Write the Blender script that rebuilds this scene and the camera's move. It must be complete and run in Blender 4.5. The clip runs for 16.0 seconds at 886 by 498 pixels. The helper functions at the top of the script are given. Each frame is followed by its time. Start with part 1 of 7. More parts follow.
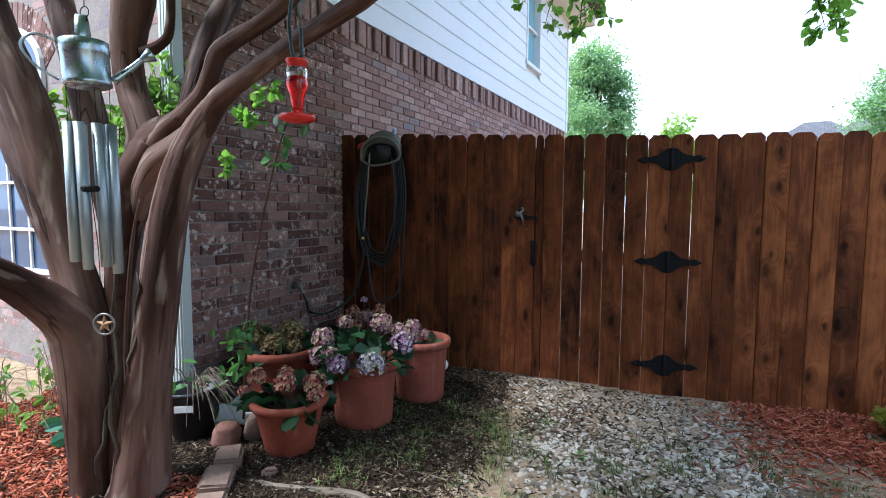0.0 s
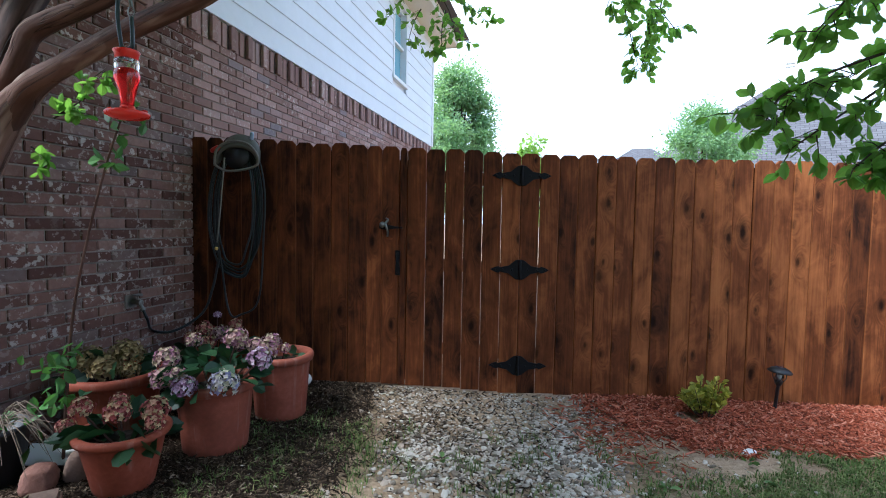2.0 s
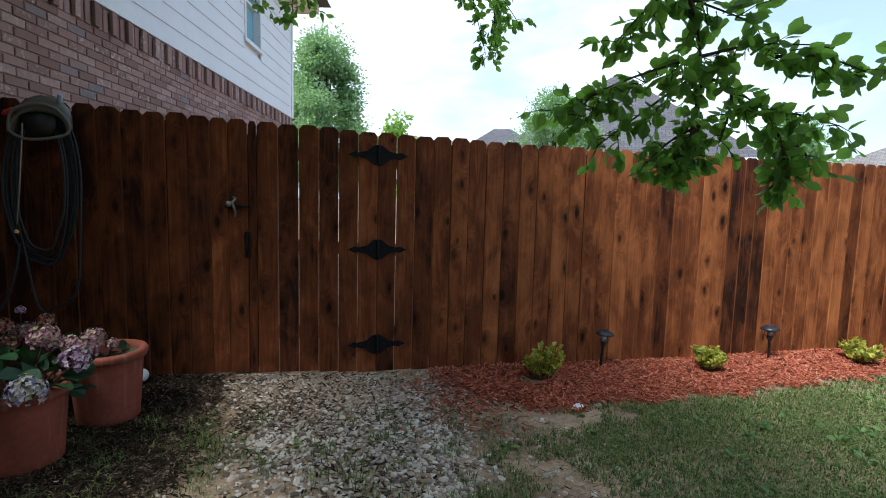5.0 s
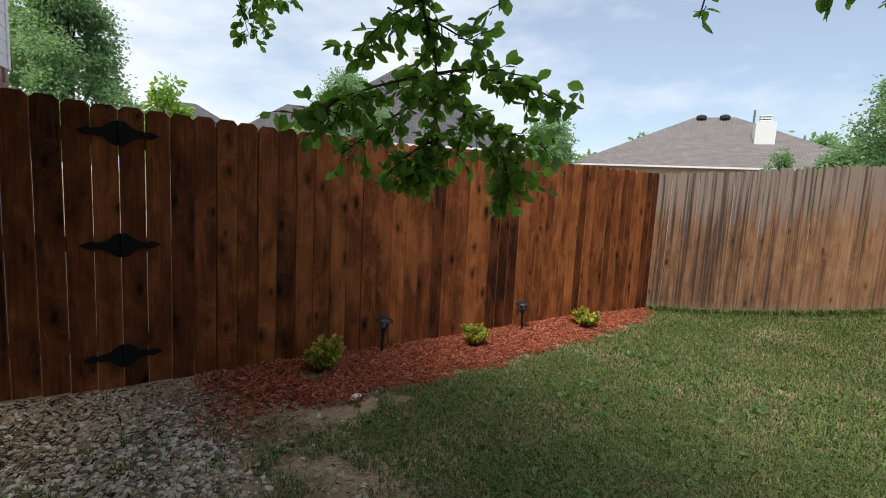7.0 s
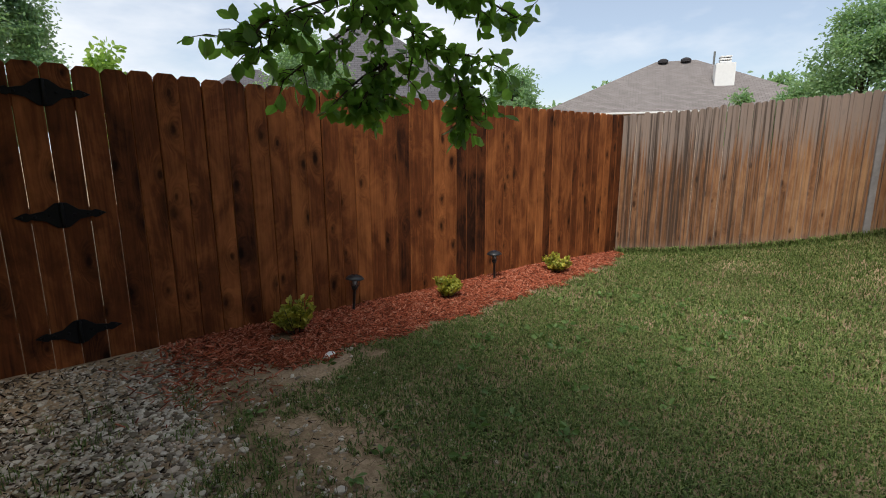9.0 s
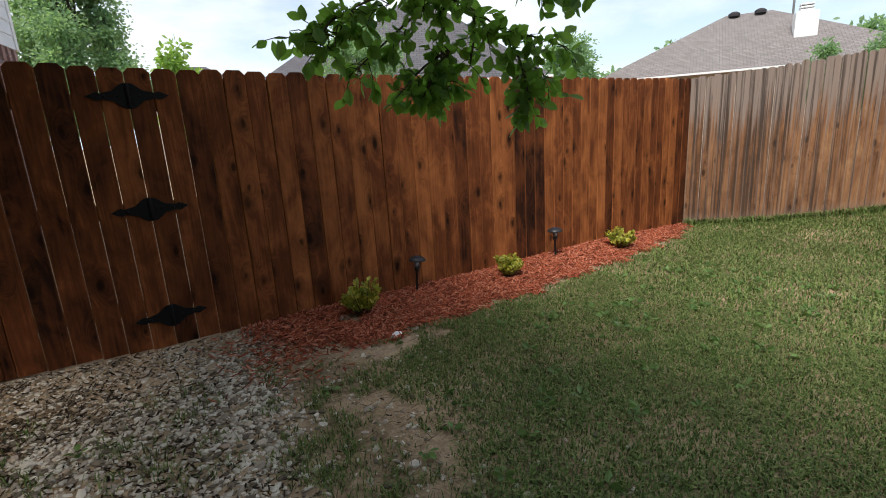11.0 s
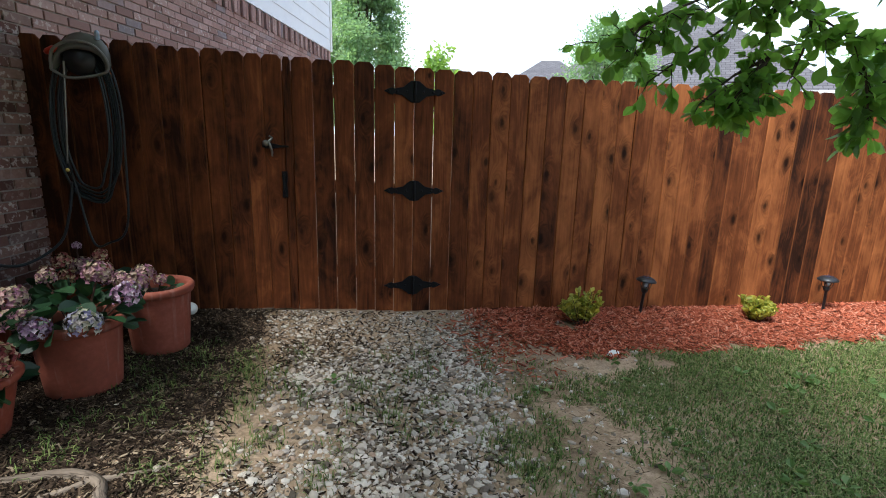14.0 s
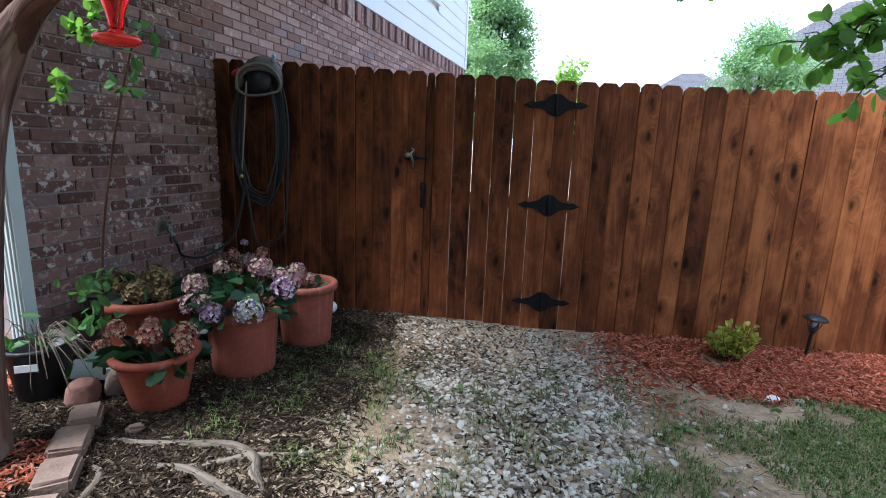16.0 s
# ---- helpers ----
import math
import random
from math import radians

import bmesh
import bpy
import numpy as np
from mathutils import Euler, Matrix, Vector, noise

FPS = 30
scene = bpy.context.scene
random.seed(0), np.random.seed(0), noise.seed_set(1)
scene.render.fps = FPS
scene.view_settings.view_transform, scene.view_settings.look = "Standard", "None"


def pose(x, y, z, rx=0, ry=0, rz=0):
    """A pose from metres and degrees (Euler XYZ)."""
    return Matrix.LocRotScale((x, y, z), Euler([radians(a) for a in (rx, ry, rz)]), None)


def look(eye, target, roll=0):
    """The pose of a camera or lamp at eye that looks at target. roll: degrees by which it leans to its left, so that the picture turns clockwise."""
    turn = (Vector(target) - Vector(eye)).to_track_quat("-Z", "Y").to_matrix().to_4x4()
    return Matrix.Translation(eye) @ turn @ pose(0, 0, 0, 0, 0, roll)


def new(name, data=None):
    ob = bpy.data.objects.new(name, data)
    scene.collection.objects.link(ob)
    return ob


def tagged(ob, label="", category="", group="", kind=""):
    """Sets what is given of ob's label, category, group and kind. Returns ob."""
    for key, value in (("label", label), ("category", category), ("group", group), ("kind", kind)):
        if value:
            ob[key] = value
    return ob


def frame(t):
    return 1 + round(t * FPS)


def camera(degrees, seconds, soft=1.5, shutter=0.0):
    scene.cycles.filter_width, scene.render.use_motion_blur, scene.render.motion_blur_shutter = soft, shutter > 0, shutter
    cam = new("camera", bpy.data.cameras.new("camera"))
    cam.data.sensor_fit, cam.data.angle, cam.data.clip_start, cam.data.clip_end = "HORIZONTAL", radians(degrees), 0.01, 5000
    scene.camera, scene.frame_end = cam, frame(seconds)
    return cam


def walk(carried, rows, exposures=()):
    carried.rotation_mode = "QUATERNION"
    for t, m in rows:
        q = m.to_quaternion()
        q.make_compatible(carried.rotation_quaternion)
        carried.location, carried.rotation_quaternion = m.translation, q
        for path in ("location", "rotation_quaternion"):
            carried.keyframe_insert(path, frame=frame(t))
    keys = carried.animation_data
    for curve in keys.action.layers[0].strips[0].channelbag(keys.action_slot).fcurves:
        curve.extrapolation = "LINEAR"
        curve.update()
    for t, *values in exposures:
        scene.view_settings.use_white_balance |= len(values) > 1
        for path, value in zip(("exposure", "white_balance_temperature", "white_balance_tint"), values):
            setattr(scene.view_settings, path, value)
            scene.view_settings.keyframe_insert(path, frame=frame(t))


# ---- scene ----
cam = camera(84.1, 16.0, 1.0)
PATH = [
    (0, (-0.565, 0.282, 1.46), (-1.113, 2.199, 1.304), 0.3),
    (0.5, (-0.546, 0.274, 1.458), (-0.978, 2.221, 1.307), 0.5),
    (1, (-0.535, 0.268, 1.458), (-0.767, 2.249, 1.316), 0.9),
    (1.5, (-0.526, 0.261, 1.459), (-0.632, 2.255, 1.331), 1.0),
    (2, (-0.521, 0.266, 1.455), (-0.553, 2.263, 1.349), 1.0),
    (2.5, (-0.515, 0.273, 1.457), (-0.477, 2.27, 1.361), 1.0),
    (3, (-0.505, 0.273, 1.456), (-0.39, 2.268, 1.363), 1.0),
    (5.5, (-0.362, 0.247, 1.52), (0.271, 2.131, 1.296), 1.7),
    (6, (-0.293, 0.23, 1.548), (0.522, 2.041, 1.312), 2.0),
    (6.5, (-0.274, 0.246, 1.563), (0.747, 1.948, 1.322), 2.5),
    (7, (-0.253, 0.241, 1.584), (0.951, 1.819, 1.34), 3.1),
    (7.5, (-0.212, 0.216, 1.577), (1.136, 1.675, 1.341), 3.5),
    (8, (-0.185, 0.259, 1.545), (1.247, 1.636, 1.317), 3.5),
    (8.5, (-0.173, 0.271, 1.482), (1.19, 1.7, 1.162), 1.9),
    (11, (-0.213, 0.276, 1.518), (0.868, 1.888, 1.039), -3.4),
    (11.5, (-0.227, 0.279, 1.507), (0.717, 1.979, 1.043), -2.6),
    (12, (-0.264, 0.294, 1.506), (0.517, 2.075, 1.042), -1.0),
    (12.5, (-0.311, 0.303, 1.523), (0.314, 2.145, 1.058), 0.2),
    (13, (-0.334, 0.306, 1.523), (0.179, 2.184, 1.066), 1.0),
    (13.5, (-0.345, 0.306, 1.511), (0.066, 2.211, 1.062), 1.2),
    (14, (-0.374, 0.315, 1.514), (-0.054, 2.238, 1.067), 1.6),
    (14.5, (-0.391, 0.333, 1.516), (-0.172, 2.27, 1.069), 1.7),
    (15, (-0.422, 0.338, 1.51), (-0.331, 2.287, 1.07), 1.7),
    (15.5, (-0.447, 0.349, 1.515), (-0.487, 2.301, 1.081), 2.0),
    (16, (-0.484, 0.348, 1.491), (-0.631, 2.302, 1.09), 2.2),
]
walk(cam, [(t, look(eye, target, roll)) for t, eye, target, roll in PATH], exposures=[(0.0, 1.5, 5150, 8), (3.2, 1.2, 5150, 7), (5.5, 0.58, 5700, 7), (8.0, 0.04, 6350, 10), (11.0, 0.42, 6250, 10), (12.5, 0.7, 6000, 9), (14.5, 1.34, 5600, 8), (16.0, 1.52, 5150, 9)])

# ---- world, sun ----
SUN_EL, SUN_AZ = radians(55), radians(-126)      # azimuth from +y towards +x
world = bpy.data.worlds.new("sky")
scene.world = world
world.use_nodes = True
wn, wl = world.node_tree.nodes, world.node_tree.links
wn.clear()


def wnode(kind, **values):
    n = wn.new(kind)
    for k, v in values.items():
        n.inputs[k].default_value = v
    return n


w_out = wnode("ShaderNodeOutputWorld")
w_sky = wn.new("ShaderNodeTexSky")
w_sky.sky_type, w_sky.sun_disc = "NISHITA", False
w_sky.sun_elevation, w_sky.sun_rotation = SUN_EL, SUN_AZ
w_bg_sky = wnode("ShaderNodeBackground", Strength=0.125)
w_bg_cloud = wnode("ShaderNodeBackground", Color=(0.93, 0.96, 1.0, 1), Strength=0.95)
w_mix = wn.new("ShaderNodeMixShader")
w_co = wn.new("ShaderNodeTexCoord")
w_map = wnode("ShaderNodeMapping", Scale=(1.0, 1.0, 2.6), Location=(0.35, 0.2, 0.1))
w_noise = wnode("ShaderNodeTexNoise", Scale=2.1, Detail=6.0, Roughness=0.55)
w_dot = wn.new("ShaderNodeVectorMath")
w_dot.operation = "DOT_PRODUCT"
w_dot.inputs[1].default_value = (-0.55, 0.75, 0.25)
w_add = wn.new("ShaderNodeMath")
w_add.operation = "MULTIPLY_ADD"
w_add.inputs[1].default_value = 0.2
w_ramp = wn.new("ShaderNodeValToRGB")
w_ramp.color_ramp.elements[0].position = 0.44
w_ramp.color_ramp.elements[0].color = (0.3, 0.3, 0.3, 1)
w_ramp.color_ramp.elements[1].position = 0.66
wl.new(w_co.outputs["Generated"], w_map.inputs["Vector"])
wl.new(w_map.outputs["Vector"], w_noise.inputs["Vector"])
wl.new(w_co.outputs["Generated"], w_dot.inputs[0])
wl.new(w_dot.outputs["Value"], w_add.inputs[0])
wl.new(w_noise.outputs["Fac"], w_add.inputs[2])
wl.new(w_add.outputs["Value"], w_ramp.inputs["Fac"])
wl.new(w_sky.outputs["Color"], w_bg_sky.inputs["Color"])
wl.new(w_ramp.outputs["Color"], w_mix.inputs["Fac"])
wl.new(w_bg_sky.outputs[0], w_mix.inputs[1])
wl.new(w_bg_cloud.outputs[0], w_mix.inputs[2])
wl.new(w_mix.outputs[0], w_out.inputs[0])

sun = new("sun", bpy.data.lights.new("sun", "SUN"))
sun.data.energy, sun.data.angle, sun.data.color = 3.4, radians(16), (1.0, 0.93, 0.82)
sun_dir = Vector((math.sin(SUN_AZ) * math.cos(SUN_EL), math.cos(SUN_AZ) * math.cos(SUN_EL), math.sin(SUN_EL)))
sun.matrix_world = look(sun_dir * 50, (0, 0, 0))


# ---- materials ----
class Nodes:
    """A small writer of node materials."""

    def __init__(self, name, rough=0.8, metal=0.0, spec=0.3):
        self.m = bpy.data.materials.new(name)
        self.m.use_nodes = True
        self.t = self.m.node_tree
        self.b = self.t.nodes["Principled BSDF"]
        self.b.inputs["Roughness"].default_value = rough
        self.b.inputs["Metallic"].default_value = metal
        self.b.inputs["Specular IOR Level"].default_value = spec
        self.co = self.t.nodes.new("ShaderNodeTexCoord")

    def put(self, socket, value):
        if hasattr(value, "node"):
            self.t.links.new(value, socket)
        else:
            socket.default_value = value

    def node(self, kind, **values):
        n = self.t.nodes.new(kind)
        for k, v in values.items():
            self.put(n.inputs[k], v)
        return n

    def coords(self, scale=(1, 1, 1), shift=0.0, kind="Object"):
        n = self.node("ShaderNodeMapping", Vector=self.co.outputs[kind], Scale=scale)
        if shift:
            info = self.t.nodes.new("ShaderNodeObjectInfo")
            v = self.math("MULTIPLY", info.outputs["Random"], shift)
            self.t.links.new(v, n.inputs["Location"])
        return n.outputs[0]

    def noise(self, vec, scale, detail=3.0, rough=0.55, distort=0.0):
        return self.node("ShaderNodeTexNoise", Vector=vec, Scale=scale, Detail=detail, Roughness=rough, Distortion=distort).outputs["Fac"]

    def voro(self, vec, scale, feature="F1", out="Distance", rand=1.0):
        n = self.node("ShaderNodeTexVoronoi", Vector=vec, Scale=scale, Randomness=rand)
        n.feature = feature
        return n.outputs[out]

    def math(self, op, a, b=0.5, clamp=False):
        n = self.t.nodes.new("ShaderNodeMath")
        n.operation, n.use_clamp = op, clamp
        self.put(n.inputs[0], a)
        self.put(n.inputs[1], b)
        return n.outputs[0]

    def ramp(self, fac, *stops):
        n = self.node("ShaderNodeValToRGB", Fac=fac)
        e = n.color_ramp.elements
        while len(e) < len(stops):
            e.new(0.5)
        for el, (p, c) in zip(e, stops):
            el.position = p
            el.color = (*c, 1) if len(c) == 3 else c
        return n.outputs["Color"]

    def step(self, fac, lo, hi):
        return self.ramp(fac, (lo, (0, 0, 0)), (hi, (1, 1, 1)))

    def mix(self, fac, a, b, mode="MIX"):
        n = self.t.nodes.new("ShaderNodeMix")
        n.data_type, n.blend_type = "RGBA", mode
        self.put(n.inputs["Factor"], fac)
        for sock, v in ((n.inputs[6], a), (n.inputs[7], b)):
            self.put(sock, (*v, 1) if isinstance(v, tuple) and len(v) == 3 else v)
        return n.outputs[2]

    def rand(self):
        return self.t.nodes.new("ShaderNodeObjectInfo").outputs["Random"]

    def island(self):
        return self.t.nodes.new("ShaderNodeNewGeometry").outputs["Random Per Island"]

    def color(self, v):
        self.put(self.b.inputs["Base Color"], (*v, 1) if isinstance(v, tuple) and len(v) == 3 else v)
        return self

    def rough(self, v):
        self.put(self.b.inputs["Roughness"], v)
        return self

    def bump(self, height, strength=0.3, distance=0.01):
        n = self.node("ShaderNodeBump", Height=height, Strength=strength, Distance=distance)
        self.t.links.new(n.outputs[0], self.b.inputs["Normal"])
        return self


def wood_material(name, dark, mid, light, rough, grey=None):
    """Sawn boards that stand upright: long grain, knots with smoky halos; the red of an object's colour sets its tone."""
    n = Nodes(name, rough, spec=0.1)
    info = n.t.nodes.new("ShaderNodeObjectInfo")
    r = info.outputs["Random"]
    tone = n.node("ShaderNodeSeparateXYZ", Vector=info.outputs["Color"]).outputs["X"]
    sep = n.node("ShaderNodeSeparateXYZ", Vector=n.co.outputs["Object"])
    px = n.math("ADD", sep.outputs["X"], n.math("MULTIPLY", r, 37.0))
    pz = n.math("ADD", sep.outputs["Z"], n.math("MULTIPLY", r, 91.0))

    def flat(sx, sz, warp=None):
        a = n.math("MULTIPLY", px, sx)
        if warp is not None:
            a = n.math("ADD", a, warp)
        return n.node("ShaderNodeCombineXYZ", X=a, Y=n.math("MULTIPLY", pz, sz)).outputs[0]

    vor = n.node("ShaderNodeTexVoronoi", Vector=flat(6.0, 2.9), Scale=1.0, Randomness=1.0)
    vor.voronoi_dimensions = "2D"
    d = vor.outputs["Distance"]
    pick = n.node("ShaderNodeSeparateXYZ", Vector=vor.outputs["Color"])
    has = n.step(pick.outputs["X"], 0.50, 0.54)
    size = n.math("ADD", 0.42, n.math("MULTIPLY", pick.outputs["Y"], 0.75))
    ragged = n.math("MULTIPLY", n.math("SUBTRACT", n.noise(flat(13.0, 8.0), 1.0, 5.0, 0.62), 0.5), 0.75)
    smoke = n.math("DIVIDE", n.math("ADD", d, ragged), size)
    halo = n.math("MULTIPLY", n.math("MULTIPLY", n.math("SUBTRACT", 1.0, n.step(smoke, 0.02, 0.40)), has), 0.3 if grey else 1.0)
    knot = n.math("MULTIPLY", n.math("SUBTRACT", 1.0, n.step(n.math("DIVIDE", n.math("ADD", d, n.math("MULTIPLY", ragged, 0.12)), size), 0.06, 0.15)), has)
    swirl = n.math("MULTIPLY", n.math("MULTIPLY", n.math("SUBTRACT", 1.0, n.step(d, 0.05, 0.45)), has), 5.0)
    grain = n.noise(flat(55.0, 2.0, swirl), 1.0, 6.0, 0.62, 0.6)
    rings = n.noise(flat(9.0, 0.5, n.math("MULTIPLY", swirl, 0.3)), 1.0, 2.0, 0.45, 1.2)
    cathedral = n.math("ABSOLUTE", n.math("SUBTRACT", n.math("FRACT", n.math("MULTIPLY", rings, 6.0), 0.0), 0.5), 0.0)
    cloud = n.noise(flat(5.0, 2.6), 1.0, 5.0, 0.62, 0.5)
    mixed = n.math("ADD", n.math("MULTIPLY", grain, 0.20), n.math("ADD", n.math("MULTIPLY", cloud, 0.62), n.math("MULTIPLY", cathedral, 0.13)))
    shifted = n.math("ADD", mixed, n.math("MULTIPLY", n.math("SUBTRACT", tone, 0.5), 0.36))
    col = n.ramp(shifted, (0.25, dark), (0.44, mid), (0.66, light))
    col = n.mix(n.math("MULTIPLY", halo, n.math("ADD", 0.4, n.math("MULTIPLY", pick.outputs["Z"], 0.5))), col, tuple(c * 0.8 for c in dark))
    col = n.mix(n.math("MULTIPLY", knot, n.math("ADD", 0.45, n.math("MULTIPLY", pick.outputs["Y"], 0.45))), col, tuple(c * 0.35 for c in dark))
    rim = n.step(n.math("ABSOLUTE", sep.outputs["X"], 0.0), 0.064, 0.0702)
    if grey:
        col = n.mix(n.math("MULTIPLY", n.step(n.noise(flat(40.0, 0.7), 1.0, 4.0), 0.42, 0.62), 0.35), col, dark)
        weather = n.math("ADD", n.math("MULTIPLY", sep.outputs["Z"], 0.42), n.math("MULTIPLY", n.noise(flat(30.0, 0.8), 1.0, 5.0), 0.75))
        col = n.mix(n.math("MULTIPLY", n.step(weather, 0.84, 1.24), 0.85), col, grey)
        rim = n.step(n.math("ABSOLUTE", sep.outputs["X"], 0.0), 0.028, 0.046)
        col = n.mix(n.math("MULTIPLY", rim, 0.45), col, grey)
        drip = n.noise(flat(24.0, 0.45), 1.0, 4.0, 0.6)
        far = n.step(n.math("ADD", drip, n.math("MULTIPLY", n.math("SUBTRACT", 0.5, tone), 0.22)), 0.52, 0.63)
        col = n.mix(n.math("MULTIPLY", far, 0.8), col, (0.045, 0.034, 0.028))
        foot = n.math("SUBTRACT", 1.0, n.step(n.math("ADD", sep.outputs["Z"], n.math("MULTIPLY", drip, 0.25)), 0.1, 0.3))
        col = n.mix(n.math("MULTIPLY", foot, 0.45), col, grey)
    else:
        col = n.mix(n.math("MULTIPLY", rim, 0.35), col, light)
    n.color(col).rough(n.math("ADD", n.math("MULTIPLY", grain, 0.25), rough - 0.12))
    return n.bump(n.math("SUBTRACT", grain, n.math("MULTIPLY", knot, 0.5)), 0.5, 0.004).m


def plain_material(name, colour, rough=0.5, metal=0.0, vary=0.25, scale=18.0, bump=0.1, spec=0.4):
    n = Nodes(name, rough, metal, spec)
    f = n.noise(n.coords(), scale, 5.0, 0.6)
    big = n.noise(n.coords(), scale * 0.13, 2.0)
    f2 = n.math("ADD", n.math("MULTIPLY", f, 0.5), n.math("MULTIPLY", big, 0.5))
    lo, hi = tuple(c * (1 - vary) for c in colour), tuple(min(1, c * (1 + vary)) for c in colour)
    n.color(n.ramp(f2, (0.3, lo), (0.7, hi)))
    n.rough(n.math("ADD", n.math("MULTIPLY", f, 0.2), rough - 0.1))
    return n.bump(f, bump, 0.003).m


def brick_material(name, tones, pale, blue, amount, islands=False):
    n = Nodes(name, 0.9, spec=0.08)
    r = n.island() if islands else n.rand()
    base = n.ramp(r, (0.0, tones[0]), (0.45, tones[1]), (0.85, tones[2]), (1.0, blue))
    co = n.coords((1, 1, 1), 0.0 if islands else 61.0)
    cloud = n.noise(co, 26.0, 5.0, 0.65)
    base = n.mix(n.math("MULTIPLY", n.step(cloud, 0.35, 0.75), 0.45), base, tones[0])
    spots = n.noise(co, 27.0, 4.0, 0.6)
    mask = n.math("MULTIPLY", n.step(spots, 0.55, 0.59), n.step(n.math("FRACT", n.math("MULTIPLY", r, 5.7), 0.0), 1.0 - amount, 1.0))
    base = n.mix(n.math("MULTIPLY", mask, 0.8), base, pale)
    fine = n.noise(co, 140.0, 3.0)
    return n.color(base).bump(n.math("ADD", cloud, n.math("MULTIPLY", fine, 0.5)), 0.5, 0.006).m


def leaf_material(name, dark, light, trans=0.35):
    n = Nodes(name, 0.45, spec=0.35)
    r = n.island()
    col = n.ramp(n.math("ADD", n.math("MULTIPLY", r, 0.7), n.math("MULTIPLY", n.noise(n.coords(), 2.0), 0.3)), (0.15, dark), (0.9, light))
    n.color(col)
    tr = n.node("ShaderNodeBsdfTranslucent")
    bright = n.mix(0.6, col, (light[0] * 1.6, light[1] * 1.7, light[2] * 0.8))
    n.t.links.new(bright, tr.inputs["Color"])
    mx = n.node("ShaderNodeMixShader", Fac=trans)
    n.t.links.new(n.b.outputs[0], mx.inputs[1])
    n.t.links.new(tr.outputs[0], mx.inputs[2])
    n.t.links.new(mx.outputs[0], n.t.nodes["Material Output"].inputs["Surface"])
    return n.m


M_FENCE = wood_material("stained cedar", (0.024, 0.009, 0.005), (0.138, 0.042, 0.0145), (0.36, 0.126, 0.040), 0.62)
M_OLD = wood_material("weathered cedar", (0.085, 0.040, 0.021), (0.245, 0.120, 0.060), (0.40, 0.228, 0.118), 0.88, grey=(0.26, 0.212, 0.186))
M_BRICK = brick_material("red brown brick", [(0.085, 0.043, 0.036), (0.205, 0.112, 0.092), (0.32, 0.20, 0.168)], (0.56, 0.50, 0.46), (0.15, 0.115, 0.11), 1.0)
# Paler copy of the same brick; skylight on the high wall put into its colour
M_BRICK_SKYLIT = brick_material("red brown brick, skylight in its colour", [(0.23, 0.145, 0.13), (0.33, 0.215, 0.193), (0.43, 0.30, 0.275)], (0.55, 0.49, 0.45), (0.21, 0.20, 0.225), 0.5, islands=True)
M_TAN = brick_material("tan brick", [(0.42, 0.285, 0.21), (0.53, 0.385, 0.295), (0.60, 0.475, 0.38)], (0.6, 0.52, 0.45), (0.26, 0.19, 0.165), 0.4, islands=True)
M_MORTAR = plain_material("mortar", (0.25, 0.215, 0.195), 0.95, vary=0.3, scale=60)
M_MORTAR_TAN = plain_material("pale mortar", (0.56, 0.50, 0.43), 0.95, vary=0.2, scale=60)
M_SIDING = plain_material("pale siding paint", (0.74, 0.77, 0.80), 0.55, vary=0.05, scale=9)
M_SIDING_CREAM = plain_material("cream siding paint", (0.72, 0.66, 0.58), 0.55, vary=0.05, scale=9)
M_WHITE = plain_material("white paint", (0.72, 0.73, 0.72), 0.45, vary=0.07, scale=7)
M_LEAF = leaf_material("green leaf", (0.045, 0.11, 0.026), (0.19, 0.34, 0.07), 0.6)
# Haze over the far trees put into this paler, bluer green
M_LEAF_HAZY = leaf_material("distant foliage, haze in its colour", (0.10, 0.185, 0.11), (0.30, 0.43, 0.25), 0.5)
M_LEAF_LIME = leaf_material("lime foliage", (0.13, 0.24, 0.06), (0.33, 0.47, 0.12), 0.5)
M_SHOOT = leaf_material("fresh shoot leaf", (0.06, 0.125, 0.03), (0.19, 0.31, 0.075), 0.45)
M_BLACK = plain_material("black iron", (0.008, 0.008, 0.009), 0.6, 0.0, vary=0.3, scale=40, spec=0.15)


# ---- mesh helpers ----
def add_box(bm, lo, hi, m=None, bevel=0.0):
    c = [(a + b) / 2 for a, b in zip(lo, hi)]
    s = [b - a for a, b in zip(lo, hi)]
    r = bmesh.ops.create_cube(bm, size=1.0, matrix=Matrix.LocRotScale(c, None, s))
    vs = r["verts"]
    if bevel:
        es = list({e for v in vs for e in v.link_edges})
        out = bmesh.ops.bevel(bm, geom=es, offset=bevel, segments=2, affect="EDGES")
        vs = list({v for f in out["faces"] for v in f.verts} | {v for v in vs if v.is_valid})
    if m is not None:
        bmesh.ops.transform(bm, matrix=m, verts=vs)
    return vs


def to_mesh(name, bm, material, smooth=False):
    me = bpy.data.meshes.new(name)
    bm.to_mesh(me)
    bm.free()
    me.materials.append(material)
    if smooth:
        me.polygons.foreach_set("use_smooth", [True] * len(me.polygons))
    return me


def part(name, bm, material, parent=None, label="", smooth=False, m=None):
    ob = new(name, to_mesh(name, bm, material, smooth) if isinstance(bm, bmesh.types.BMesh) else bm)
    ob.parent = parent
    if m is not None:
        ob.matrix_basis = m
    return tagged(ob, label)


def thing(name, m, label, category, group="", kind=""):
    ob = new(name)
    ob.empty_display_size = 0.1
    ob.matrix_basis = m
    return tagged(ob, label, category, group, kind)


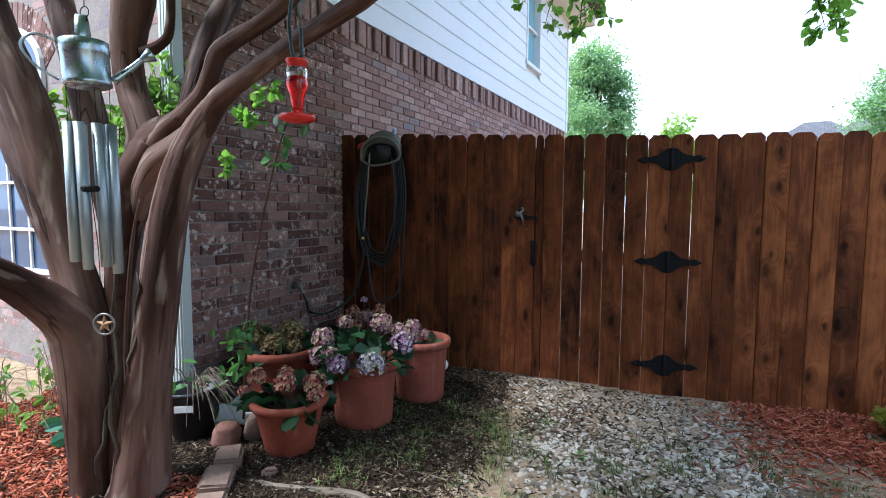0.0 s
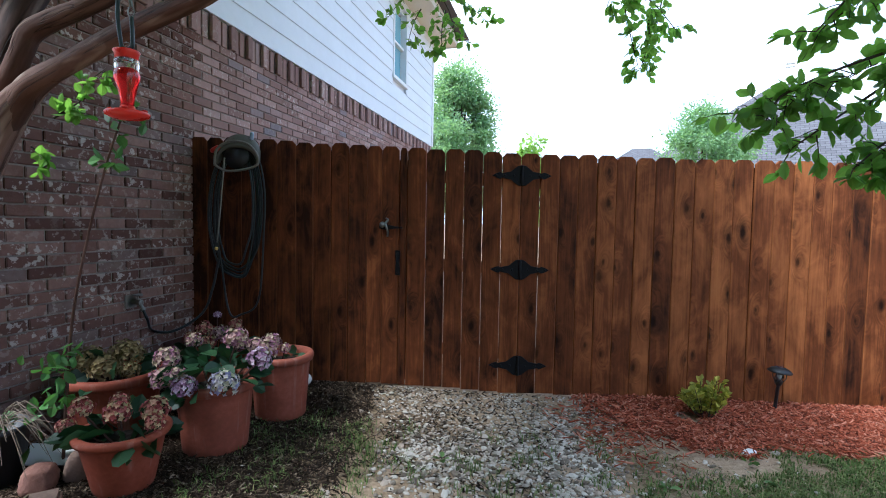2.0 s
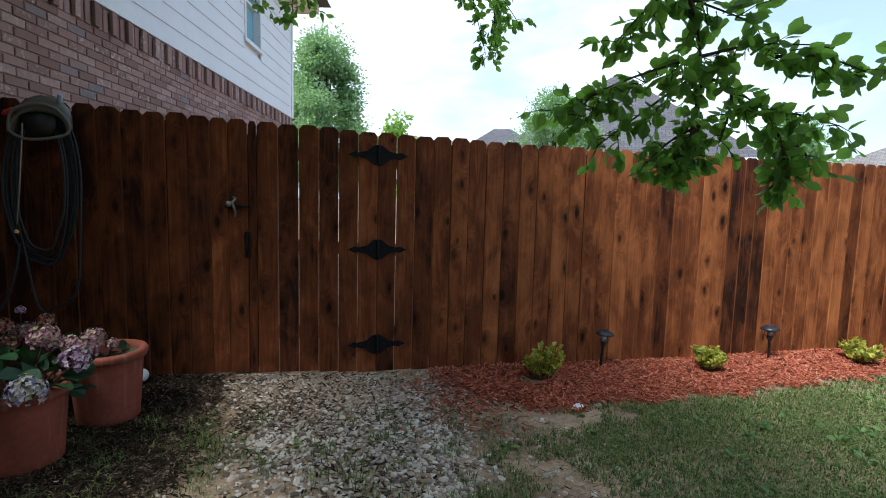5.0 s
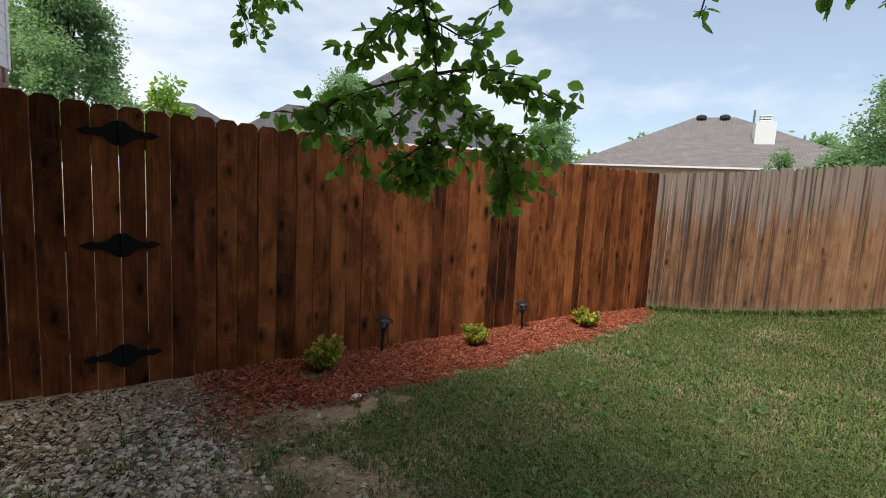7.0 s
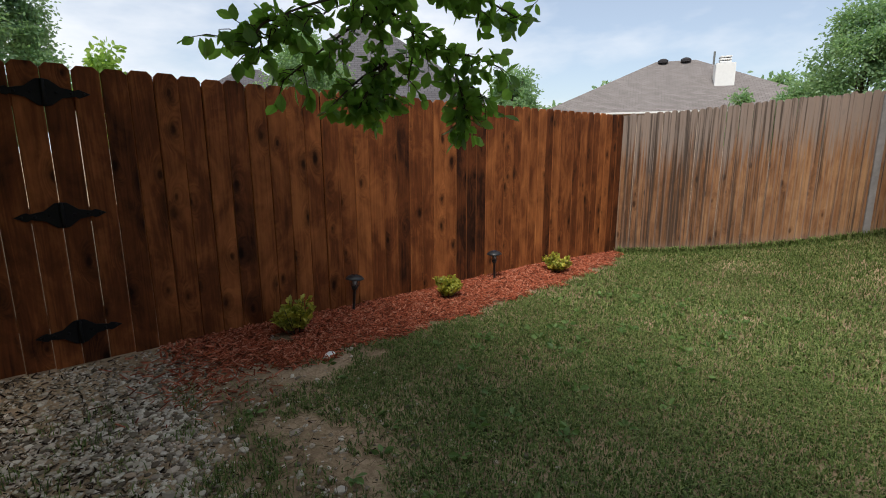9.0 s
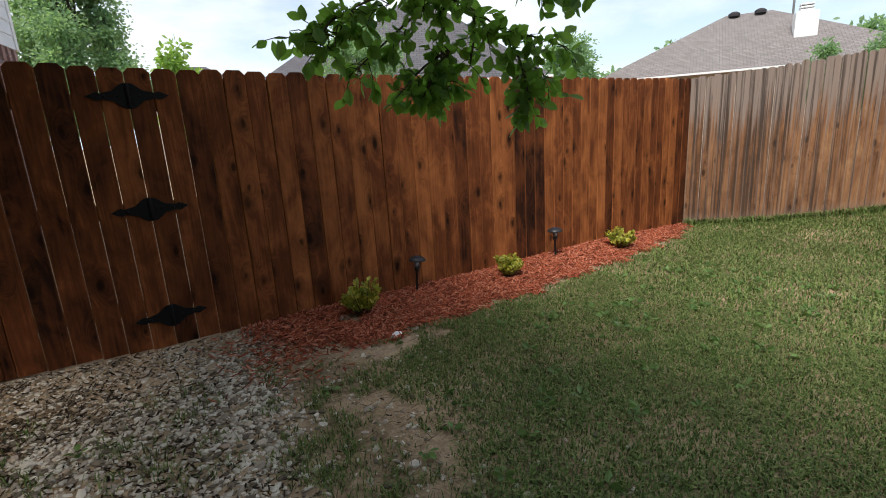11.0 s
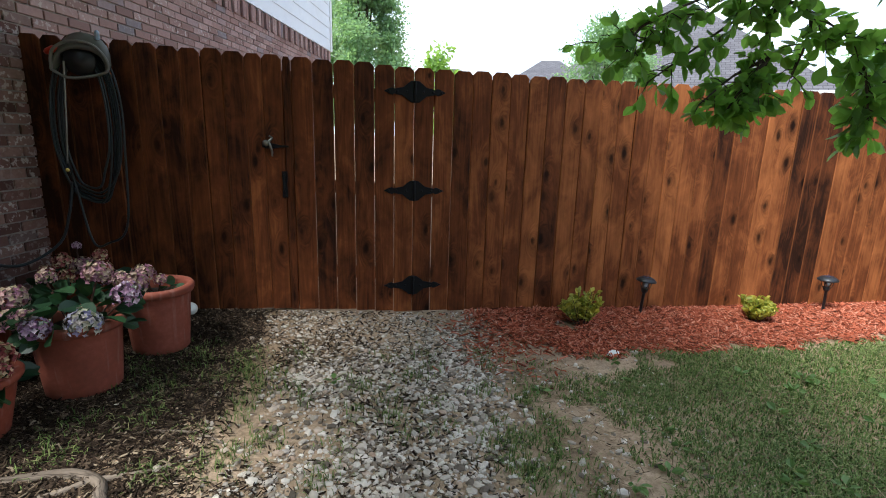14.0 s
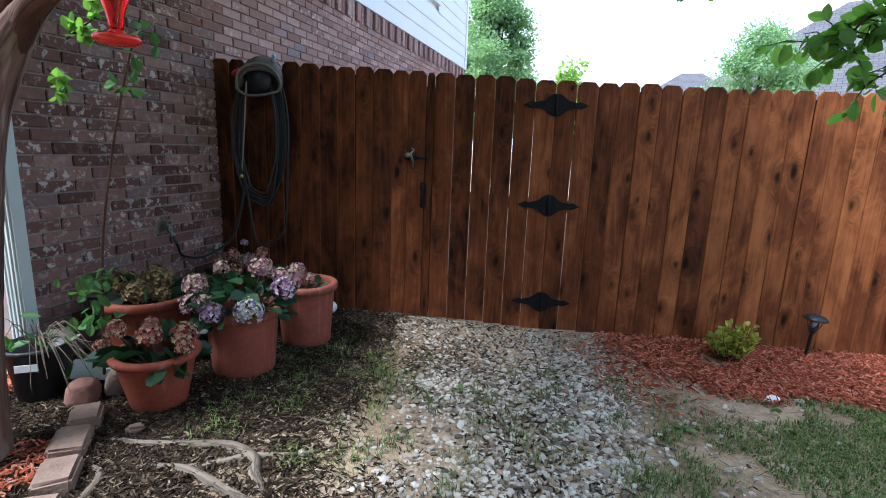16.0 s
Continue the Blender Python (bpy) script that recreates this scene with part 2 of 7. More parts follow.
def tube(bm, pts, radii, sides=10, wobble=0.0, caps=True, seed=0):
    """A swept tube along points, with a radius at each; its uv runs round and along it, in metres."""
    rng = random.Random(seed)
    pts = [Vector(p) for p in pts]
    uv = bm.loops.layers.uv.verify()
    rings, run = [], [0.0]
    n = Vector((0.31, 0.87, 0.37))
    flute = [rng.uniform(0, 6.28) for _ in range(3)]
    for i, p in enumerate(pts):
        if i:
            run.append(run[-1] + (p - pts[i - 1]).length)
        d = (pts[min(i + 1, len(pts) - 1)] - pts[max(i - 1, 0)]).normalized()
        n = (n - d * n.dot(d)).normalized()
        b = d.cross(n)
        ring = []
        for k in range(sides):
            a = 2 * math.pi * k / sides
            ripple = 0.7 * math.sin(3 * a + flute[0] + i * 0.12) + 0.45 * math.sin(5 * a + flute[1] - i * 0.09) + 0.3 * math.sin(2 * a + flute[2] + i * 0.3)
            r = radii[i] * (1 + wobble * (ripple + rng.uniform(-0.25, 0.25)))
            ring.append(bm.verts.new(p + (n * math.cos(a) + b * math.sin(a)) * r))
        rings.append(ring)
    girth = 2 * math.pi * max(radii)
    for i in range(len(rings) - 1):
        r0, r1 = rings[i], rings[i + 1]
        for k in range(sides):
            f = bm.faces.new((r0[k], r0[(k + 1) % sides], r1[(k + 1) % sides], r1[k]))
            for lp, (u, v) in zip(f.loops, ((k, i), (k + 1, i), (k + 1, i + 1), (k, i + 1))):
                lp[uv].uv = (u / sides * girth + seed * 1.7, run[v])
    if caps:
        bm.faces.new(rings[0][::-1])
        bm.faces.new(rings[-1])


def smooth_path(pts, radii, per=6):
    """Catmull-Rom through the points, with the radii carried along."""
    pts = [Vector(p) for p in pts]
    out, rad = [], []
    for i in range(len(pts) - 1):
        p0, p1, p2, p3 = pts[max(i - 1, 0)], pts[i], pts[i + 1], pts[min(i + 2, len(pts) - 1)]
        for k in range(per):
            t = k / per
            out.append(0.5 * (2 * p1 + (p2 - p0) * t + (2 * p0 - 5 * p1 + 4 * p2 - p3) * t * t + (3 * p1 - p0 - 3 * p2 + p3) * t ** 3))
            rad.append(radii[i] + (radii[i + 1] - radii[i]) * t)
    out.append(pts[-1])
    rad.append(radii[-1])
    return out, rad


def lathe(bm, profile, sides=32, m=None):
    rings = []
    for r, z in profile:
        rings.append([bm.verts.new((r * math.cos(2 * math.pi * k / sides), r * math.sin(2 * math.pi * k / sides), z)) for k in range(sides)])
    for r0, r1 in zip(rings, rings[1:]):
        for k in range(sides):
            bm.faces.new((r0[k], r0[(k + 1) % sides], r1[(k + 1) % sides], r1[k]))
    bm.faces.new(rings[0][::-1])
    bm.faces.new(rings[-1])
    if m is not None:
        bmesh.ops.transform(bm, matrix=m, verts=[v for r in rings for v in r])


def lerp_table(x, table):
    return float(np.interp(x, [a for a, _ in table], [b for _, b in table]))


# ---- ground ----
FENCE_Y = 4.0
TOPS = [(-2.6, 2.085), (-0.86, 2.02), (0, 1.99), (1.0, 1.968), (2.1, 1.957), (6.4, 1.955)]
BOTS = [(-2.6, 0.25), (-1.1, 0.21), (0, 0.155), (1.05, 0.138), (2.4, 0.105), (4.5, 0.095), (6.4, 0.01)]


def ground_z(x, y):
    x, y = np.asarray(x, float), np.asarray(y, float)
    z = 0.09 + 0.12 * np.clip((-x - 0.2) / 1.5, 0, 1) - 0.085 * np.clip((x - 3.2) / 3.0, 0, 1)
    rise = np.clip((x - 5.5) / 3.5, 0, 1) * np.clip((3.6 - y) / 2.4, 0, 1)
    z = z + 0.38 * rise
    foot = np.interp(x, [a for a, _ in BOTS], [b for _, b in BOTS]) - 0.012
    near = np.clip((y - 3.3) / 0.65, 0, 1) * np.clip((x + 3.2) / 0.6, 0, 1) * np.clip((6.6 - x) / 0.5, 0, 1)
    near = near * near * (3 - 2 * near)
    return z + (foot - z) * near


def gz(x, y):
    return float(ground_z(x, y))


def soil_material():
    n = Nodes("bare soil", 0.97, spec=0.05)
    co = n.coords()
    a, b = n.noise(co, 1.3, 5.0, 0.6), n.noise(co, 22.0, 6.0, 0.65)
    col = n.ramp(n.math("ADD", n.math("MULTIPLY", a, 0.55), n.math("MULTIPLY", b, 0.45)), (0.32, (0.085, 0.058, 0.038)), (0.45, (0.27, 0.192, 0.122)), (0.60, (0.45, 0.33, 0.22)))
    return n.color(col).bump(n.math("ADD", b, n.noise(co, 70.0, 4.0)), 0.7, 0.02).m


M_SOIL = soil_material()
xs = np.unique(np.concatenate([np.linspace(-8, 12, 161), np.linspace(-60, 60, 41), np.linspace(-900, 900, 13)]))
ys = np.unique(np.concatenate([np.linspace(-5, 8, 105), np.linspace(-60, 60, 41), np.linspace(-900, 900, 13)]))
gx, gy = np.meshgrid(xs, ys)
near = (np.abs(gx - 2) < 9) & (np.abs(gy - 2) < 6)
rng_np = np.random.RandomState(5)
gzv = ground_z(gx, gy) + np.where(near, rng_np.uniform(-0.006, 0.006, gx.shape), 0)
W = len(xs)
faces = [(j * W + i, j * W + i + 1, (j + 1) * W + i + 1, (j + 1) * W + i) for j in range(len(ys) - 1) for i in range(W - 1)]
me = bpy.data.meshes.new("ground")
me.from_pydata(np.stack([gx.ravel(), gy.ravel(), gzv.ravel()], 1).tolist(), [], faces)
me.materials.append(M_SOIL)
ground = tagged(new("ground", me), "bare brown soil of a small back yard", "ground", kind="structure")
me.polygons.foreach_set("use_smooth", [True] * len(me.polygons))

# ---- stained fence ----
PICKET_H = 1.84


def picket_mesh(name, material, width, thick, ear, height=PICKET_H, round_top=False):
    bm = bmesh.new()
    w = width / 2
    if round_top:
        top = [(w, height - ear), (w * 0.86, height - ear * 0.45), (w * 0.5, height - ear * 0.08), (0, height), (-w * 0.5, height - ear * 0.08), (-w * 0.86, height - ear * 0.45), (-w, height - ear)]
    else:
        top = [(w, height - ear), (w * 0.62, height), (-w * 0.62, height), (-w, height - ear)]
    c = 0.0055
    outline = [(-w, 0), (w, 0)] + top
    front = [bm.verts.new((x * (1 - c / w), 0, z if z > 0 else 0.002)) for x, z in outline]
    mid = [bm.verts.new((x, c, z)) for x, z in outline]
    back = [bm.verts.new((x, thick, z)) for x, z in outline]
    bm.faces.new(front)
    bm.faces.new(back[::-1])
    k = len(outline)
    for a, b in ((front, mid), (mid, back)):
        for i in range(k):
            bm.faces.new((a[(i + 1) % k], a[i], b[i], b[(i + 1) % k]))
    return to_mesh(name, bm, material)


PICKET = picket_mesh("picket", M_FENCE, 0.1405, 0.017, 0.028)
rng = random.Random(11)


def add_picket(parent, a, b, tone, gap=0.003, jitter=0.006, tilt=0.12):
    """A board between the joints at a and b."""
    x = (a + b) / 2
    lo, hi = lerp_table(x, BOTS) + rng.uniform(-jitter, jitter), lerp_table(x, TOPS) + rng.uniform(-jitter, jitter)
    m = pose(x, FENCE_Y + rng.uniform(-0.004, 0.004), lo, 0, rng.uniform(-tilt, tilt), rng.uniform(-0.9, 0.9)) @ Matrix.Diagonal(((b - a - gap) / 0.1405, 1, (hi - lo) / PICKET_H, 1))
    ob = part("picket", PICKET, M_FENCE, parent, m=m)
    ob.color = (tone, tone, tone, 1)
    return ob


def gap_backings(parent, joints):
    """Dark boards added unseen behind the joints of the front boards, to keep daylight out."""
    for x in joints:
        lo, hi = lerp_table(x, BOTS) + 0.01, lerp_table(x, TOPS) - 0.05
        ob = part("back_picket", PICKET, M_FENCE, parent, m=pose(x, FENCE_Y + 0.0225, lo) @ Matrix.Diagonal((0.7, 0.9, (hi - lo) / PICKET_H, 1)))
        ob.color = (0.15, 0.15, 0.15, 1)


def add_rails(parent, x0, x1, n=3, back=0.021):
    for k in range(n):
        bm = bmesh.new()
        h = [0.30, 0.95, 1.62][k]
        z0, z1 = (lerp_table(x, BOTS) + h for x in (x0, x1))
        vs = add_box(bm, (x0, FENCE_Y + back, -0.045), (x1, FENCE_Y + back + 0.038, 0.045))
        for v in vs:
            v.co.z += z0 if abs(v.co.x - x0) < 1e-4 else z1
        part("rail", bm, M_FENCE, parent).color = (0.3, 0.3, 0.3, 1)


def add_posts(parent, xs_):
    for x in xs_:
        bm = bmesh.new()
        add_box(bm, (x - 0.045, FENCE_Y + 0.082, -0.1), (x + 0.045, FENCE_Y + 0.17, lerp_table(x, TOPS) - 0.12), bevel=0.004)
        part("post", bm, M_FENCE, parent).color = (0.3, 0.3, 0.3, 1)


PITCH = 0.143
fence_left = thing("wooden_fence", Matrix(), "brown stained cedar picket fence beside the brick wall, toned dark for shade", "fence", "stained fence")
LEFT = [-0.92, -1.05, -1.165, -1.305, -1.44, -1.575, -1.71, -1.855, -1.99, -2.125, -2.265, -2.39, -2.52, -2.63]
# tones differ from board to board, and are lowered for the corner's shade
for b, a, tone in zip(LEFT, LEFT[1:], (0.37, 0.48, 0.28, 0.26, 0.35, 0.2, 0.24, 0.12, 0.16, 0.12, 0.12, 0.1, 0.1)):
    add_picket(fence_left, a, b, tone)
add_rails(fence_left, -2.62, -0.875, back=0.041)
gap_backings(fence_left, LEFT[1:-1])
add_posts(fence_left, (-2.5, -0.92))
# board added behind the gate's latch edge to block a bright slit
bm = bmesh.new()
add_box(bm, (-0.93, FENCE_Y + 0.062, 0.22), (-0.79, FENCE_Y + 0.079, 1.93))
part("gate_stop", bm, M_FENCE, fence_left).color = (0.3, 0.3, 0.3, 1)
closing = add_picket(fence_left, -0.918, -0.862, 0.22)
closing.location.y = FENCE_Y + 0.006
gate = thing("wooden_gate", Matrix(), "closed stained cedar picket gate, toned dark for shade, with black iron hinges", "gate")
# board tones, lowered for the shade on the gate
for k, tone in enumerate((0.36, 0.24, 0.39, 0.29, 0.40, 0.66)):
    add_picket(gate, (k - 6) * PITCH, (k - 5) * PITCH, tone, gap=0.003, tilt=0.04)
add_rails(gate, -0.845, -0.01)
fence_right = thing("wooden_fence", Matrix(), "reddish brown stained cedar picket fence behind a mulch bed", "fence", "stained fence")
RIGHT = [k * PITCH for k in range(6)] + [0.86 + 0.147 * k for k in range(16)] + [3.212 + 0.1436 * k for k in range(23)]
# tones of single boards, raised overall where more light reaches the fence
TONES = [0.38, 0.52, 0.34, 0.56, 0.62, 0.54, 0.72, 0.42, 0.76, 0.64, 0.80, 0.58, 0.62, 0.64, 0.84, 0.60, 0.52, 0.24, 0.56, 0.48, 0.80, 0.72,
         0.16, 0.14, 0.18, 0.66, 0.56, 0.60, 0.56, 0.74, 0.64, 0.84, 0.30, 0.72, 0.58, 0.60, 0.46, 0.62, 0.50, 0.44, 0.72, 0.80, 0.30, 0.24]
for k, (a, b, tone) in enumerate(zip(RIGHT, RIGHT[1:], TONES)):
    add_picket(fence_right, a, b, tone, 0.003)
add_rails(fence_right, 0.01, 6.36, back=0.041)
gap_backings(fence_right, RIGHT[4:-1])
add_posts(fence_right, (0.06, 2.4, 4.5, 6.3))

# ---- weathered fence ----
OLD_A, OLD_B = Vector((6.38, 4.0, 0)), Vector((8.95, 1.2, 0))
OLD_LEN = (OLD_B - OLD_A).length
old_dir = (OLD_B - OLD_A).normalized()
OLD_PICKET = picket_mesh("old_picket", M_OLD, 0.0915, 0.017, 0.035, round_top=True)
old_fence = thing("weathered_fence", Matrix(), "grey brown weathered cedar picket fence with rounded tops", "fence")
old_yaw = math.degrees(math.atan2(old_dir.y, old_dir.x))
bm = bmesh.new()
add_box(bm, (6.37, 4.0, -0.1), (6.47, 4.1, 1.93), bevel=0.004)
part("post", bm, M_OLD, old_fence)
s = 0.045
while s < OLD_LEN + 0.1:
    p = OLD_A + old_dir * s
    f = s / OLD_LEN
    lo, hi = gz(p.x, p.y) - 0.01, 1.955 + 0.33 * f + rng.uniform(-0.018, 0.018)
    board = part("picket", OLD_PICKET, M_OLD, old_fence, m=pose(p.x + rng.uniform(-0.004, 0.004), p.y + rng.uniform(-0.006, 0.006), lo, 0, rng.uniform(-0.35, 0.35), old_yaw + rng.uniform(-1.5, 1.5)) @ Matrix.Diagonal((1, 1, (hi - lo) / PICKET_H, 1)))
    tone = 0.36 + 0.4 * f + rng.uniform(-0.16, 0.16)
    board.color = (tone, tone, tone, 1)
    s += 0.09
p = OLD_A + old_dir * OLD_LEN * 0.875 + Vector((-0.737, -0.676, 0)) * 0.012
bm = bmesh.new()
add_box(bm, (-0.045, -0.012, 0), (0.045, 0.012, 2.19 - gz(p.x, p.y)), bevel=0.004)
part("cover_board", bm, plain_material("grey weathered board", (0.26, 0.25, 0.25), 0.85, vary=0.3, scale=14), old_fence, "smooth grey board", m=pose(p.x, p.y, gz(p.x, p.y) - 0.01, 0, 0, old_yaw))

# ---- brick house beside the fence ----
WALL_AZ = 12.5
WALL_O = Vector((-2.5, 4.0, 0))
WALL_M = Matrix.Translation(WALL_O) @ pose(0, 0, 0, 0, 0, -WALL_AZ)      # local +y runs along the wall, +x is out of it
WALL_NEAR, WALL_FAR, BRICK_TOP = -1.41, 7.05, 3.07
house = thing("house", WALL_M, "two storey house of red brown brick and pale siding", "house")
bm = bmesh.new()
add_box(bm, (-7, WALL_NEAR, -0.2), (-0.012, WALL_FAR, BRICK_TOP))
part("wall", bm, M_MORTAR, house)

BRICK_L, BRICK_H, PITCH_L, PITCH_H = 0.194, 0.0575, 0.2035, 0.0677


def brick_mesh(name, material, length=BRICK_L, height=BRICK_H, depth=0.05):
    bm = bmesh.new()
    add_box(bm, (-depth, -length / 2, -height / 2), (0, length / 2, height / 2), bevel=0.0035)
    return to_mesh(name, bm, material)


def joined_bricks(name, parent, material, rects, m=None):
    """Many bricks in one mesh; each rect is (x, y, z, length, height), faces at x."""
    verts, fcs = [], []
    jr = random.Random(4)
    for x, y, z, ln, h in rects:
        x += jr.uniform(-0.003, 0.002)
        k = len(verts)
        c = 0.004
        a, b, z0, z1 = y - ln / 2, y + ln / 2, z - h / 2, z + h / 2
        verts += [(x, a + c, z0 + c), (x, b - c, z0 + c), (x, b - c, z1 - c), (x, a + c, z1 - c)]
        verts += [(x - c, a, z0), (x - c, b, z0), (x - c, b, z1), (x - c, a, z1)]
        verts += [(x - 0.03, a, z0), (x - 0.03, b, z0), (x - 0.03, b, z1), (x - 0.03, a, z1)]
        fcs.append((k, k + 1, k + 2, k + 3))
        for o in (0, 4):
            for i in range(4):
                j = (i + 1) % 4
                fcs.append((k + o + j, k + o + i, k + o + 4 + i, k + o + 4 + j))
    me = bpy.data.meshes.new(name)
    me.from_pydata(verts, [], fcs)
    me.materials.append(material)
    ob = new(name, me)
    ob.parent = parent
    if m is not None:
        ob.matrix_basis = m
    return tagged(ob, kind="stuff")


def lap_boards(parent, material, y0, y1, z0, z1, exposure, x=0.0, m=None, hole=None):
    """Horizontal siding boards, each lapping the one below; hole: an opening (y0, y1, z0, z1)."""
    z = z0
    while z < z1 - 0.02:
        top = min(z + exposure + 0.02, z1)
        spans = [(y0, y1)]
        if hole and z + exposure > hole[2] and z < hole[3]:
            spans = [(y0, hole[0]), (hole[1], y1)]
        for a, b in spans:
            bm = bmesh.new()
            prof = [(x - 0.03, z), (x, z), (x + 0.001, z + 0.002), (x - 0.011, top), (x - 0.03, top)]
            ends = [[bm.verts.new((px, yy, pz)) for px, pz in prof] for yy in (a, b)]
            k = len(prof)
            for i in range(k):
                bm.faces.new((ends[0][i], ends[0][(i + 1) % k], ends[1][(i + 1) % k], ends[1][i]))
            bm.faces.new(ends[0][::-1])
            bm.faces.new(ends[1])
            bmesh.ops.recalc_face_normals(bm, faces=bm.faces)
            part("siding_board", bm, material, parent, m=m)
        z += exposure


# upper storey
EAVE_Z = 5.25
WIN = (4.48, 5.2, 3.86, 5.05)
bm = bmesh.new()
for lo, hi in (((-7, WALL_NEAR, BRICK_TOP), (-0.03, WIN[0], 5.5)), ((-7, WIN[1], BRICK_TOP), (-0.03, WALL_FAR, 5.5)),
               ((-7, WIN[0], BRICK_TOP), (-0.03, WIN[1], WIN[2])), ((-7, WIN[0], WIN[3]), (-0.03, WIN[1], 5.5)), ((-7, WIN[0], WIN[2]), (-0.12, WIN[1], WIN[3]))):
    add_box(bm, lo, hi)
part("upper_wall", bm, M_SIDING, house)
lap_boards(house, M_SIDING, WALL_NEAR, WALL_FAR - 0.09, BRICK_TOP + 0.005, EAVE_Z, 0.205, 0.02, hole=WIN)
bm = bmesh.new()
add_box(bm, (-0.06, WALL_FAR - 0.09, BRICK_TOP + 0.004), (0.03, WALL_FAR + 0.02, EAVE_Z - 0.004), bevel=0.004)
part("corner_board", bm, M_WHITE, house)
M_GLASS = Nodes("window glass", 0.04, spec=0.6).color((0.035, 0.075, 0.16)).m
# Reflected sky is painted as the pane's pale blue base colour
M_GLASS_SKY = Nodes("upper window glass, sky in its colour", 0.03, spec=0.9).color((0.22, 0.46, 0.55)).m
upper_window = part("window", (lambda b: (add_box(b, (-0.1, WIN[0] + 0.05, WIN[2] + 0.05), (-0.085, WIN[1] - 0.05, WIN[3] - 0.05)), b)[1])(bmesh.new()), M_GLASS_SKY, house, "glass window with the sky's pale blue in its colour")
for lo, hi in (((-0.1, WIN[0], WIN[2]), (0.03, WIN[0] + 0.055, WIN[3])), ((-0.1, WIN[1] - 0.055, WIN[2]), (0.03, WIN[1], WIN[3])), ((-0.1, WIN[0] - 0.03, WIN[2] - 0.06), (0.045, WIN[1] + 0.03, WIN[2])), ((-0.09, WIN[0] + 0.056, 4.44), (-0.02, WIN[1] - 0.056, 4.48))):
    bm = bmesh.new()
    add_box(bm, lo, hi, bevel=0.003)
    part("window_frame", bm, M_WHITE, upper_window)
M_SOFFIT = plain_material("cream soffit paint", (0.66, 0.60, 0.50), 0.6, vary=0.06)
bm = bmesh.new()
add_box(bm, (-7, WALL_NEAR - 0.45, EAVE_Z), (0.45, WALL_FAR + 0.3, EAVE_Z + 0.03))
add_box(bm, (0.45, WALL_NEAR - 0.45, EAVE_Z - 0.02), (0.475, WALL_FAR + 0.3, EAVE_Z + 0.16))
add_box(bm, (-7, WALL_FAR + 0.3, EAVE_Z - 0.02), (0.475, WALL_FAR + 0.325, EAVE_Z + 0.16))
part("eave", bm, M_SOFFIT, house)


def shingle_material(name, a, b):
    n = Nodes(name, 0.9, spec=0.15)
    br = n.node("ShaderNodeTexBrick", Vector=n.coords((1, 1, 1), kind="UV"), Color1=(*a, 1), Color2=(*b, 1), Mortar=(*[c * 0.45 for c in a], 1), Scale=1.0)
    br.inputs["Brick Width"].default_value, br.inputs["Row Height"].default_value, br.inputs["Mortar Size"].default_value = 0.3, 0.16, 0.012
    col = n.mix(n.math("MULTIPLY", n.noise(n.coords(), 1.2, 4.0), 0.45), br.outputs["Color"], tuple(c * 0.6 for c in a))
    return n.color(col).bump(br.outputs["Fac"], 0.5, 0.02).m


M_SHINGLE = shingle_material("grey brown shingles", (0.205, 0.183, 0.175), (0.275, 0.25, 0.24))
M_SHINGLE_GREY = shingle_material("grey shingles", (0.105, 0.10, 0.108), (0.145, 0.14, 0.15))


def hip_roof(parent, material, w, d, z0, h, ridge, over=0.4, m=None):
    """A hip roof over a w by d plan; ridge: its length along x."""
    bm = bmesh.new()
    uv = bm.loops.layers.uv.new()
    a, b = w / 2 + over, d / 2 + over
    c = [bm.verts.new((sx * a, sy * b, z0)) for sx, sy in ((-1, -1), (1, -1), (1, 1), (-1, 1))]
    r = [bm.verts.new((-ridge / 2, 0, z0 + h)), bm.verts.new((ridge / 2, 0, z0 + h))]
    for f in ((c[0], c[1], r[1], r[0]), (c[1], c[2], r[1]), (c[2], c[3], r[0], r[1]), (c[3], c[0], r[0])):
        face = bm.faces.new(f)
        e = (face.verts[1].co - face.verts[0].co).normalized()
        n = face.normal if face.normal.length else Vector((0, 0, 1))
        face.normal_update()
        up = face.normal.cross(e)
        for lp in face.loops:
            q = lp.vert.co - face.verts[0].co
            lp[uv].uv = (q.dot(e), q.dot(up))
    bm.faces.new(c[::-1])
    return part("roof", bm, material, parent, m=m)


hip_roof(house, M_SHINGLE, 7.5, WALL_FAR - WALL_NEAR, EAVE_Z + 0.17, 2.2, 1.5, 0.45, m=pose(-3.5, (WALL_FAR + WALL_NEAR) / 2, 0))

# soldier course: upright bricks, every third one set back
rects = []
y = WALL_NEAR + 0.04
k = 0
while y < WALL_FAR - 0.03:
    rects.append((0.004 if k % 3 else 0.034, y, BRICK_TOP - 0.105, 0.062, 0.195))
    y += 0.076
    k += 1
joined_bricks("soldier_bricks", house, M_BRICK_SKYLIT, rects)
# bricks beyond the fence, above its top
rects = []
row = 0
z = 0.06
while z < BRICK_TOP - 0.22:
    y = 0.02 + (0.5 if row % 2 else 0.0) * PITCH_L + 0.1
    while y < WALL_FAR - 0.08 and z > 1.6:
        rects.append((0.0, y, z, BRICK_L, BRICK_H))
        y += PITCH_L
    row += 1
    z += PITCH_H
joined_bricks("bricks", house, M_BRICK_SKYLIT, rects)
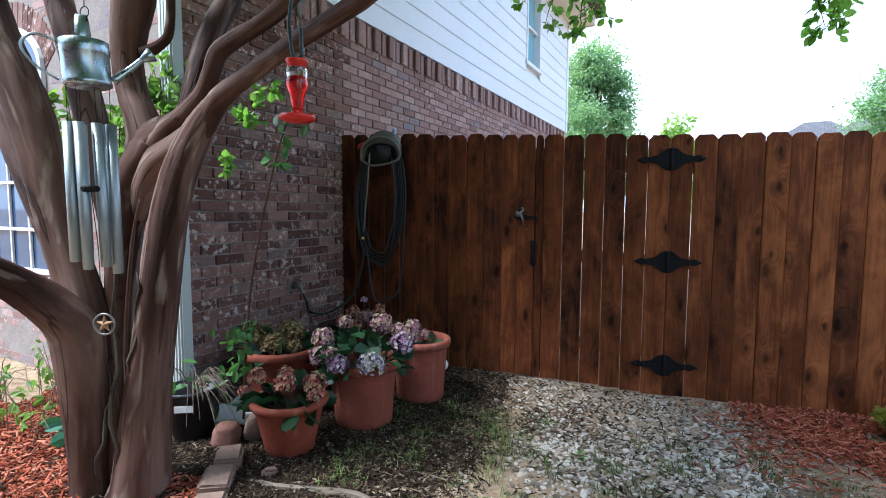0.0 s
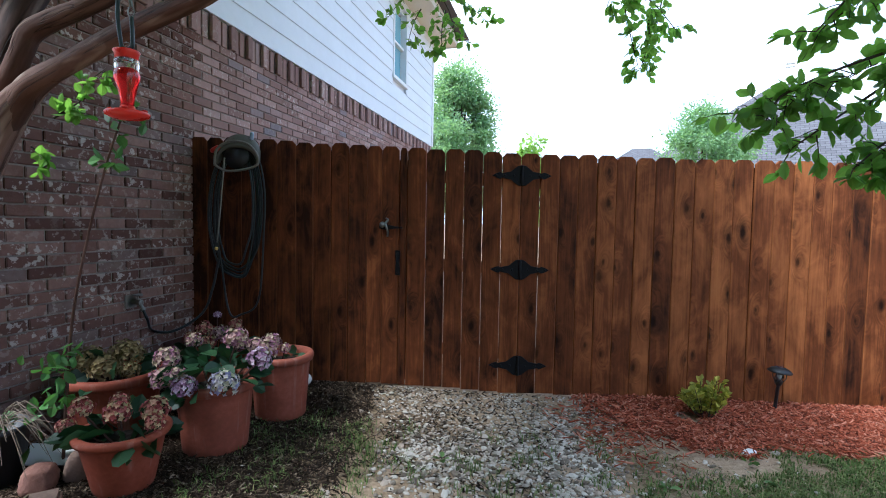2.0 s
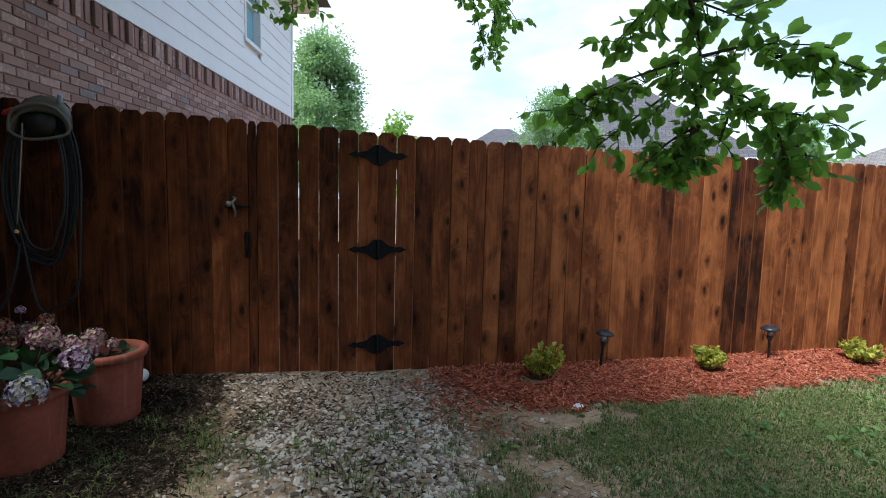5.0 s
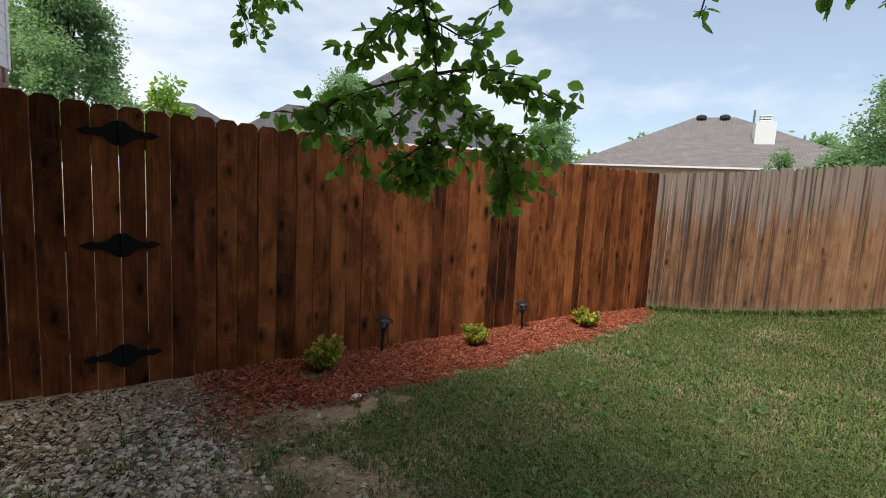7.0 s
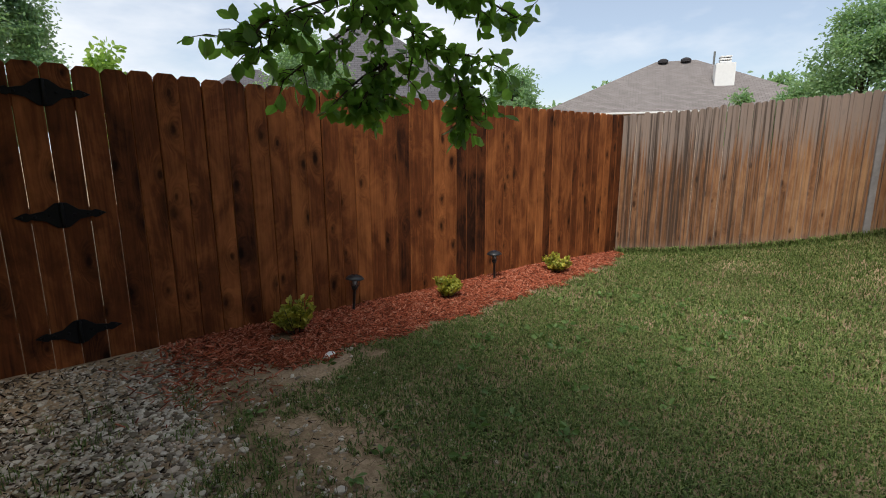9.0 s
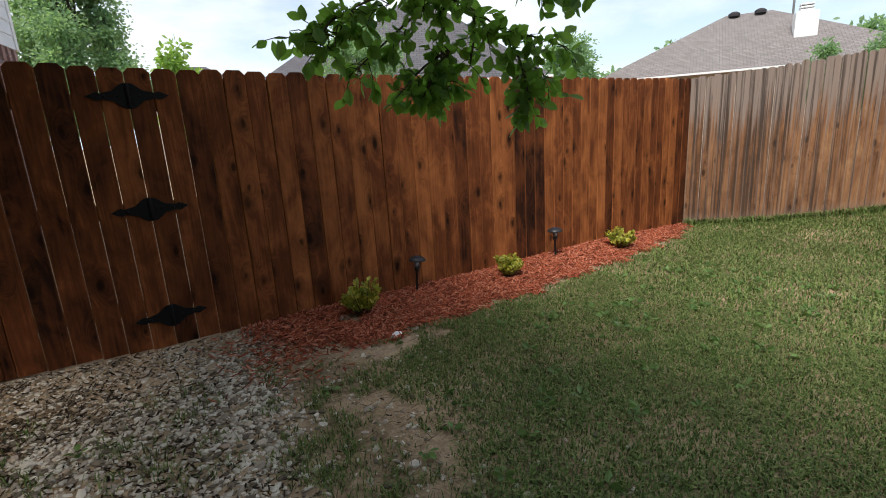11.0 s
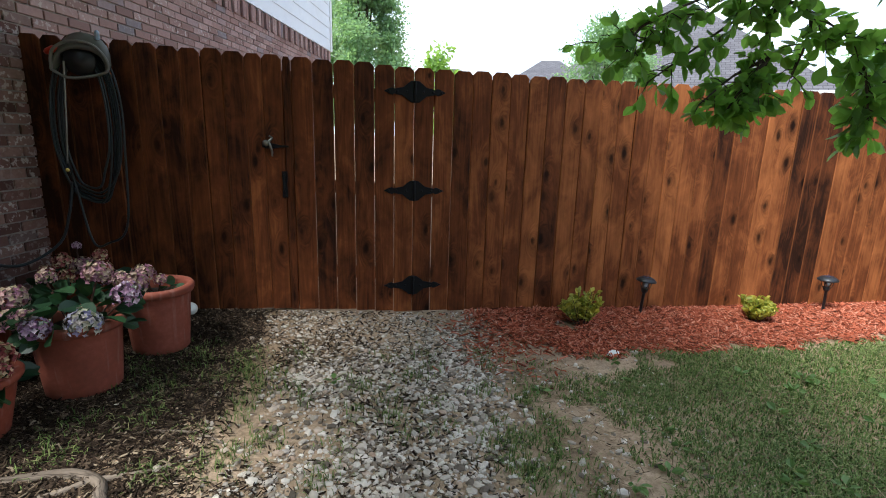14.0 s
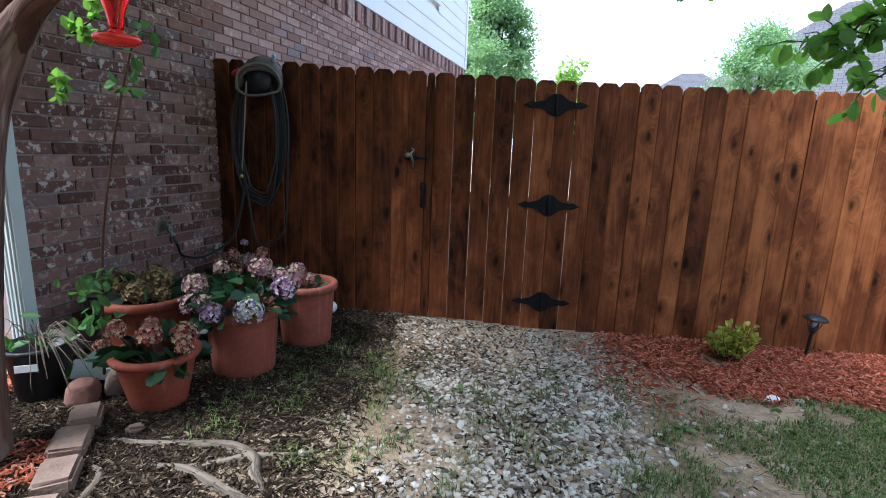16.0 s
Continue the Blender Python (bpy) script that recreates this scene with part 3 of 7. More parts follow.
# the wall that turns away from the corner, with an arched window
B_M = pose(-0.012, WALL_NEAR, 0, 0, 0, -90) @ Matrix.Diagonal((1, -1, 1, 1))          # local +y runs to the left along that wall, +x is out of it
WB = (1.52, 2.75, 0.98, 2.45)
rects = []
row = 0
z = 0.06
while z < 3.2:
    y = 0.11 + (0.5 if row % 2 else 0.0) * PITCH_L
    while y < 4.6:
        yc = abs(y - (WB[0] + WB[1]) / 2)
        half = (WB[1] - WB[0]) / 2
        arch = WB[3] + 0.36 * math.sqrt(max(0.0, 1 - (yc / (half + 0.02)) ** 2)) if yc < half + 0.02 else 0
        if not (yc < half + 0.1 and WB[2] - 0.1 < z < max(arch, WB[3] - 0.05) + 0.22):
            rects.append((0.0, y, z, BRICK_L, BRICK_H))
        y += PITCH_L
    row += 1
    z += PITCH_H
yc, half = (WB[0] + WB[1]) / 2, (WB[1] - WB[0]) / 2
joined_bricks("end_bricks", house, M_BRICK_SKYLIT, rects, m=B_M)
# bricks round the arch and the sill
for k in range(25):
    a = math.pi * (k + 0.5) / 25
    bm = bmesh.new()
    add_box(bm, (-0.04, -0.036, 0), (0.004, 0.036, 0.2), bevel=0.003)
    py, pz = yc + (half + 0.0) * math.cos(a), WB[3] + 0.36 * math.sin(a)
    ang = math.degrees(math.atan2(math.cos(a) * 0.55, math.sin(a) + 0.35))
    part("arch_brick", bm, M_BRICK, house, m=B_M @ pose(0, py, pz, -ang))
bm = bmesh.new()
add_box(bm, (-0.02, WB[0] - 0.1, WB[2] - 0.1), (0.05, WB[1] + 0.1, WB[2] - 0.015), bevel=0.006)
part("window_sill", bm, M_BRICK, house, m=B_M)
arch_pts = [(WB[0], WB[2])] + [(yc - half * math.cos(math.pi * k / 16), WB[3] + 0.36 * math.sin(math.pi * k / 16)) for k in range(17)] + [(WB[1], WB[2])]
bm = bmesh.new()
bm.faces.new([bm.verts.new((0.006, p, q)) for p, q in arch_pts])
low_window = part("window", bm, M_GLASS, house, "arched window with white bars and blue glass", m=B_M)
bm = bmesh.new()
tube(bm, [(0.012, p, q) for p, q in arch_pts + arch_pts[:1]], [0.026] * (len(arch_pts) + 1), 6, caps=False)
part("window_frame", bm, M_WHITE, low_window)
for k in range(1, 4):
    bm = bmesh.new()
    yy = WB[0] + (WB[1] - WB[0]) * k / 4
    add_box(bm, (0.008, yy - 0.012, WB[2]), (0.024, yy + 0.012, WB[3] + 0.3), bevel=0.002)
    part("glazing_bar", bm, M_WHITE, low_window)
for zz in (1.3, 1.66, 2.02, 2.42):
    bm = bmesh.new()
    add_box(bm, (0.009, WB[0], zz - 0.012), (0.026, WB[1], zz + 0.012), bevel=0.002)
    part("glazing_bar", bm, M_WHITE, low_window)
# downspout at the corner
M_SPOUT = plain_material("pale green downspout paint", (0.50, 0.55, 0.53), 0.45, vary=0.08, scale=6)
for z0, z1 in ((0.22, 1.7), (1.701, 5.2)):
    bm = bmesh.new()
    add_box(bm, (-0.115, -0.078 - (0.004 if z0 > 1 else 0), z0), (0.0, -0.004, z1), bevel=0.01)
    spout = part("downspout", bm, M_SPOUT, house, "pale painted metal downspout", m=Matrix.Translation((0.06, WALL_NEAR, 0)))
    for q in (-0.085, -0.058, -0.03):
        bm = bmesh.new()
        add_box(bm, (q - 0.006, -0.086, z0 + 0.01), (q + 0.006, -0.07, z1 - 0.01))
        part("rib", bm, M_SPOUT, spout)
# hose tap on the wall
M_BRASS = plain_material("dull metal", (0.22, 0.22, 0.2), 0.4, 0.8, vary=0.3)
bm = bmesh.new()
lathe(bm, [(0.014, 0), (0.014, 0.06), (0.02, 0.062), (0.02, 0.09), (0.012, 0.095)], 12, pose(0, 0, 0, 0, 90, 0))
lathe(bm, [(0.034, 0), (0.036, 0.006), (0.034, 0.012)], 14, pose(0.0, 0, 0, 0, 90, 0))
lathe(bm, [(0.012, 0), (0.012, 0.05), (0.018, 0.052), (0.018, 0.07)], 12, pose(0.07, 0, 0.01, 0, 150, 0))
lathe(bm, [(0.03, 0), (0.032, 0.005), (0.03, 0.01)], 12, pose(0.06, 0, 0.045))
lathe(bm, [(0.006, 0), (0.006, 0.045)], 8, pose(0.06, 0, 0.0))
part("tap", bm, M_BRASS, house, "dull metal outdoor tap", m=Matrix.Translation((0, -0.574, 0.9)))
bm = bmesh.new()
add_box(bm, (0.0, -0.62, 0.86), (0.012, -0.53, 0.95), bevel=0.004)
part("tap_plate", bm, M_MORTAR, house)

# unseen wall added behind the camera: closes the yard and shades its left
bm = bmesh.new()
add_box(bm, (-9.0, -3.6, -0.2), (1.5, -3.3, 5.2))
tagged(new("wall_south", to_mesh("wall_south", bm, plain_material("plain brick coloured wall", (0.20, 0.125, 0.108), 0.9, vary=0.3, scale=14))), "plain red brown wall, unseen, added to close and shade the yard", "wall", kind="structure")

# ---- neighbour at the end of the weathered fence ----
SIDE_M = pose(8.98, 1.2, 0, 0, 0, 30)
neighbour = thing("brick_house", SIDE_M, "tan brick house with cream lap siding above", "house")
bm = bmesh.new()
add_box(bm, (-3.2, -4, -0.3), (0.45, -0.012, 3.62))
part("wall", bm, M_MORTAR_TAN, neighbour)
bm = bmesh.new()
add_box(bm, (-3.2, -4, 3.62), (0.45, -0.012, 6.6))
part("upper_wall", bm, M_SIDING_CREAM, neighbour)
bm = bmesh.new()
add_box(bm, (-3.2, -0.012, -0.3), (0.47, 0.03, 0.47), bevel=0.01)
part("foundation", bm, M_MORTAR_TAN, neighbour)
NB = pose(0, 0, 0, 0, 0, 90)                        # local +y along -x of the house, +x out of the wall
rects = []
row = 0
z = 0.5
while z < 3.40:
    y = -0.42 + 0.1 + (0.5 if row % 2 else 0) * PITCH_L
    while y < 3.1:
        rects.append((0.0, y, z, BRICK_L, BRICK_H))
        y += PITCH_L
    row += 1
    z += PITCH_H
y = -0.41
while y < 3.15:
    rects.append((0.006, y, 3.51, 0.062, 0.19))
    y += 0.076
joined_bricks("bricks", neighbour, M_TAN, rects, m=NB)
lap_boards(neighbour, M_SIDING_CREAM, -0.44, 3.2, 3.625, 6.55, 0.2, 0.03, m=NB)
bm = bmesh.new()
add_box(bm, (-0.02, -0.47, 3.6), (0.05, -0.44, 6.5), bevel=0.004)
part("corner_board", bm, M_WHITE, neighbour, m=NB)


# ---- far houses ----
def far_house(az, dist, w, d, wall_h, roof_h, ridge, turn, shingle, label, chimney=None, base=0.0):
    a = radians(az)
    ob = thing("house", pose(-0.3 + dist * math.sin(a), 0.26 + dist * math.cos(a), base, 0, 0, -az + turn), label, "house", "houses beyond the fence")
    bm = bmesh.new()
    add_box(bm, (-w / 2, -d / 2, -1), (w / 2, d / 2, wall_h))
    part("wall", bm, M_TAN_FLAT, ob)
    hip_roof(ob, shingle, w, d, wall_h, roof_h, ridge)
    bm = bmesh.new()
    for sy in (-1, 1):
        add_box(bm, (-w / 2 - 0.42, sy * (d / 2 + 0.41) - 0.02, wall_h - 0.07), (w / 2 + 0.42, sy * (d / 2 + 0.41) + 0.02, wall_h + 0.02))
        add_box(bm, (sy * (w / 2 + 0.41) - 0.02, -d / 2 - 0.38, wall_h - 0.07), (sy * (w / 2 + 0.41) + 0.02, d / 2 + 0.38, wall_h + 0.02))
    part("fascia", bm, M_WHITE, ob)
    if chimney:
        cx, cy, cz, cw = chimney
        bm = bmesh.new()
        add_box(bm, (cx - cw / 2, cy - cw / 2, wall_h), (cx + cw / 2, cy + cw / 2, cz), bevel=0.02)
        ch = part("chimney", bm, M_WHITE, ob, "white chimney with a metal cap")
        for k in range(3):
            bm = bmesh.new()
            add_box(bm, (cx - cw * 0.3, cy - cw * 0.3, cz + 0.03 + 0.14 * k), (cx + cw * 0.3, cy + cw * 0.3, cz + 0.12 + 0.14 * k), bevel=0.02)
            part("cap", bm, M_WHITE, ch)
    return ob


M_TAN_FLAT = plain_material("distant tan wall", (0.42, 0.34, 0.27), 0.9, vary=0.15, scale=3)
right_house = far_house(65, 36, 14.5, 12, 3.45, 3.5, 2.3, 4, M_SHINGLE, "distant hip roofed house with grey brown shingles", (2.3, -3.2, 6.15, 0.98))
for k in (-0.75, 0.55):
    bm = bmesh.new()
    lathe(bm, [(0.14, 0), (0.14, 0.3), (0.34, 0.32), (0.36, 0.5), (0.2, 0.62), (0.02, 0.66)], 14)
    part("roof_vent", bm, M_SHINGLE_GREY, right_house, m=pose(k, -0.35, 6.55) @ Matrix.Diagonal((0.85, 0.85, 0.8, 1)))
bm = bmesh.new()
lathe(bm, [(0.06, 0), (0.06, 1.0)], 10)
part("vent_pipe", bm, M_BRASS, right_house, m=pose(2.1, -0.4, 6.3))
mid_house = far_house(32.5, 27, 10.4, 10, 3.4, 4.55, 0.6, 0, M_SHINGLE_GREY, "distant house with a steep grey shingle roof", (0.35, 0.8, 8.7, 0.6))
far_house(20.4, 36, 6.6, 7, 4.2, 2.5, 1.2, 0, M_SHINGLE_GREY, "low grey shingle roof far beyond the fence")
far_house(9.5, 40, 7, 7, 4.4, 2.2, 1.5, 0, M_SHINGLE_GREY, "small far grey roof beyond the fence")


# ---- leaves and trees ----
def leaf_cloud(name, parent, material, pos, along, size, width=0.5, fold=0.25, seed=1, m=None):
    """Many pointed leaves in one mesh: folded along the midrib and bent at the tip. pos, along: (n, 3) arrays."""
    r = np.random.RandomState(seed)
    n = len(pos)
    pos, along = np.asarray(pos, float), np.asarray(along, float)
    along = along / np.linalg.norm(along, axis=1, keepdims=True)
    side = np.cross(along, r.normal(0, 0.9, (n, 3)) + (0, 0, 0.6))
    side /= np.linalg.norm(side, axis=1, keepdims=True) + 1e-9
    nrm = np.cross(side, along)
    L = (np.asarray(size) * r.uniform(0.65, 1.2, n))[:, None]
    wd = L * width * 0.5
    tip = pos + along * L - nrm * L * 0.14
    lift = nrm * wd * fold
    rows = [pos]
    for f_, w_ in ((0.2, 0.55), (0.48, 1.0), (0.78, 0.72)):
        mid = pos + along * L * f_ - nrm * L * 0.14 * f_ ** 2
        rows += [mid + side * wd * w_ + lift * w_, mid - side * wd * w_ + lift * w_]
    v = np.stack(rows + [tip], 1).reshape(-1, 3)
    k = np.arange(n)[:, None] * 8
    f = (k + [0, 1, 3, 5, 7]).tolist() + (k + [0, 7, 6, 4, 2]).tolist()
    me = bpy.data.meshes.new(name)
    me.from_pydata(v.tolist(), [], f)
    me.materials.append(material)
    ob = new(name, me)
    ob.parent = parent
    if m is not None:
        ob.matrix_basis = m
    return ob


def bark_material(name, a, b, c):
    n = Nodes(name, 0.75, spec=0.15)
    x1 = n.noise(n.coords((6.0, 0.9, 1), kind="UV"), 1.0, 6.0, 0.6, 1.2)
    x2 = n.noise(n.coords((40.0, 7.0, 1), kind="UV"), 1.0, 5.0, 0.65, 0.6)
    x3 = n.noise(n.coords((10.0, 1.7, 1), kind="UV"), 1.0, 4.0, 0.55, 0.8)
    col = n.ramp(n.math("ADD", n.math("MULTIPLY", x1, 0.72), n.math("MULTIPLY", x2, 0.28)), (0.36, a), (0.48, b), (0.64, tuple((p * 1.2 + q) / 2 for p, q in zip(b, c))))
    col = n.mix(n.math("MULTIPLY", n.step(x3, 0.555, 0.60), 0.75), col, c)
    crack = n.step(n.math("ABSOLUTE", n.math("SUBTRACT", x1, 0.47), 0.0), 0.0, 0.018)
    col = n.mix(n.math("MULTIPLY", n.math("SUBTRACT", 1.0, crack), 0.7), col, tuple(v * 0.6 for v in a))
    return n.color(col).bump(n.math("ADD", n.math("ADD", x1, n.math("MULTIPLY", crack, 0.15)), n.math("MULTIPLY", x2, 0.35)), 0.8, 0.025).m


def smooth_bark_material():
    """Smooth skin in brown tones, with long flakes peeled to a paler layer and a few dark seams."""
    n = Nodes("smooth brown bark", 0.7, spec=0.15)
    broad = n.noise(n.coords((5.0, 0.8, 1), kind="UV"), 1.0, 4.0, 0.5, 0.8)
    fine = n.noise(n.coords((30.0, 5.0, 1), kind="UV"), 1.0, 5.0, 0.6, 0.4)
    flake = n.noise(n.coords((9.0, 2.2, 1), kind="UV"), 1.0, 2.5, 0.45, 1.0)
    seam = n.noise(n.coords((7.0, 0.5, 1), kind="UV"), 1.0, 3.0, 0.5, 1.5)
    col = n.ramp(n.math("ADD", n.math("MULTIPLY", broad, 0.8), n.math("MULTIPLY", fine, 0.2)), (0.36, (0.022, 0.010, 0.007)), (0.5, (0.080, 0.041, 0.029)), (0.66, (0.185, 0.115, 0.088)))
    peeled = n.step(flake, 0.56, 0.67)
    col = n.mix(n.math("MULTIPLY", peeled, 0.65), col, n.ramp(fine, (0.3, (0.20, 0.145, 0.11)), (0.7, (0.33, 0.26, 0.21))))
    line = n.math("SUBTRACT", 1.0, n.step(n.math("ABSOLUTE", n.math("SUBTRACT", seam, 0.45), 0.0), 0.0, 0.012))
    col = n.mix(n.math("MULTIPLY", line, 0.8), col, (0.016, 0.009, 0.007))
    height = n.math("SUBTRACT", n.math("ADD", n.math("MULTIPLY", broad, 0.8), n.math("MULTIPLY", fine, 0.18)), n.math("ADD", n.math("MULTIPLY", peeled, 0.06), n.math("MULTIPLY", line, 0.25)))
    return n.color(col).bump(height, 0.7, 0.02).m


M_BARK = smooth_bark_material()
M_BARK_DARK = bark_material("rough dark bark", (0.035, 0.028, 0.02), (0.07, 0.055, 0.04), (0.12, 0.10, 0.08))


def far_tree(az, dist, z_top, width, material, leaf, n, label, seed, z_low=1.2, lumps=16):
    r = np.random.RandomState(seed)
    a = radians(az)
    x, y = -0.3 + dist * math.sin(a), 0.26 + dist * math.cos(a)
    ob = thing("tree", pose(x, y, 0), label, "tree", "trees beyond the fence")
    h = z_top - z_low
    cents, rads = [], []
    for k in range(lumps * 3):
        f = r.uniform(0.0, 1.0)
        spread = width / 2 * (0.95 - 0.65 * f ** 1.5) * (0.5 + 0.5 * min(1, f * 3 + 0.4))
        t = r.uniform(0, 2 * math.pi)
        cents.append((math.cos(t) * spread * r.uniform(0.3, 0.95), math.sin(t) * spread * r.uniform(0.3, 0.95), z_low + h * (0.12 + 0.76 * f)))
        rads.append(width * r.uniform(0.05, 0.115))
    cents.append((0, 0, z_top - width * 0.14))
    rads.append(width * 0.13)
    bm = bmesh.new()
    p, rr = smooth_path([(0, 0, -0.3), (0.05, 0.03, z_low), (0.1, 0, z_low + h * 0.5), (0, 0.05, z_top - h * 0.15)], [width * 0.035, width * 0.03, width * 0.018, width * 0.006], 4)
    tube(bm, p, rr, 8, 0.08)
    part("trunk", bm, M_BARK_DARK, ob)
    bm = bmesh.new()
    for c in cents[:10]:
        p, rr = smooth_path([(0, 0, z_low + h * 0.1), (c[0] * 0.4, c[1] * 0.4, (c[2] + z_low) / 2 + h * 0.08), c], [width * 0.014, width * 0.01, width * 0.004], 3)
        tube(bm, p, rr, 6)
    tagged(part("limbs", bm, M_BARK_DARK, ob), kind="stuff")
    pick = r.randint(0, len(cents), n)
    d = r.normal(0, 1, (n, 3))
    d /= np.linalg.norm(d, axis=1, keepdims=True)
    rad = np.array(rads)[pick][:, None] * r.uniform(0.3, 1.3, (n, 1)) ** 0.8
    clump = r.uniform(0.8, 1.2, (n, 1))
    pos = np.array(cents)[pick] + d * rad * clump * (1, 1, 0.85)
    spray = r.uniform(0, 1, n) < 0.12
    pos[spray] += (d[spray] * (1, 1, 0.5) + (0, 0, 0.25)) * width * r.uniform(0.02, 0.09, (int(spray.sum()), 1))
    out = d + r.normal(0, 0.5, (n, 3)) + (0, 0, -0.15)
    tagged(leaf_cloud("crown", ob, material, pos, out, np.full(n, leaf), 0.6, 0.2, seed), kind="stuff")
    return ob


far_tree(0.2, 24, 9.4, 6.0, M_LEAF_HAZY, 0.14, 44000, "tall leafy green tree behind the house", 3, 1.2, 26)
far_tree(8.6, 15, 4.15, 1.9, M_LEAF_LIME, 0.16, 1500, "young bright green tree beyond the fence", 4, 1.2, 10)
far_tree(25.8, 19, 5.8, 4.6, M_LEAF_HAZY, 0.10, 26000, "rounded green tree beyond the fence", 5, 1.2)
far_tree(48.5, 30, 6.1, 5.5, M_LEAF_HAZY, 0.18, 14000, "green tree between distant roofs", 6, 1.0)
far_tree(43.5, 34, 5.0, 5.0, M_LEAF_HAZY, 0.3, 4000, "green tree behind a distant roof", 16, 1.0)
far_tree(58.5, 50, 7.6, 7, M_LEAF_HAZY, 0.5, 3500, "distant green tree behind a roof", 7, 1.0)
far_tree(54.0, 50, 5.6, 9, M_LEAF_HAZY, 0.5, 3500, "low distant green trees behind a roof", 17, 1.0)
far_tree(73.5, 44, 6.9, 7, M_LEAF_HAZY, 0.45, 4500, "distant green tree beside a white chimney", 8, 1.0)
far_tree(79.9, 20, 6.3, 4.4, M_LEAF_HAZY, 0.11, 28000, "dense green tree beside the tan brick house", 9, 0.6, 26)
far_tree(76.0, 23, 4.2, 4.0, M_LEAF_HAZY, 0.13, 12000, "low green tree behind the weathered fence", 10, 1.0)
far_tree(71.0, 24, 3.9, 1.9, M_LEAF_HAZY, 0.12, 2600, "small green tree in front of a white chimney", 12, 1.0)


# ---- crape myrtle with several stems ----
tree = thing("crape_myrtle", pose(-2.45, 1.9, 0.2), "multi stemmed tree with smooth peeling brown bark", "tree")
T0 = Vector((-2.45, 1.9, 0.2))


def limb(name, pts, radii, sides=14, wobble=0.07, seed=0):
    sides += 6
    bm = bmesh.new()
    p, r = smooth_path([Vector(q) - T0 for q in pts], radii, 7)
    tube(bm, p, r, sides, wobble, seed=seed)
    return part(name, bm, M_BARK, tree, smooth=True)


limb("trunk", [(-2.437, 1.9, 0.13), (-2.399, 1.9, 0.253), (-2.39, 1.91, 0.404), (-2.362, 1.92, 0.656), (-2.334, 1.94, 0.902), (-2.293, 1.95, 1.148), (-2.258, 1.965, 1.389), (-2.216, 1.975, 1.556), (-2.166, 1.98, 1.673), (-2.109, 1.985, 1.776), (-2.04, 1.98, 1.857), (-1.966, 1.97, 1.913), (-1.8, 1.84, 1.915)], [0.150, 0.118, 0.106, 0.094, 0.085, 0.078, 0.076, 0.072, 0.069, 0.064, 0.052, 0.040, 0.030], 18, 0.05, 1)
limb("stem", [(-2.471, 1.9, 0.268), (-2.535, 1.93, 0.478), (-2.559, 1.95, 0.675), (-2.583, 1.98, 0.873), (-2.571, 2.0, 1.129), (-2.553, 2.02, 1.384), (-2.514, 2.04, 1.562), (-2.441, 2.05, 1.687), (-2.407, 2.06, 1.767), (-2.307, 2.04, 1.816)], [0.06, 0.05, 0.047, 0.052, 0.064, 0.074, 0.088, 0.088, 0.076, 0.056], 16, 0.05, 2)
limb("stem", [(-2.51, 2.07, 1.64), (-2.471, 2.08, 1.736), (-2.507, 2.09, 1.858), (-2.564, 2.1, 1.976), (-2.588, 2.1, 2.13), (-2.567, 2.1, 2.278), (-2.534, 2.1, 2.398), (-2.513, 2.1, 2.542), (-2.425, 2.05, 2.694), (-2.3, 1.9, 3.2)], [0.072, 0.091, 0.075, 0.063, 0.063, 0.077, 0.086, 0.081, 0.057, 0.045], 16, 0.05, 3)
limb("branch", [(-2.13, 1.985, 1.72), (-2.04, 1.975, 1.84), (-1.94, 1.92, 1.895), (-1.745, 1.807, 1.922), (-1.372, 1.549, 1.935), (-1.162, 1.422, 1.945), (-1.034, 1.356, 1.965), (-0.8, 1.28, 2.08), (-0.3, 1.2, 2.5), (0.2, 1.3, 2.75), (0.6, 1.5, 2.55)], [0.05, 0.045, 0.04, 0.032, 0.026, 0.023, 0.022, 0.022, 0.02, 0.014, 0.008], 12, 0.05, 4)
limb("branch", [(-2.414, 2.05, 1.731), (-2.297, 2.03, 1.807), (-2.19, 2.02, 1.86), (-2.097, 2.01, 1.934), (-2.043, 2.0, 2.019), (-2.007, 2.0, 2.093), (-1.929, 2.0, 2.139), (-1.815, 1.99, 2.178), (-1.713, 1.98, 2.223), (-1.606, 1.96, 2.292), (-1.5, 1.95, 2.42), (-1.0, 2.2, 2.9), (-0.4, 2.7, 3.1), (0.4, 3.1, 2.95)], [0.055, 0.052, 0.046, 0.039, 0.036, 0.037, 0.035, 0.032, 0.032, 0.029, 0.034, 0.028, 0.02, 0.01], 12, 0.05, 5)
limb("branch", [(-2.258, 2.06, 1.849), (-2.243, 2.09, 1.944), (-2.247, 2.15, 2.093), (-2.252, 2.24, 2.271), (-2.242, 2.36, 2.47), (-2.226, 2.45, 2.639), (-2.1, 2.5, 2.85), (-1.7, 3.1, 3.3), (-1.1, 4.0, 3.6), (-0.7, 4.4, 3.4)], [0.03, 0.037, 0.045, 0.054, 0.056, 0.055, 0.05, 0.038, 0.02, 0.01], 12, 0.05, 6)
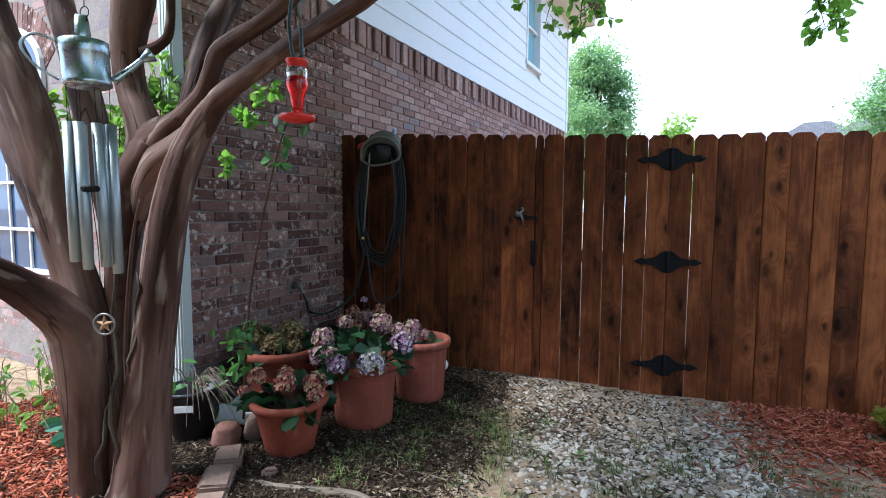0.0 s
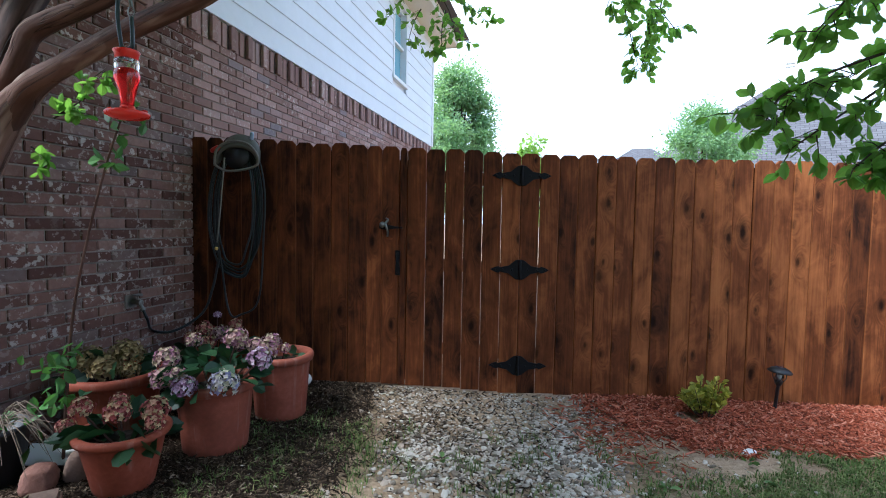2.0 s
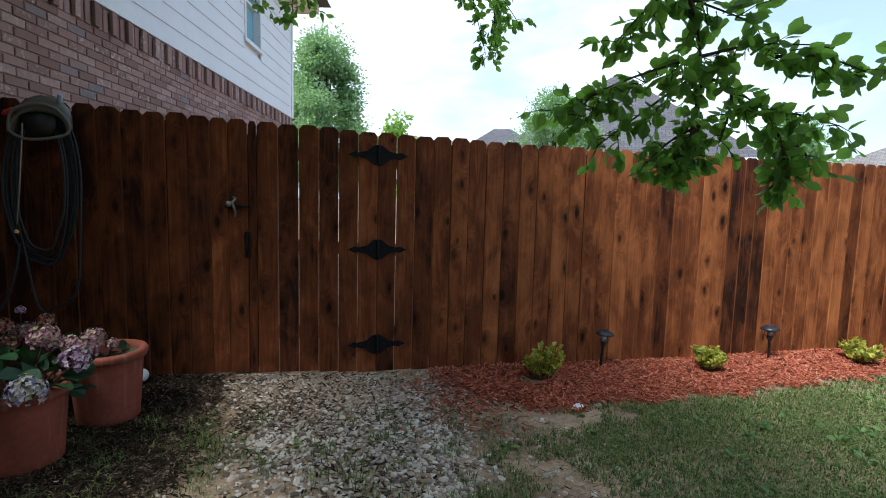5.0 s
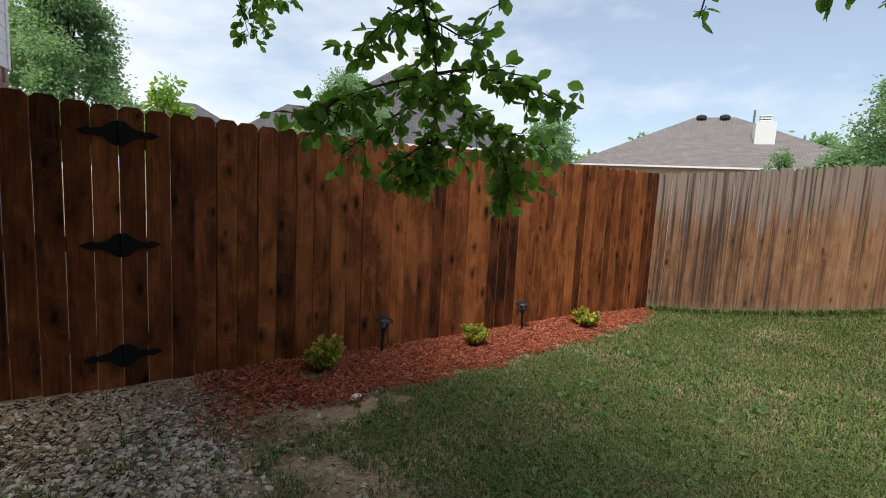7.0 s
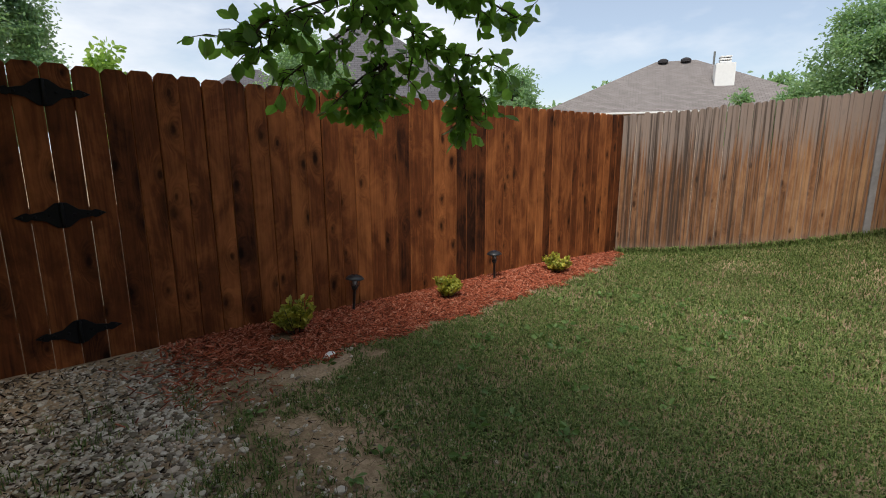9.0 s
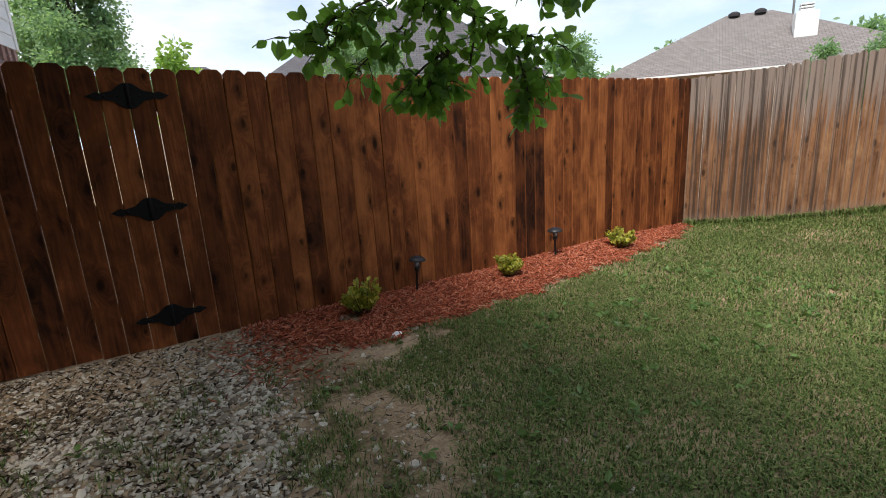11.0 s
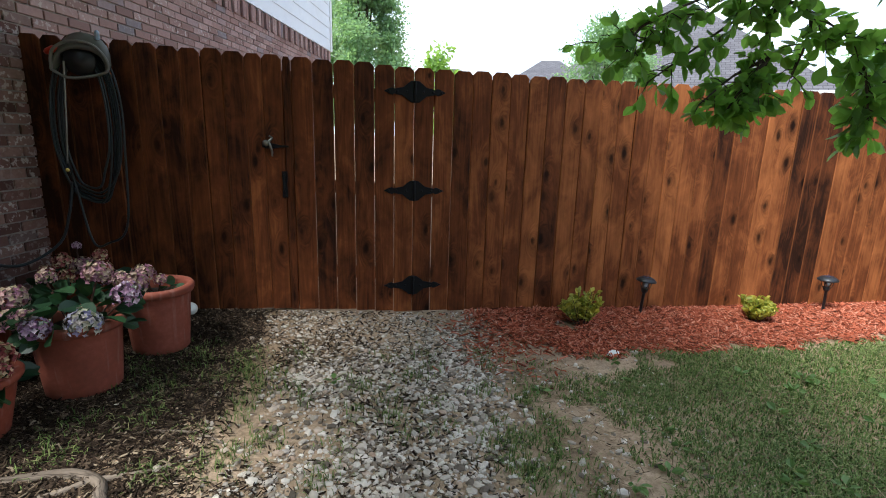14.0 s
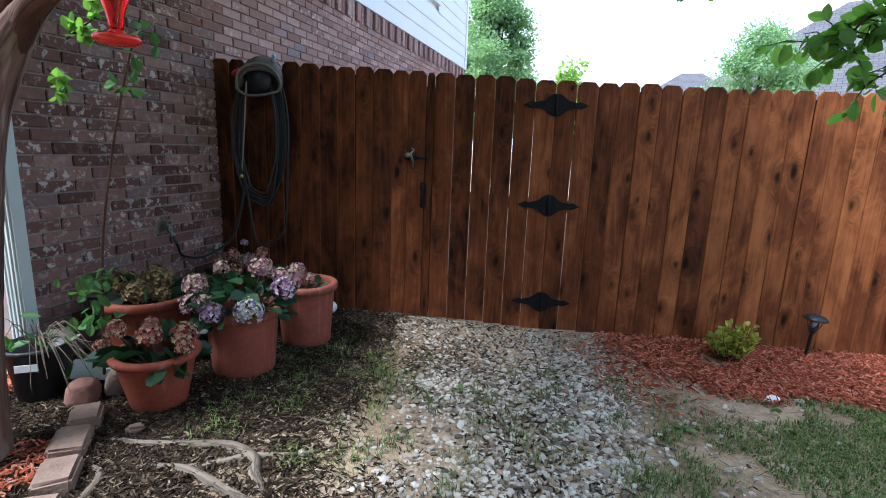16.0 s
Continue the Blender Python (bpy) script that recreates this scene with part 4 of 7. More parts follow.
limb("stem", [(-2.599, 1.84, 0.151), (-2.606, 1.84, 0.278), (-2.604, 1.84, 0.407), (-2.61, 1.84, 0.608), (-2.604, 1.83, 0.786), (-2.608, 1.82, 0.911), (-2.619, 1.79, 0.99), (-2.654, 1.74, 1.068), (-2.685, 1.68, 1.134), (-2.692, 1.6, 1.201), (-2.695, 1.5, 1.285), (-3.0, 1.35, 1.6), (-3.3, 1.2, 2.0)], [0.093, 0.077, 0.076, 0.085, 0.095, 0.099, 0.095, 0.084, 0.074, 0.065, 0.057, 0.055, 0.045], 16, 0.05, 7)
limb("stem", [(-2.61, 1.87, 0.798), (-2.642, 1.88, 0.993), (-2.69, 1.89, 1.139), (-2.753, 1.89, 1.311), (-2.808, 1.89, 1.508), (-2.855, 1.89, 1.68), (-2.902, 1.89, 1.841), (-2.967, 1.88, 2.024), (-3.049, 1.88, 2.187), (-3.121, 1.88, 2.35), (-3.193, 1.88, 2.526), (-3.2, 1.6, 3.2)], [0.081, 0.09, 0.084, 0.077, 0.079, 0.084, 0.091, 0.084, 0.082, 0.082, 0.075, 0.045], 16, 0.05, 8)
limb("stem", [(-2.638, 2.06, 1.276), (-2.702, 2.08, 1.513), (-2.775, 2.1, 1.726), (-2.856, 2.12, 1.945), (-2.92, 2.13, 2.137), (-2.986, 2.14, 2.304), (-3.048, 2.15, 2.447), (-3.087, 2.15, 2.61)], [0.062, 0.072, 0.07, 0.069, 0.066, 0.064, 0.062, 0.059], 14, 0.05, 9)
limb("stem", [(-3.031, 2.08, 1.181), (-3.186, 2.12, 1.372), (-3.331, 2.15, 1.574), (-3.473, 2.18, 1.778), (-3.58, 2.2, 1.968), (-3.685, 2.2, 2.212)], [0.045, 0.048, 0.049, 0.05, 0.051, 0.048], 12, 0.05, 11)
limb("crotch", [(-2.50, 2.04, 1.42), (-2.44, 2.04, 1.56), (-2.36, 2.03, 1.66), (-2.26, 2.02, 1.72), (-2.16, 2.01, 1.80)], [0.05, 0.072, 0.07, 0.058, 0.03], 16, 0.05, 14)
limb("branch", [(-2.5, 2.1, 2.16), (-2.42, 2.12, 2.2), (-2.375, 2.13, 2.27), (-2.37, 2.14, 2.5)], [0.03, 0.022, 0.02, 0.018], 9, 0.05, 10)
limb("stem", [(-2.38, 1.84, 0.1), (-2.40, 1.86, 0.5), (-2.44, 1.90, 0.9), (-2.42, 1.93, 1.3), (-2.40, 1.96, 1.5)], [0.05, 0.014, 0.010, 0.008, 0.003], 9, 0.1, 13)
# spurs and peeling strips of bark
for k, (a, b) in enumerate((((-2.42, 1.80, 0.35), (-2.40, 1.83, 1.25)), ((-2.36, 1.84, 0.7), (-2.33, 1.88, 1.2)), ((-2.50, 1.78, 0.3), (-2.44, 1.84, 0.8)))):
    bm = bmesh.new()
    q = [Vector(a).lerp(Vector(b), t / 8) + Vector((0.018 * math.sin(t * 1.9 + k), 0.01 * math.cos(t * 1.3), 0)) - T0 for t in range(9)]
    tube(bm, q, [0.004, 0.008, 0.009, 0.008, 0.01, 0.008, 0.007, 0.006, 0.003], 6, 0.2, seed=k)
    part("bark_strip", bm, M_BARK_DARK, tree, smooth=True)

# crown overhead, out of view: an umbrella of leaves above the limbs
r = np.random.RandomState(21)
n = 190000
cx = r.uniform(-4.6, 4.2, n)
cy = r.uniform(-3.8, 4.6, n)
cl = np.array([noise.noise(Vector((a * 0.9, b * 0.9, 3.3))) for a, b in zip(cx, cy)])
hd = np.hypot(cx + 0.3, cy - 0.25)
lo = np.maximum(2.75, 1.6 + 0.58 * hd)
# unseen low leaves behind the camera, added to block the light from there
shade_skirt = (cy < -0.9) & (cx < 1.2)
lo = np.where(shade_skirt, np.minimum(lo, 2.25 + 0.15 * hd), lo)
cz = lo + r.uniform(0, 1, n) ** 1.3 * np.where(shade_skirt, 2.4, 1.6)
edge = np.hypot((cx + 1.6) / 2.8, (cy - 0.5) / 3.9)
# denser on the left, to shade the gate and the pots
keep = (r.uniform(0, 1, n) < np.clip(0.9 - (cx + 0.3) / 1.1, 0.1, 1.0)) & (cl > -0.6) & (cz < 5.6) & (edge < 1 + 0.2 * cl) & ((cx + 2.5) * 0.976 - (cy - 4) * 0.216 > 0.45)
pos = np.stack([cx, cy, cz], 1)[keep]
tagged(leaf_cloud("crown", tree, M_LEAF, pos - np.array(T0), r.normal(0, 0.8, (len(pos), 3)) + (0, 0, -0.35), np.full(len(pos), 0.1), 0.55, 0.2, 3), kind="stuff")


def sprig_leaves(a, b, n, rnd, spread, size):
    """Leaves along a twig and on short side shoots: positions, directions, sizes, and the shoots as lines."""
    a, b = np.array(a, float), np.array(b, float)
    d = b - a
    ln = np.linalg.norm(d)
    d /= ln
    pos, along, lines = [], [], []
    for k in range(n):
        t = (k + rnd.uniform(0.1, 0.9)) / n
        p = a + d * ln * t + np.array([0, 0, -0.04 * math.sin(t * 3.1) * ln])
        o = rnd.normal(0, 1, 3)
        o -= d * o.dot(d) * 0.6
        o /= np.linalg.norm(o)
        q = p + o * spread * rnd.uniform(0.35, 1.0) + d * spread * 0.5
        lines.append((p, q))
        m = rnd.randint(4, 8)
        for j in range(m):
            f = 0.25 + 0.75 * j / (m - 1)
            w = rnd.normal(0, 0.75, 3) + o * 0.5 + d * 0.4 + (0, 0, -0.25)
            pos.append(p + (q - p) * f)
            along.append(w)
    return pos, along, lines


def foliage_branch(label, twigs, size, material, seed, spread=0.12, per=9.0, thick=0.0035):
    """A leafy branch of the tree: twigs [(a, b)], with leaves of that size."""
    rnd = np.random.RandomState(seed)
    bm = bmesh.new()
    pos, along = [], []
    for a, b in twigs:
        ln = (Vector(b) - Vector(a)).length
        p, q, lines = sprig_leaves(a, b, max(2, int(ln * per)), rnd, spread, size)
        pos += p
        along += q
        mid = (Vector(a) + Vector(b)) / 2 + Vector((rnd.uniform(-0.03, 0.03), rnd.uniform(-0.03, 0.03), 0.02))
        path, rr = smooth_path([Vector(a) - T0, mid - T0, Vector(b) - T0], [thick * 1.6, thick, thick * 0.5], 4)
        tube(bm, path, rr, 6)
        for u, v in lines:
            tube(bm, [Vector(u) - T0, (Vector(u) + Vector(v)) / 2 - T0 + Vector((0, 0, 0.008)), Vector(v) - T0], [thick * 0.5, thick * 0.4, thick * 0.25], 4)
    twig = tagged(part("twig", bm, M_BARK_DARK, tree), kind="stuff")
    tagged(leaf_cloud("leaves", twig, material, np.array(pos) - np.array(T0), along, np.full(len(pos), size), 0.68, 0.15, seed), label, kind="stuff")


# the branch that hangs in front of the fence
foliage_branch("dense green leaves of a hanging branch", [((0.6, 1.5, 2.6), (0.62, 1.55, 2.12)), ((0.62, 1.55, 2.12), (0.72, 1.58, 1.87)), ((0.62, 1.55, 2.15), (0.44, 1.62, 1.98)), ((0.70, 1.58, 1.95), (0.29, 1.7, 1.78)),
    ((0.70, 1.58, 1.9), (0.44, 1.7, 1.68)), ((0.72, 1.58, 1.87), (0.73, 1.63, 1.62)), ((0.64, 1.55, 2.1), (0.79, 1.48, 2.03)), ((0.70, 1.57, 1.95), (0.92, 1.38, 1.95)), ((0.85, 1.45, 1.93), (1.06, 1.33, 1.87)),
    ((0.72, 1.58, 1.9), (0.90, 1.5, 1.78)), ((0.90, 1.5, 1.78), (0.98, 1.49, 1.58)), ((0.90, 1.5, 1.78), (1.05, 1.40, 1.74)), ((0.8, 1.55, 1.86), (0.82, 1.6, 1.70))], 0.050, M_LEAF, 31, 0.084, 54.0)
foliage_branch("sunlit green leaf tips of a hanging branch", [((0.74, 1.6, 1.75), (0.56, 1.62, 1.62)), ((0.74, 1.6, 1.75), (0.72, 1.62, 1.59)), ((0.70, 1.6, 1.68), (0.62, 1.6, 1.58)), ((0.96, 1.5, 1.7), (0.97, 1.5, 1.55)), ((0.96, 1.5, 1.7), (1.06, 1.48, 1.62)), ((0.45, 1.65, 1.85), (0.34, 1.66, 1.74))], 0.048, M_LEAF, 38, 0.07, 70.0)
foliage_branch("small green leaf clusters high over the gate", [((0.4, 3.1, 2.95), (0.60, 3.33, 2.42)), ((0.5, 3.15, 2.8), (0.75, 3.17, 2.58)), ((0.45, 3.1, 2.9), (0.35, 3.19, 2.70)), ((0.6, 3.2, 2.65), (0.60, 3.3, 2.40)), ((0.72, 3.3, 2.85), (0.78, 3.72, 2.57))], 0.062, M_LEAF, 32, 0.09, 24.0)
foliage_branch("fine green leaves beside the upper wall", [((-0.7, 4.4, 3.4), (-0.5, 4.38, 2.95)), ((-0.6, 4.4, 3.2), (-0.62, 4.36, 2.80)), ((-0.7, 4.4, 3.4), (-0.25, 4.4, 3.1)), ((-0.8, 4.4, 3.4), (-1.07, 4.36, 3.12)), ((-0.8, 4.38, 3.2), (-0.9, 4.35, 2.92))], 0.07, M_LEAF, 33, 0.13, 20.0)
foliage_branch("broad green leaves at the end of a twig", [((1.2, 0.9, 2.3), (1.07, 0.93, 2.06)), ((1.25, 0.8, 2.3), (1.28, 0.71, 2.10)), ((1.3, 0.72, 2.2), (1.42, 0.57, 2.05)), ((1.35, 0.65, 2.22), (1.46, 0.53, 2.11))], 0.048, M_LEAF, 34, 0.05, 16.0)
foliage_branch("broad green leaves at the end of a twig", [((0.76, 1.3, 2.4), (0.75, 1.35, 2.10))], 0.05, M_LEAF, 35, 0.07, 24.0)
# suckers round the stems
foliage_branch("fresh green shoots among the stems", [((-2.80, 2.5, 1.75), (-2.84, 2.55, 2.30)), ((-2.76, 2.5, 1.85), (-2.72, 2.58, 2.20)), ((-2.84, 2.5, 1.9), (-2.93, 2.55, 2.22)), ((-2.92, 2.35, 1.5), (-2.98, 2.4, 2.0)), ((-2.9, 2.35, 1.6), (-2.86, 2.4, 1.8)),
    ((-3.55, 2.45, 1.85), (-3.7, 2.5, 2.15)), ((-3.4, 2.45, 1.8), (-3.5, 2.5, 2.12)), ((-3.8, 2.5, 1.9), (-3.95, 2.5, 1.75))], 0.065, M_SHOOT, 36, 0.09, 40.0)
foliage_branch("thin leafy shoot across the brick wall", [((-2.34, 2.5, 1.9), (-2.2, 2.52, 2.0)), ((-2.2, 2.5, 2.02), (-2.1, 2.5, 2.12)), ((-2.5, 2.56, 1.78), (-2.42, 2.55, 1.70))], 0.06, M_LEAF, 37, 0.06, 40.0)

# low twiggy growth by the end wall
rr = np.random.RandomState(44)
undergrowth = thing("undergrowth", pose(-3.6, 2.35, gz(-3.6, 2.35)), "sparse green weeds and dry twigs by the end wall", "weeds")
bm = bmesh.new()
pos, al = [], []
for k in range(46):
    x0, y0 = rr.uniform(-0.75, 0.5), rr.uniform(-0.35, 0.3)
    tip = Vector((x0 + rr.uniform(-0.45, 0.45), y0 + rr.uniform(-0.2, 0.2), rr.uniform(0.05, 0.36)))
    p, q = smooth_path([(x0, y0, -0.02), ((x0 + tip.x) / 2 + rr.uniform(-0.06, 0.06), (y0 + tip.y) / 2, tip.z * 0.8 + 0.06), tip], [0.003, 0.0025, 0.001], 3)
    tube(bm, p, q, 5)
    if k % 2:
        for j in range(9):
            f = rr.uniform(0.35, 1.0)
            pos.append((x0 + (tip.x - x0) * f, y0 + (tip.y - y0) * f, tip.z * f))
            al.append(rr.normal(0, 1, 3) + (0, 0, 0.2))
tagged(part("twigs", bm, plain_material("dry grey twig", (0.16, 0.12, 0.085), 0.9, vary=0.4), undergrowth), kind="stuff")
tagged(leaf_cloud("leaves", undergrowth, M_SHOOT, pos, al, np.full(len(pos), 0.065), 0.5, 0.2, 45), kind="stuff")
seedling = thing("seedling", pose(-3.2, 2.17, gz(-3.2, 2.17)), "young plant with broad blue green leaves in mulch", "plant")
bm = bmesh.new()
pos, al = [], []
for k in range(3):
    p, q = smooth_path([(0, 0, -0.02), (0.03 * k - 0.02, 0.02, 0.08), (0.07 * k - 0.06, 0.0, 0.13)], [0.005, 0.004, 0.003], 3)
    tube(bm, p, q, 6)
    for j in range(4):
        a = rr.uniform(0, 6.28)
        pos.append((0.07 * k - 0.06, 0.0, 0.13 - 0.02 * j))
        al.append((math.cos(a), math.sin(a), -0.1))
part("stems", bm, M_BARK, seedling)
tagged(leaf_cloud("leaves", seedling, leaf_material("blue green leaf", (0.03, 0.12, 0.07), (0.08, 0.24, 0.14), 0.3), pos, al, np.full(len(pos), 0.12), 0.6, 0.2, 46), kind="stuff")

# thin sapling against the wall
sapling = thing("sapling", pose(-2.38, 2.55, 0.2), "thin bare stemmed sapling with a few leaves against the wall", "plant")
S0 = Vector((-2.38, 2.55, 0.2))
bm = bmesh.new()
path = [(-2.38, 2.55, 0.2), (-2.36, 2.6, 0.9), (-2.27, 2.6, 1.35), (-2.12, 2.55, 1.75), (-1.98, 2.5, 2.02)]
p, rr = smooth_path([Vector(q) - S0 for q in path], [0.008, 0.007, 0.006, 0.005, 0.003], 6)
tube(bm, p, rr, 7)
part("stem", bm, M_BARK, sapling)
rnd = np.random.RandomState(41)
pos, al = [], []
for c, nn, sp in (((-2.1, 2.54, 1.76), 10, 0.06), ((-2.02, 2.5, 1.9), 12, 0.06), ((-2.42, 2.55, 0.62), 26, 0.10), ((-2.32, 2.5, 0.78), 18, 0.07), ((-2.5, 2.4, 0.52), 18, 0.10)):
    pos += list(np.array(c) + rnd.normal(0, sp * 0.7, (nn, 3)))
    al += list(rnd.normal(0, 1, (nn, 3)) + (0, 0, -0.2))
tagged(leaf_cloud("leaves", sapling, leaf_material("dark sapling leaf", (0.03, 0.08, 0.025), (0.09, 0.2, 0.05), 0.3), np.array(pos) - np.array(S0), al, np.full(len(pos), 0.072), 0.62, 0.2, 5), kind="stuff")

# ---- pots with hydrangeas ----
def terracotta(name, c):
    n = Nodes(name, 0.72, spec=0.3)
    co = n.coords((1, 1, 1), 19.0)
    a, b = n.noise(co, 5.0, 4.0), n.noise(co, 45.0, 4.0, 0.6)
    col = n.ramp(n.math("ADD", n.math("MULTIPLY", a, 0.6), n.math("MULTIPLY", b, 0.4)), (0.3, tuple(v * 0.72 for v in c)), (0.52, c), (0.72, tuple(min(1, v * 1.2 + 0.02) for v in c)))
    streak = n.noise(n.coords((6, 6, 0.7), 11.0), 4.0, 4.0)
    col = n.mix(n.math("MULTIPLY", n.step(streak, 0.55, 0.75), 0.25), col, (0.45, 0.36, 0.31))
    return n.color(col).bump(b, 0.15, 0.003).m


M_POT = terracotta("terracotta", (0.215, 0.047, 0.022))
M_POT_PINK = terracotta("faded terracotta", (0.235, 0.064, 0.038))
M_POTSOIL = plain_material("potting soil", (0.03, 0.022, 0.016), 0.95, vary=0.5, scale=60, bump=0.6)


def flower_material(name, stops):
    n = Nodes(name, 0.7, spec=0.2)
    n.color(n.ramp(n.island(), *stops))
    return n.m


M_MAUVE = flower_material("mauve and cream petals", [(0.0, (0.20, 0.085, 0.13)), (0.35, (0.36, 0.19, 0.22)), (0.65, (0.44, 0.33, 0.24)), (1.0, (0.20, 0.18, 0.09))])
M_PURPLE = flower_material("purple petals", [(0.0, (0.25, 0.12, 0.21)), (0.5, (0.40, 0.25, 0.36)), (0.85, (0.58, 0.48, 0.54)), (1.0, (0.4, 0.42, 0.3))])
M_BLUISH = flower_material("pale blue and cream petals", [(0.0, (0.24, 0.22, 0.36)), (0.5, (0.50, 0.46, 0.44)), (1.0, (0.34, 0.34, 0.20))])
M_DRY = flower_material("dry straw coloured petals", [(0.0, (0.10, 0.075, 0.028)), (0.5, (0.26, 0.19, 0.085)), (1.0, (0.17, 0.13, 0.06))])
M_RED = flower_material("faded red and cream petals", [(0.0, (0.17, 0.035, 0.035)), (0.4, (0.32, 0.09, 0.085)), (0.7, (0.46, 0.33, 0.20)), (1.0, (0.20, 0.16, 0.07))])
M_HYD_LEAF = leaf_material("dark hydrangea leaf", (0.008, 0.026, 0.012), (0.026, 0.072, 0.024), 0.1)


def flower_head(parent, material, at, radius, seed):
    """A round hydrangea head of many four-petalled florets."""
    r = np.random.RandomState(seed)
    bm = bmesh.new()
    k = 70
    for i in range(k):
        zz = 1 - 1.55 * (i + 0.5) / k
        a = i * 2.39996 + r.uniform(-0.2, 0.2)
        rad = math.sqrt(max(0, 1 - zz * zz))
        d = Vector((rad * math.cos(a), rad * math.sin(a), zz))
        c = d * radius * r.uniform(0.72, 1.12)
        u = d.orthogonal().normalized()
        v = d.cross(u)
        s_ = radius * r.uniform(0.2, 0.34)
        t0 = r.uniform(0, 1.5)
        mid = bm.verts.new(c - d * s_ * 0.25)
        ring = []
        for q in range(8):
            an = t0 + q * math.pi / 4
            ln = s_ * (1.0 if q % 2 == 0 else 0.55)
            ring.append(bm.verts.new(c + (u * math.cos(an) + v * math.sin(an)) * ln + d * s_ * r.uniform(-0.1, 0.3)))
        for q in range(0, 8, 2):
            bm.faces.new((mid, ring[q - 1], ring[q], ring[q + 1]))
    return part("flower_head", bm, material, parent, m=Matrix.Translation(at))


def flower_pot(x, y, r_top, r_base, h, material, label, lip=0.05, round_side=False):
    ob = thing("flower_pot", pose(x, y, gz(x, y)), label, "flower pot", "terracotta pots")
    bm = bmesh.new()
    rm = r_top - 0.022
    prof = [(r_base - 0.012, 0.0), (r_base, 0.012)]
    for k in range(1, 8):
        f = k / 8
        prof.append((r_base + (rm - r_base) * (f if not round_side else math.sin(f * math.pi / 2) ** 0.9), 0.012 + (h - lip - 0.012) * f))
    prof += [(rm, h - lip - 0.006), (rm + 0.004, h - lip)]
    prof += [(rm - 0.006, h - lip + 0.002), (rm - 0.02, h - 0.1)]
    lathe(bm, prof, 48)
    part("body", bm, material, ob, smooth=True)
    bm = bmesh.new()
    lathe(bm, [(rm - 0.012, h - lip - 0.002), (r_top - 0.006, h - lip), (r_top, h - lip * 0.7), (r_top + 0.002, h - lip * 0.3), (r_top - 0.006, h - 0.003), (r_top - 0.022, h), (r_top - 0.036, h - 0.004), (r_top - 0.042, h - 0.03), (r_top - 0.046, h - 0.085)], 48)
    bmesh.ops.delete(bm, geom=[f for f in bm.faces if len(f.verts) > 4], context="FACES")
    part("rim", bm, material, ob, smooth=True)
    bm = bmesh.new()
    rs = r_top - 0.043
    rings = [[bm.verts.new((rr * math.cos(a), rr * math.sin(a), h - 0.075 + random.uniform(-0.006, 0.012))) for a in [2 * math.pi * k / 28 for k in range(28)]] for rr in (rs, rs * 0.66, rs * 0.33)]
    c = bm.verts.new((0, 0, h - 0.06))
    for a, b in zip(rings, rings[1:]):
        for k in range(28):
            bm.faces.new((a[k], a[(k + 1) % 28], b[(k + 1) % 28], b[k]))
    for k in range(28):
        bm.faces.new((rings[-1][k], rings[-1][(k + 1) % 28], c))
    part("soil", bm, M_POTSOIL, ob)
    return ob


def hydrangea(x, y, z, label, heads, leaves, spread, height, seed, leaf=0.11):
    """heads: (dx, dy, dz, radius, material)."""
    ob = thing("hydrangea", pose(x, y, z), label, "hydrangea", "potted hydrangeas")
    r = np.random.RandomState(seed)
    for dx, dy, dz, rad, _ in heads:
        bm = bmesh.new()
        p, rr = smooth_path([(dx * 0.2, dy * 0.2, -0.02), (dx * 0.75, dy * 0.75, dz * 0.6), (dx, dy, dz - rad * 0.3)], [0.006, 0.005, 0.004], 4)
        tube(bm, p, rr, 6)
        part("stem", bm, M_BARK, ob)
    for k, (dx, dy, dz, rad, mt) in enumerate(heads):
        flower_head(ob, mt, (dx, dy, dz), rad, seed * 31 + k)
    a = r.uniform(0, 2 * math.pi, leaves)
    f = np.sqrt(r.uniform(0.05, 1, leaves)) * spread * 0.88
    pos = np.stack([np.cos(a) * f, np.sin(a) * f, r.uniform(0.0, 1, leaves) * height * (1.15 - 0.6 * f / spread)], 1)
    al = np.stack([np.cos(a), np.sin(a), np.full(leaves, -0.1)], 1) + r.normal(0, 0.4, (leaves, 3))
    tagged(leaf_cloud("leaves", ob, M_HYD_LEAF, pos, al, np.full(leaves, leaf), 0.72, 0.25, seed), kind="stuff")
    return ob


POT_R = (-1.60, 3.36)
POT_M = (-1.79, 2.88)
POT_F = (-2.01, 2.45)
POT_L = (-2.38, 2.93)
POT_B = (-2.08, 3.50)
flower_pot(*POT_R, 0.205, 0.155, 0.41, M_POT_PINK, "tall faded terracotta pot beside the fence")
flower_pot(*POT_M, 0.215, 0.165, 0.385, M_POT_PINK, "faded terracotta pot of blooming hydrangea")
flower_pot(*POT_F, 0.198, 0.122, 0.285, M_POT, "orange terracotta pot with tapered sides", 0.035)
flower_pot(*POT_L, 0.25, 0.19, 0.40, M_POT, "wide terracotta pot against the brick wall", 0.055)
flower_pot(*POT_B, 0.20, 0.15, 0.38, M_POT, "terracotta pot in the corner behind others")
zr = lambda p, h: gz(*p) + h - 0.07
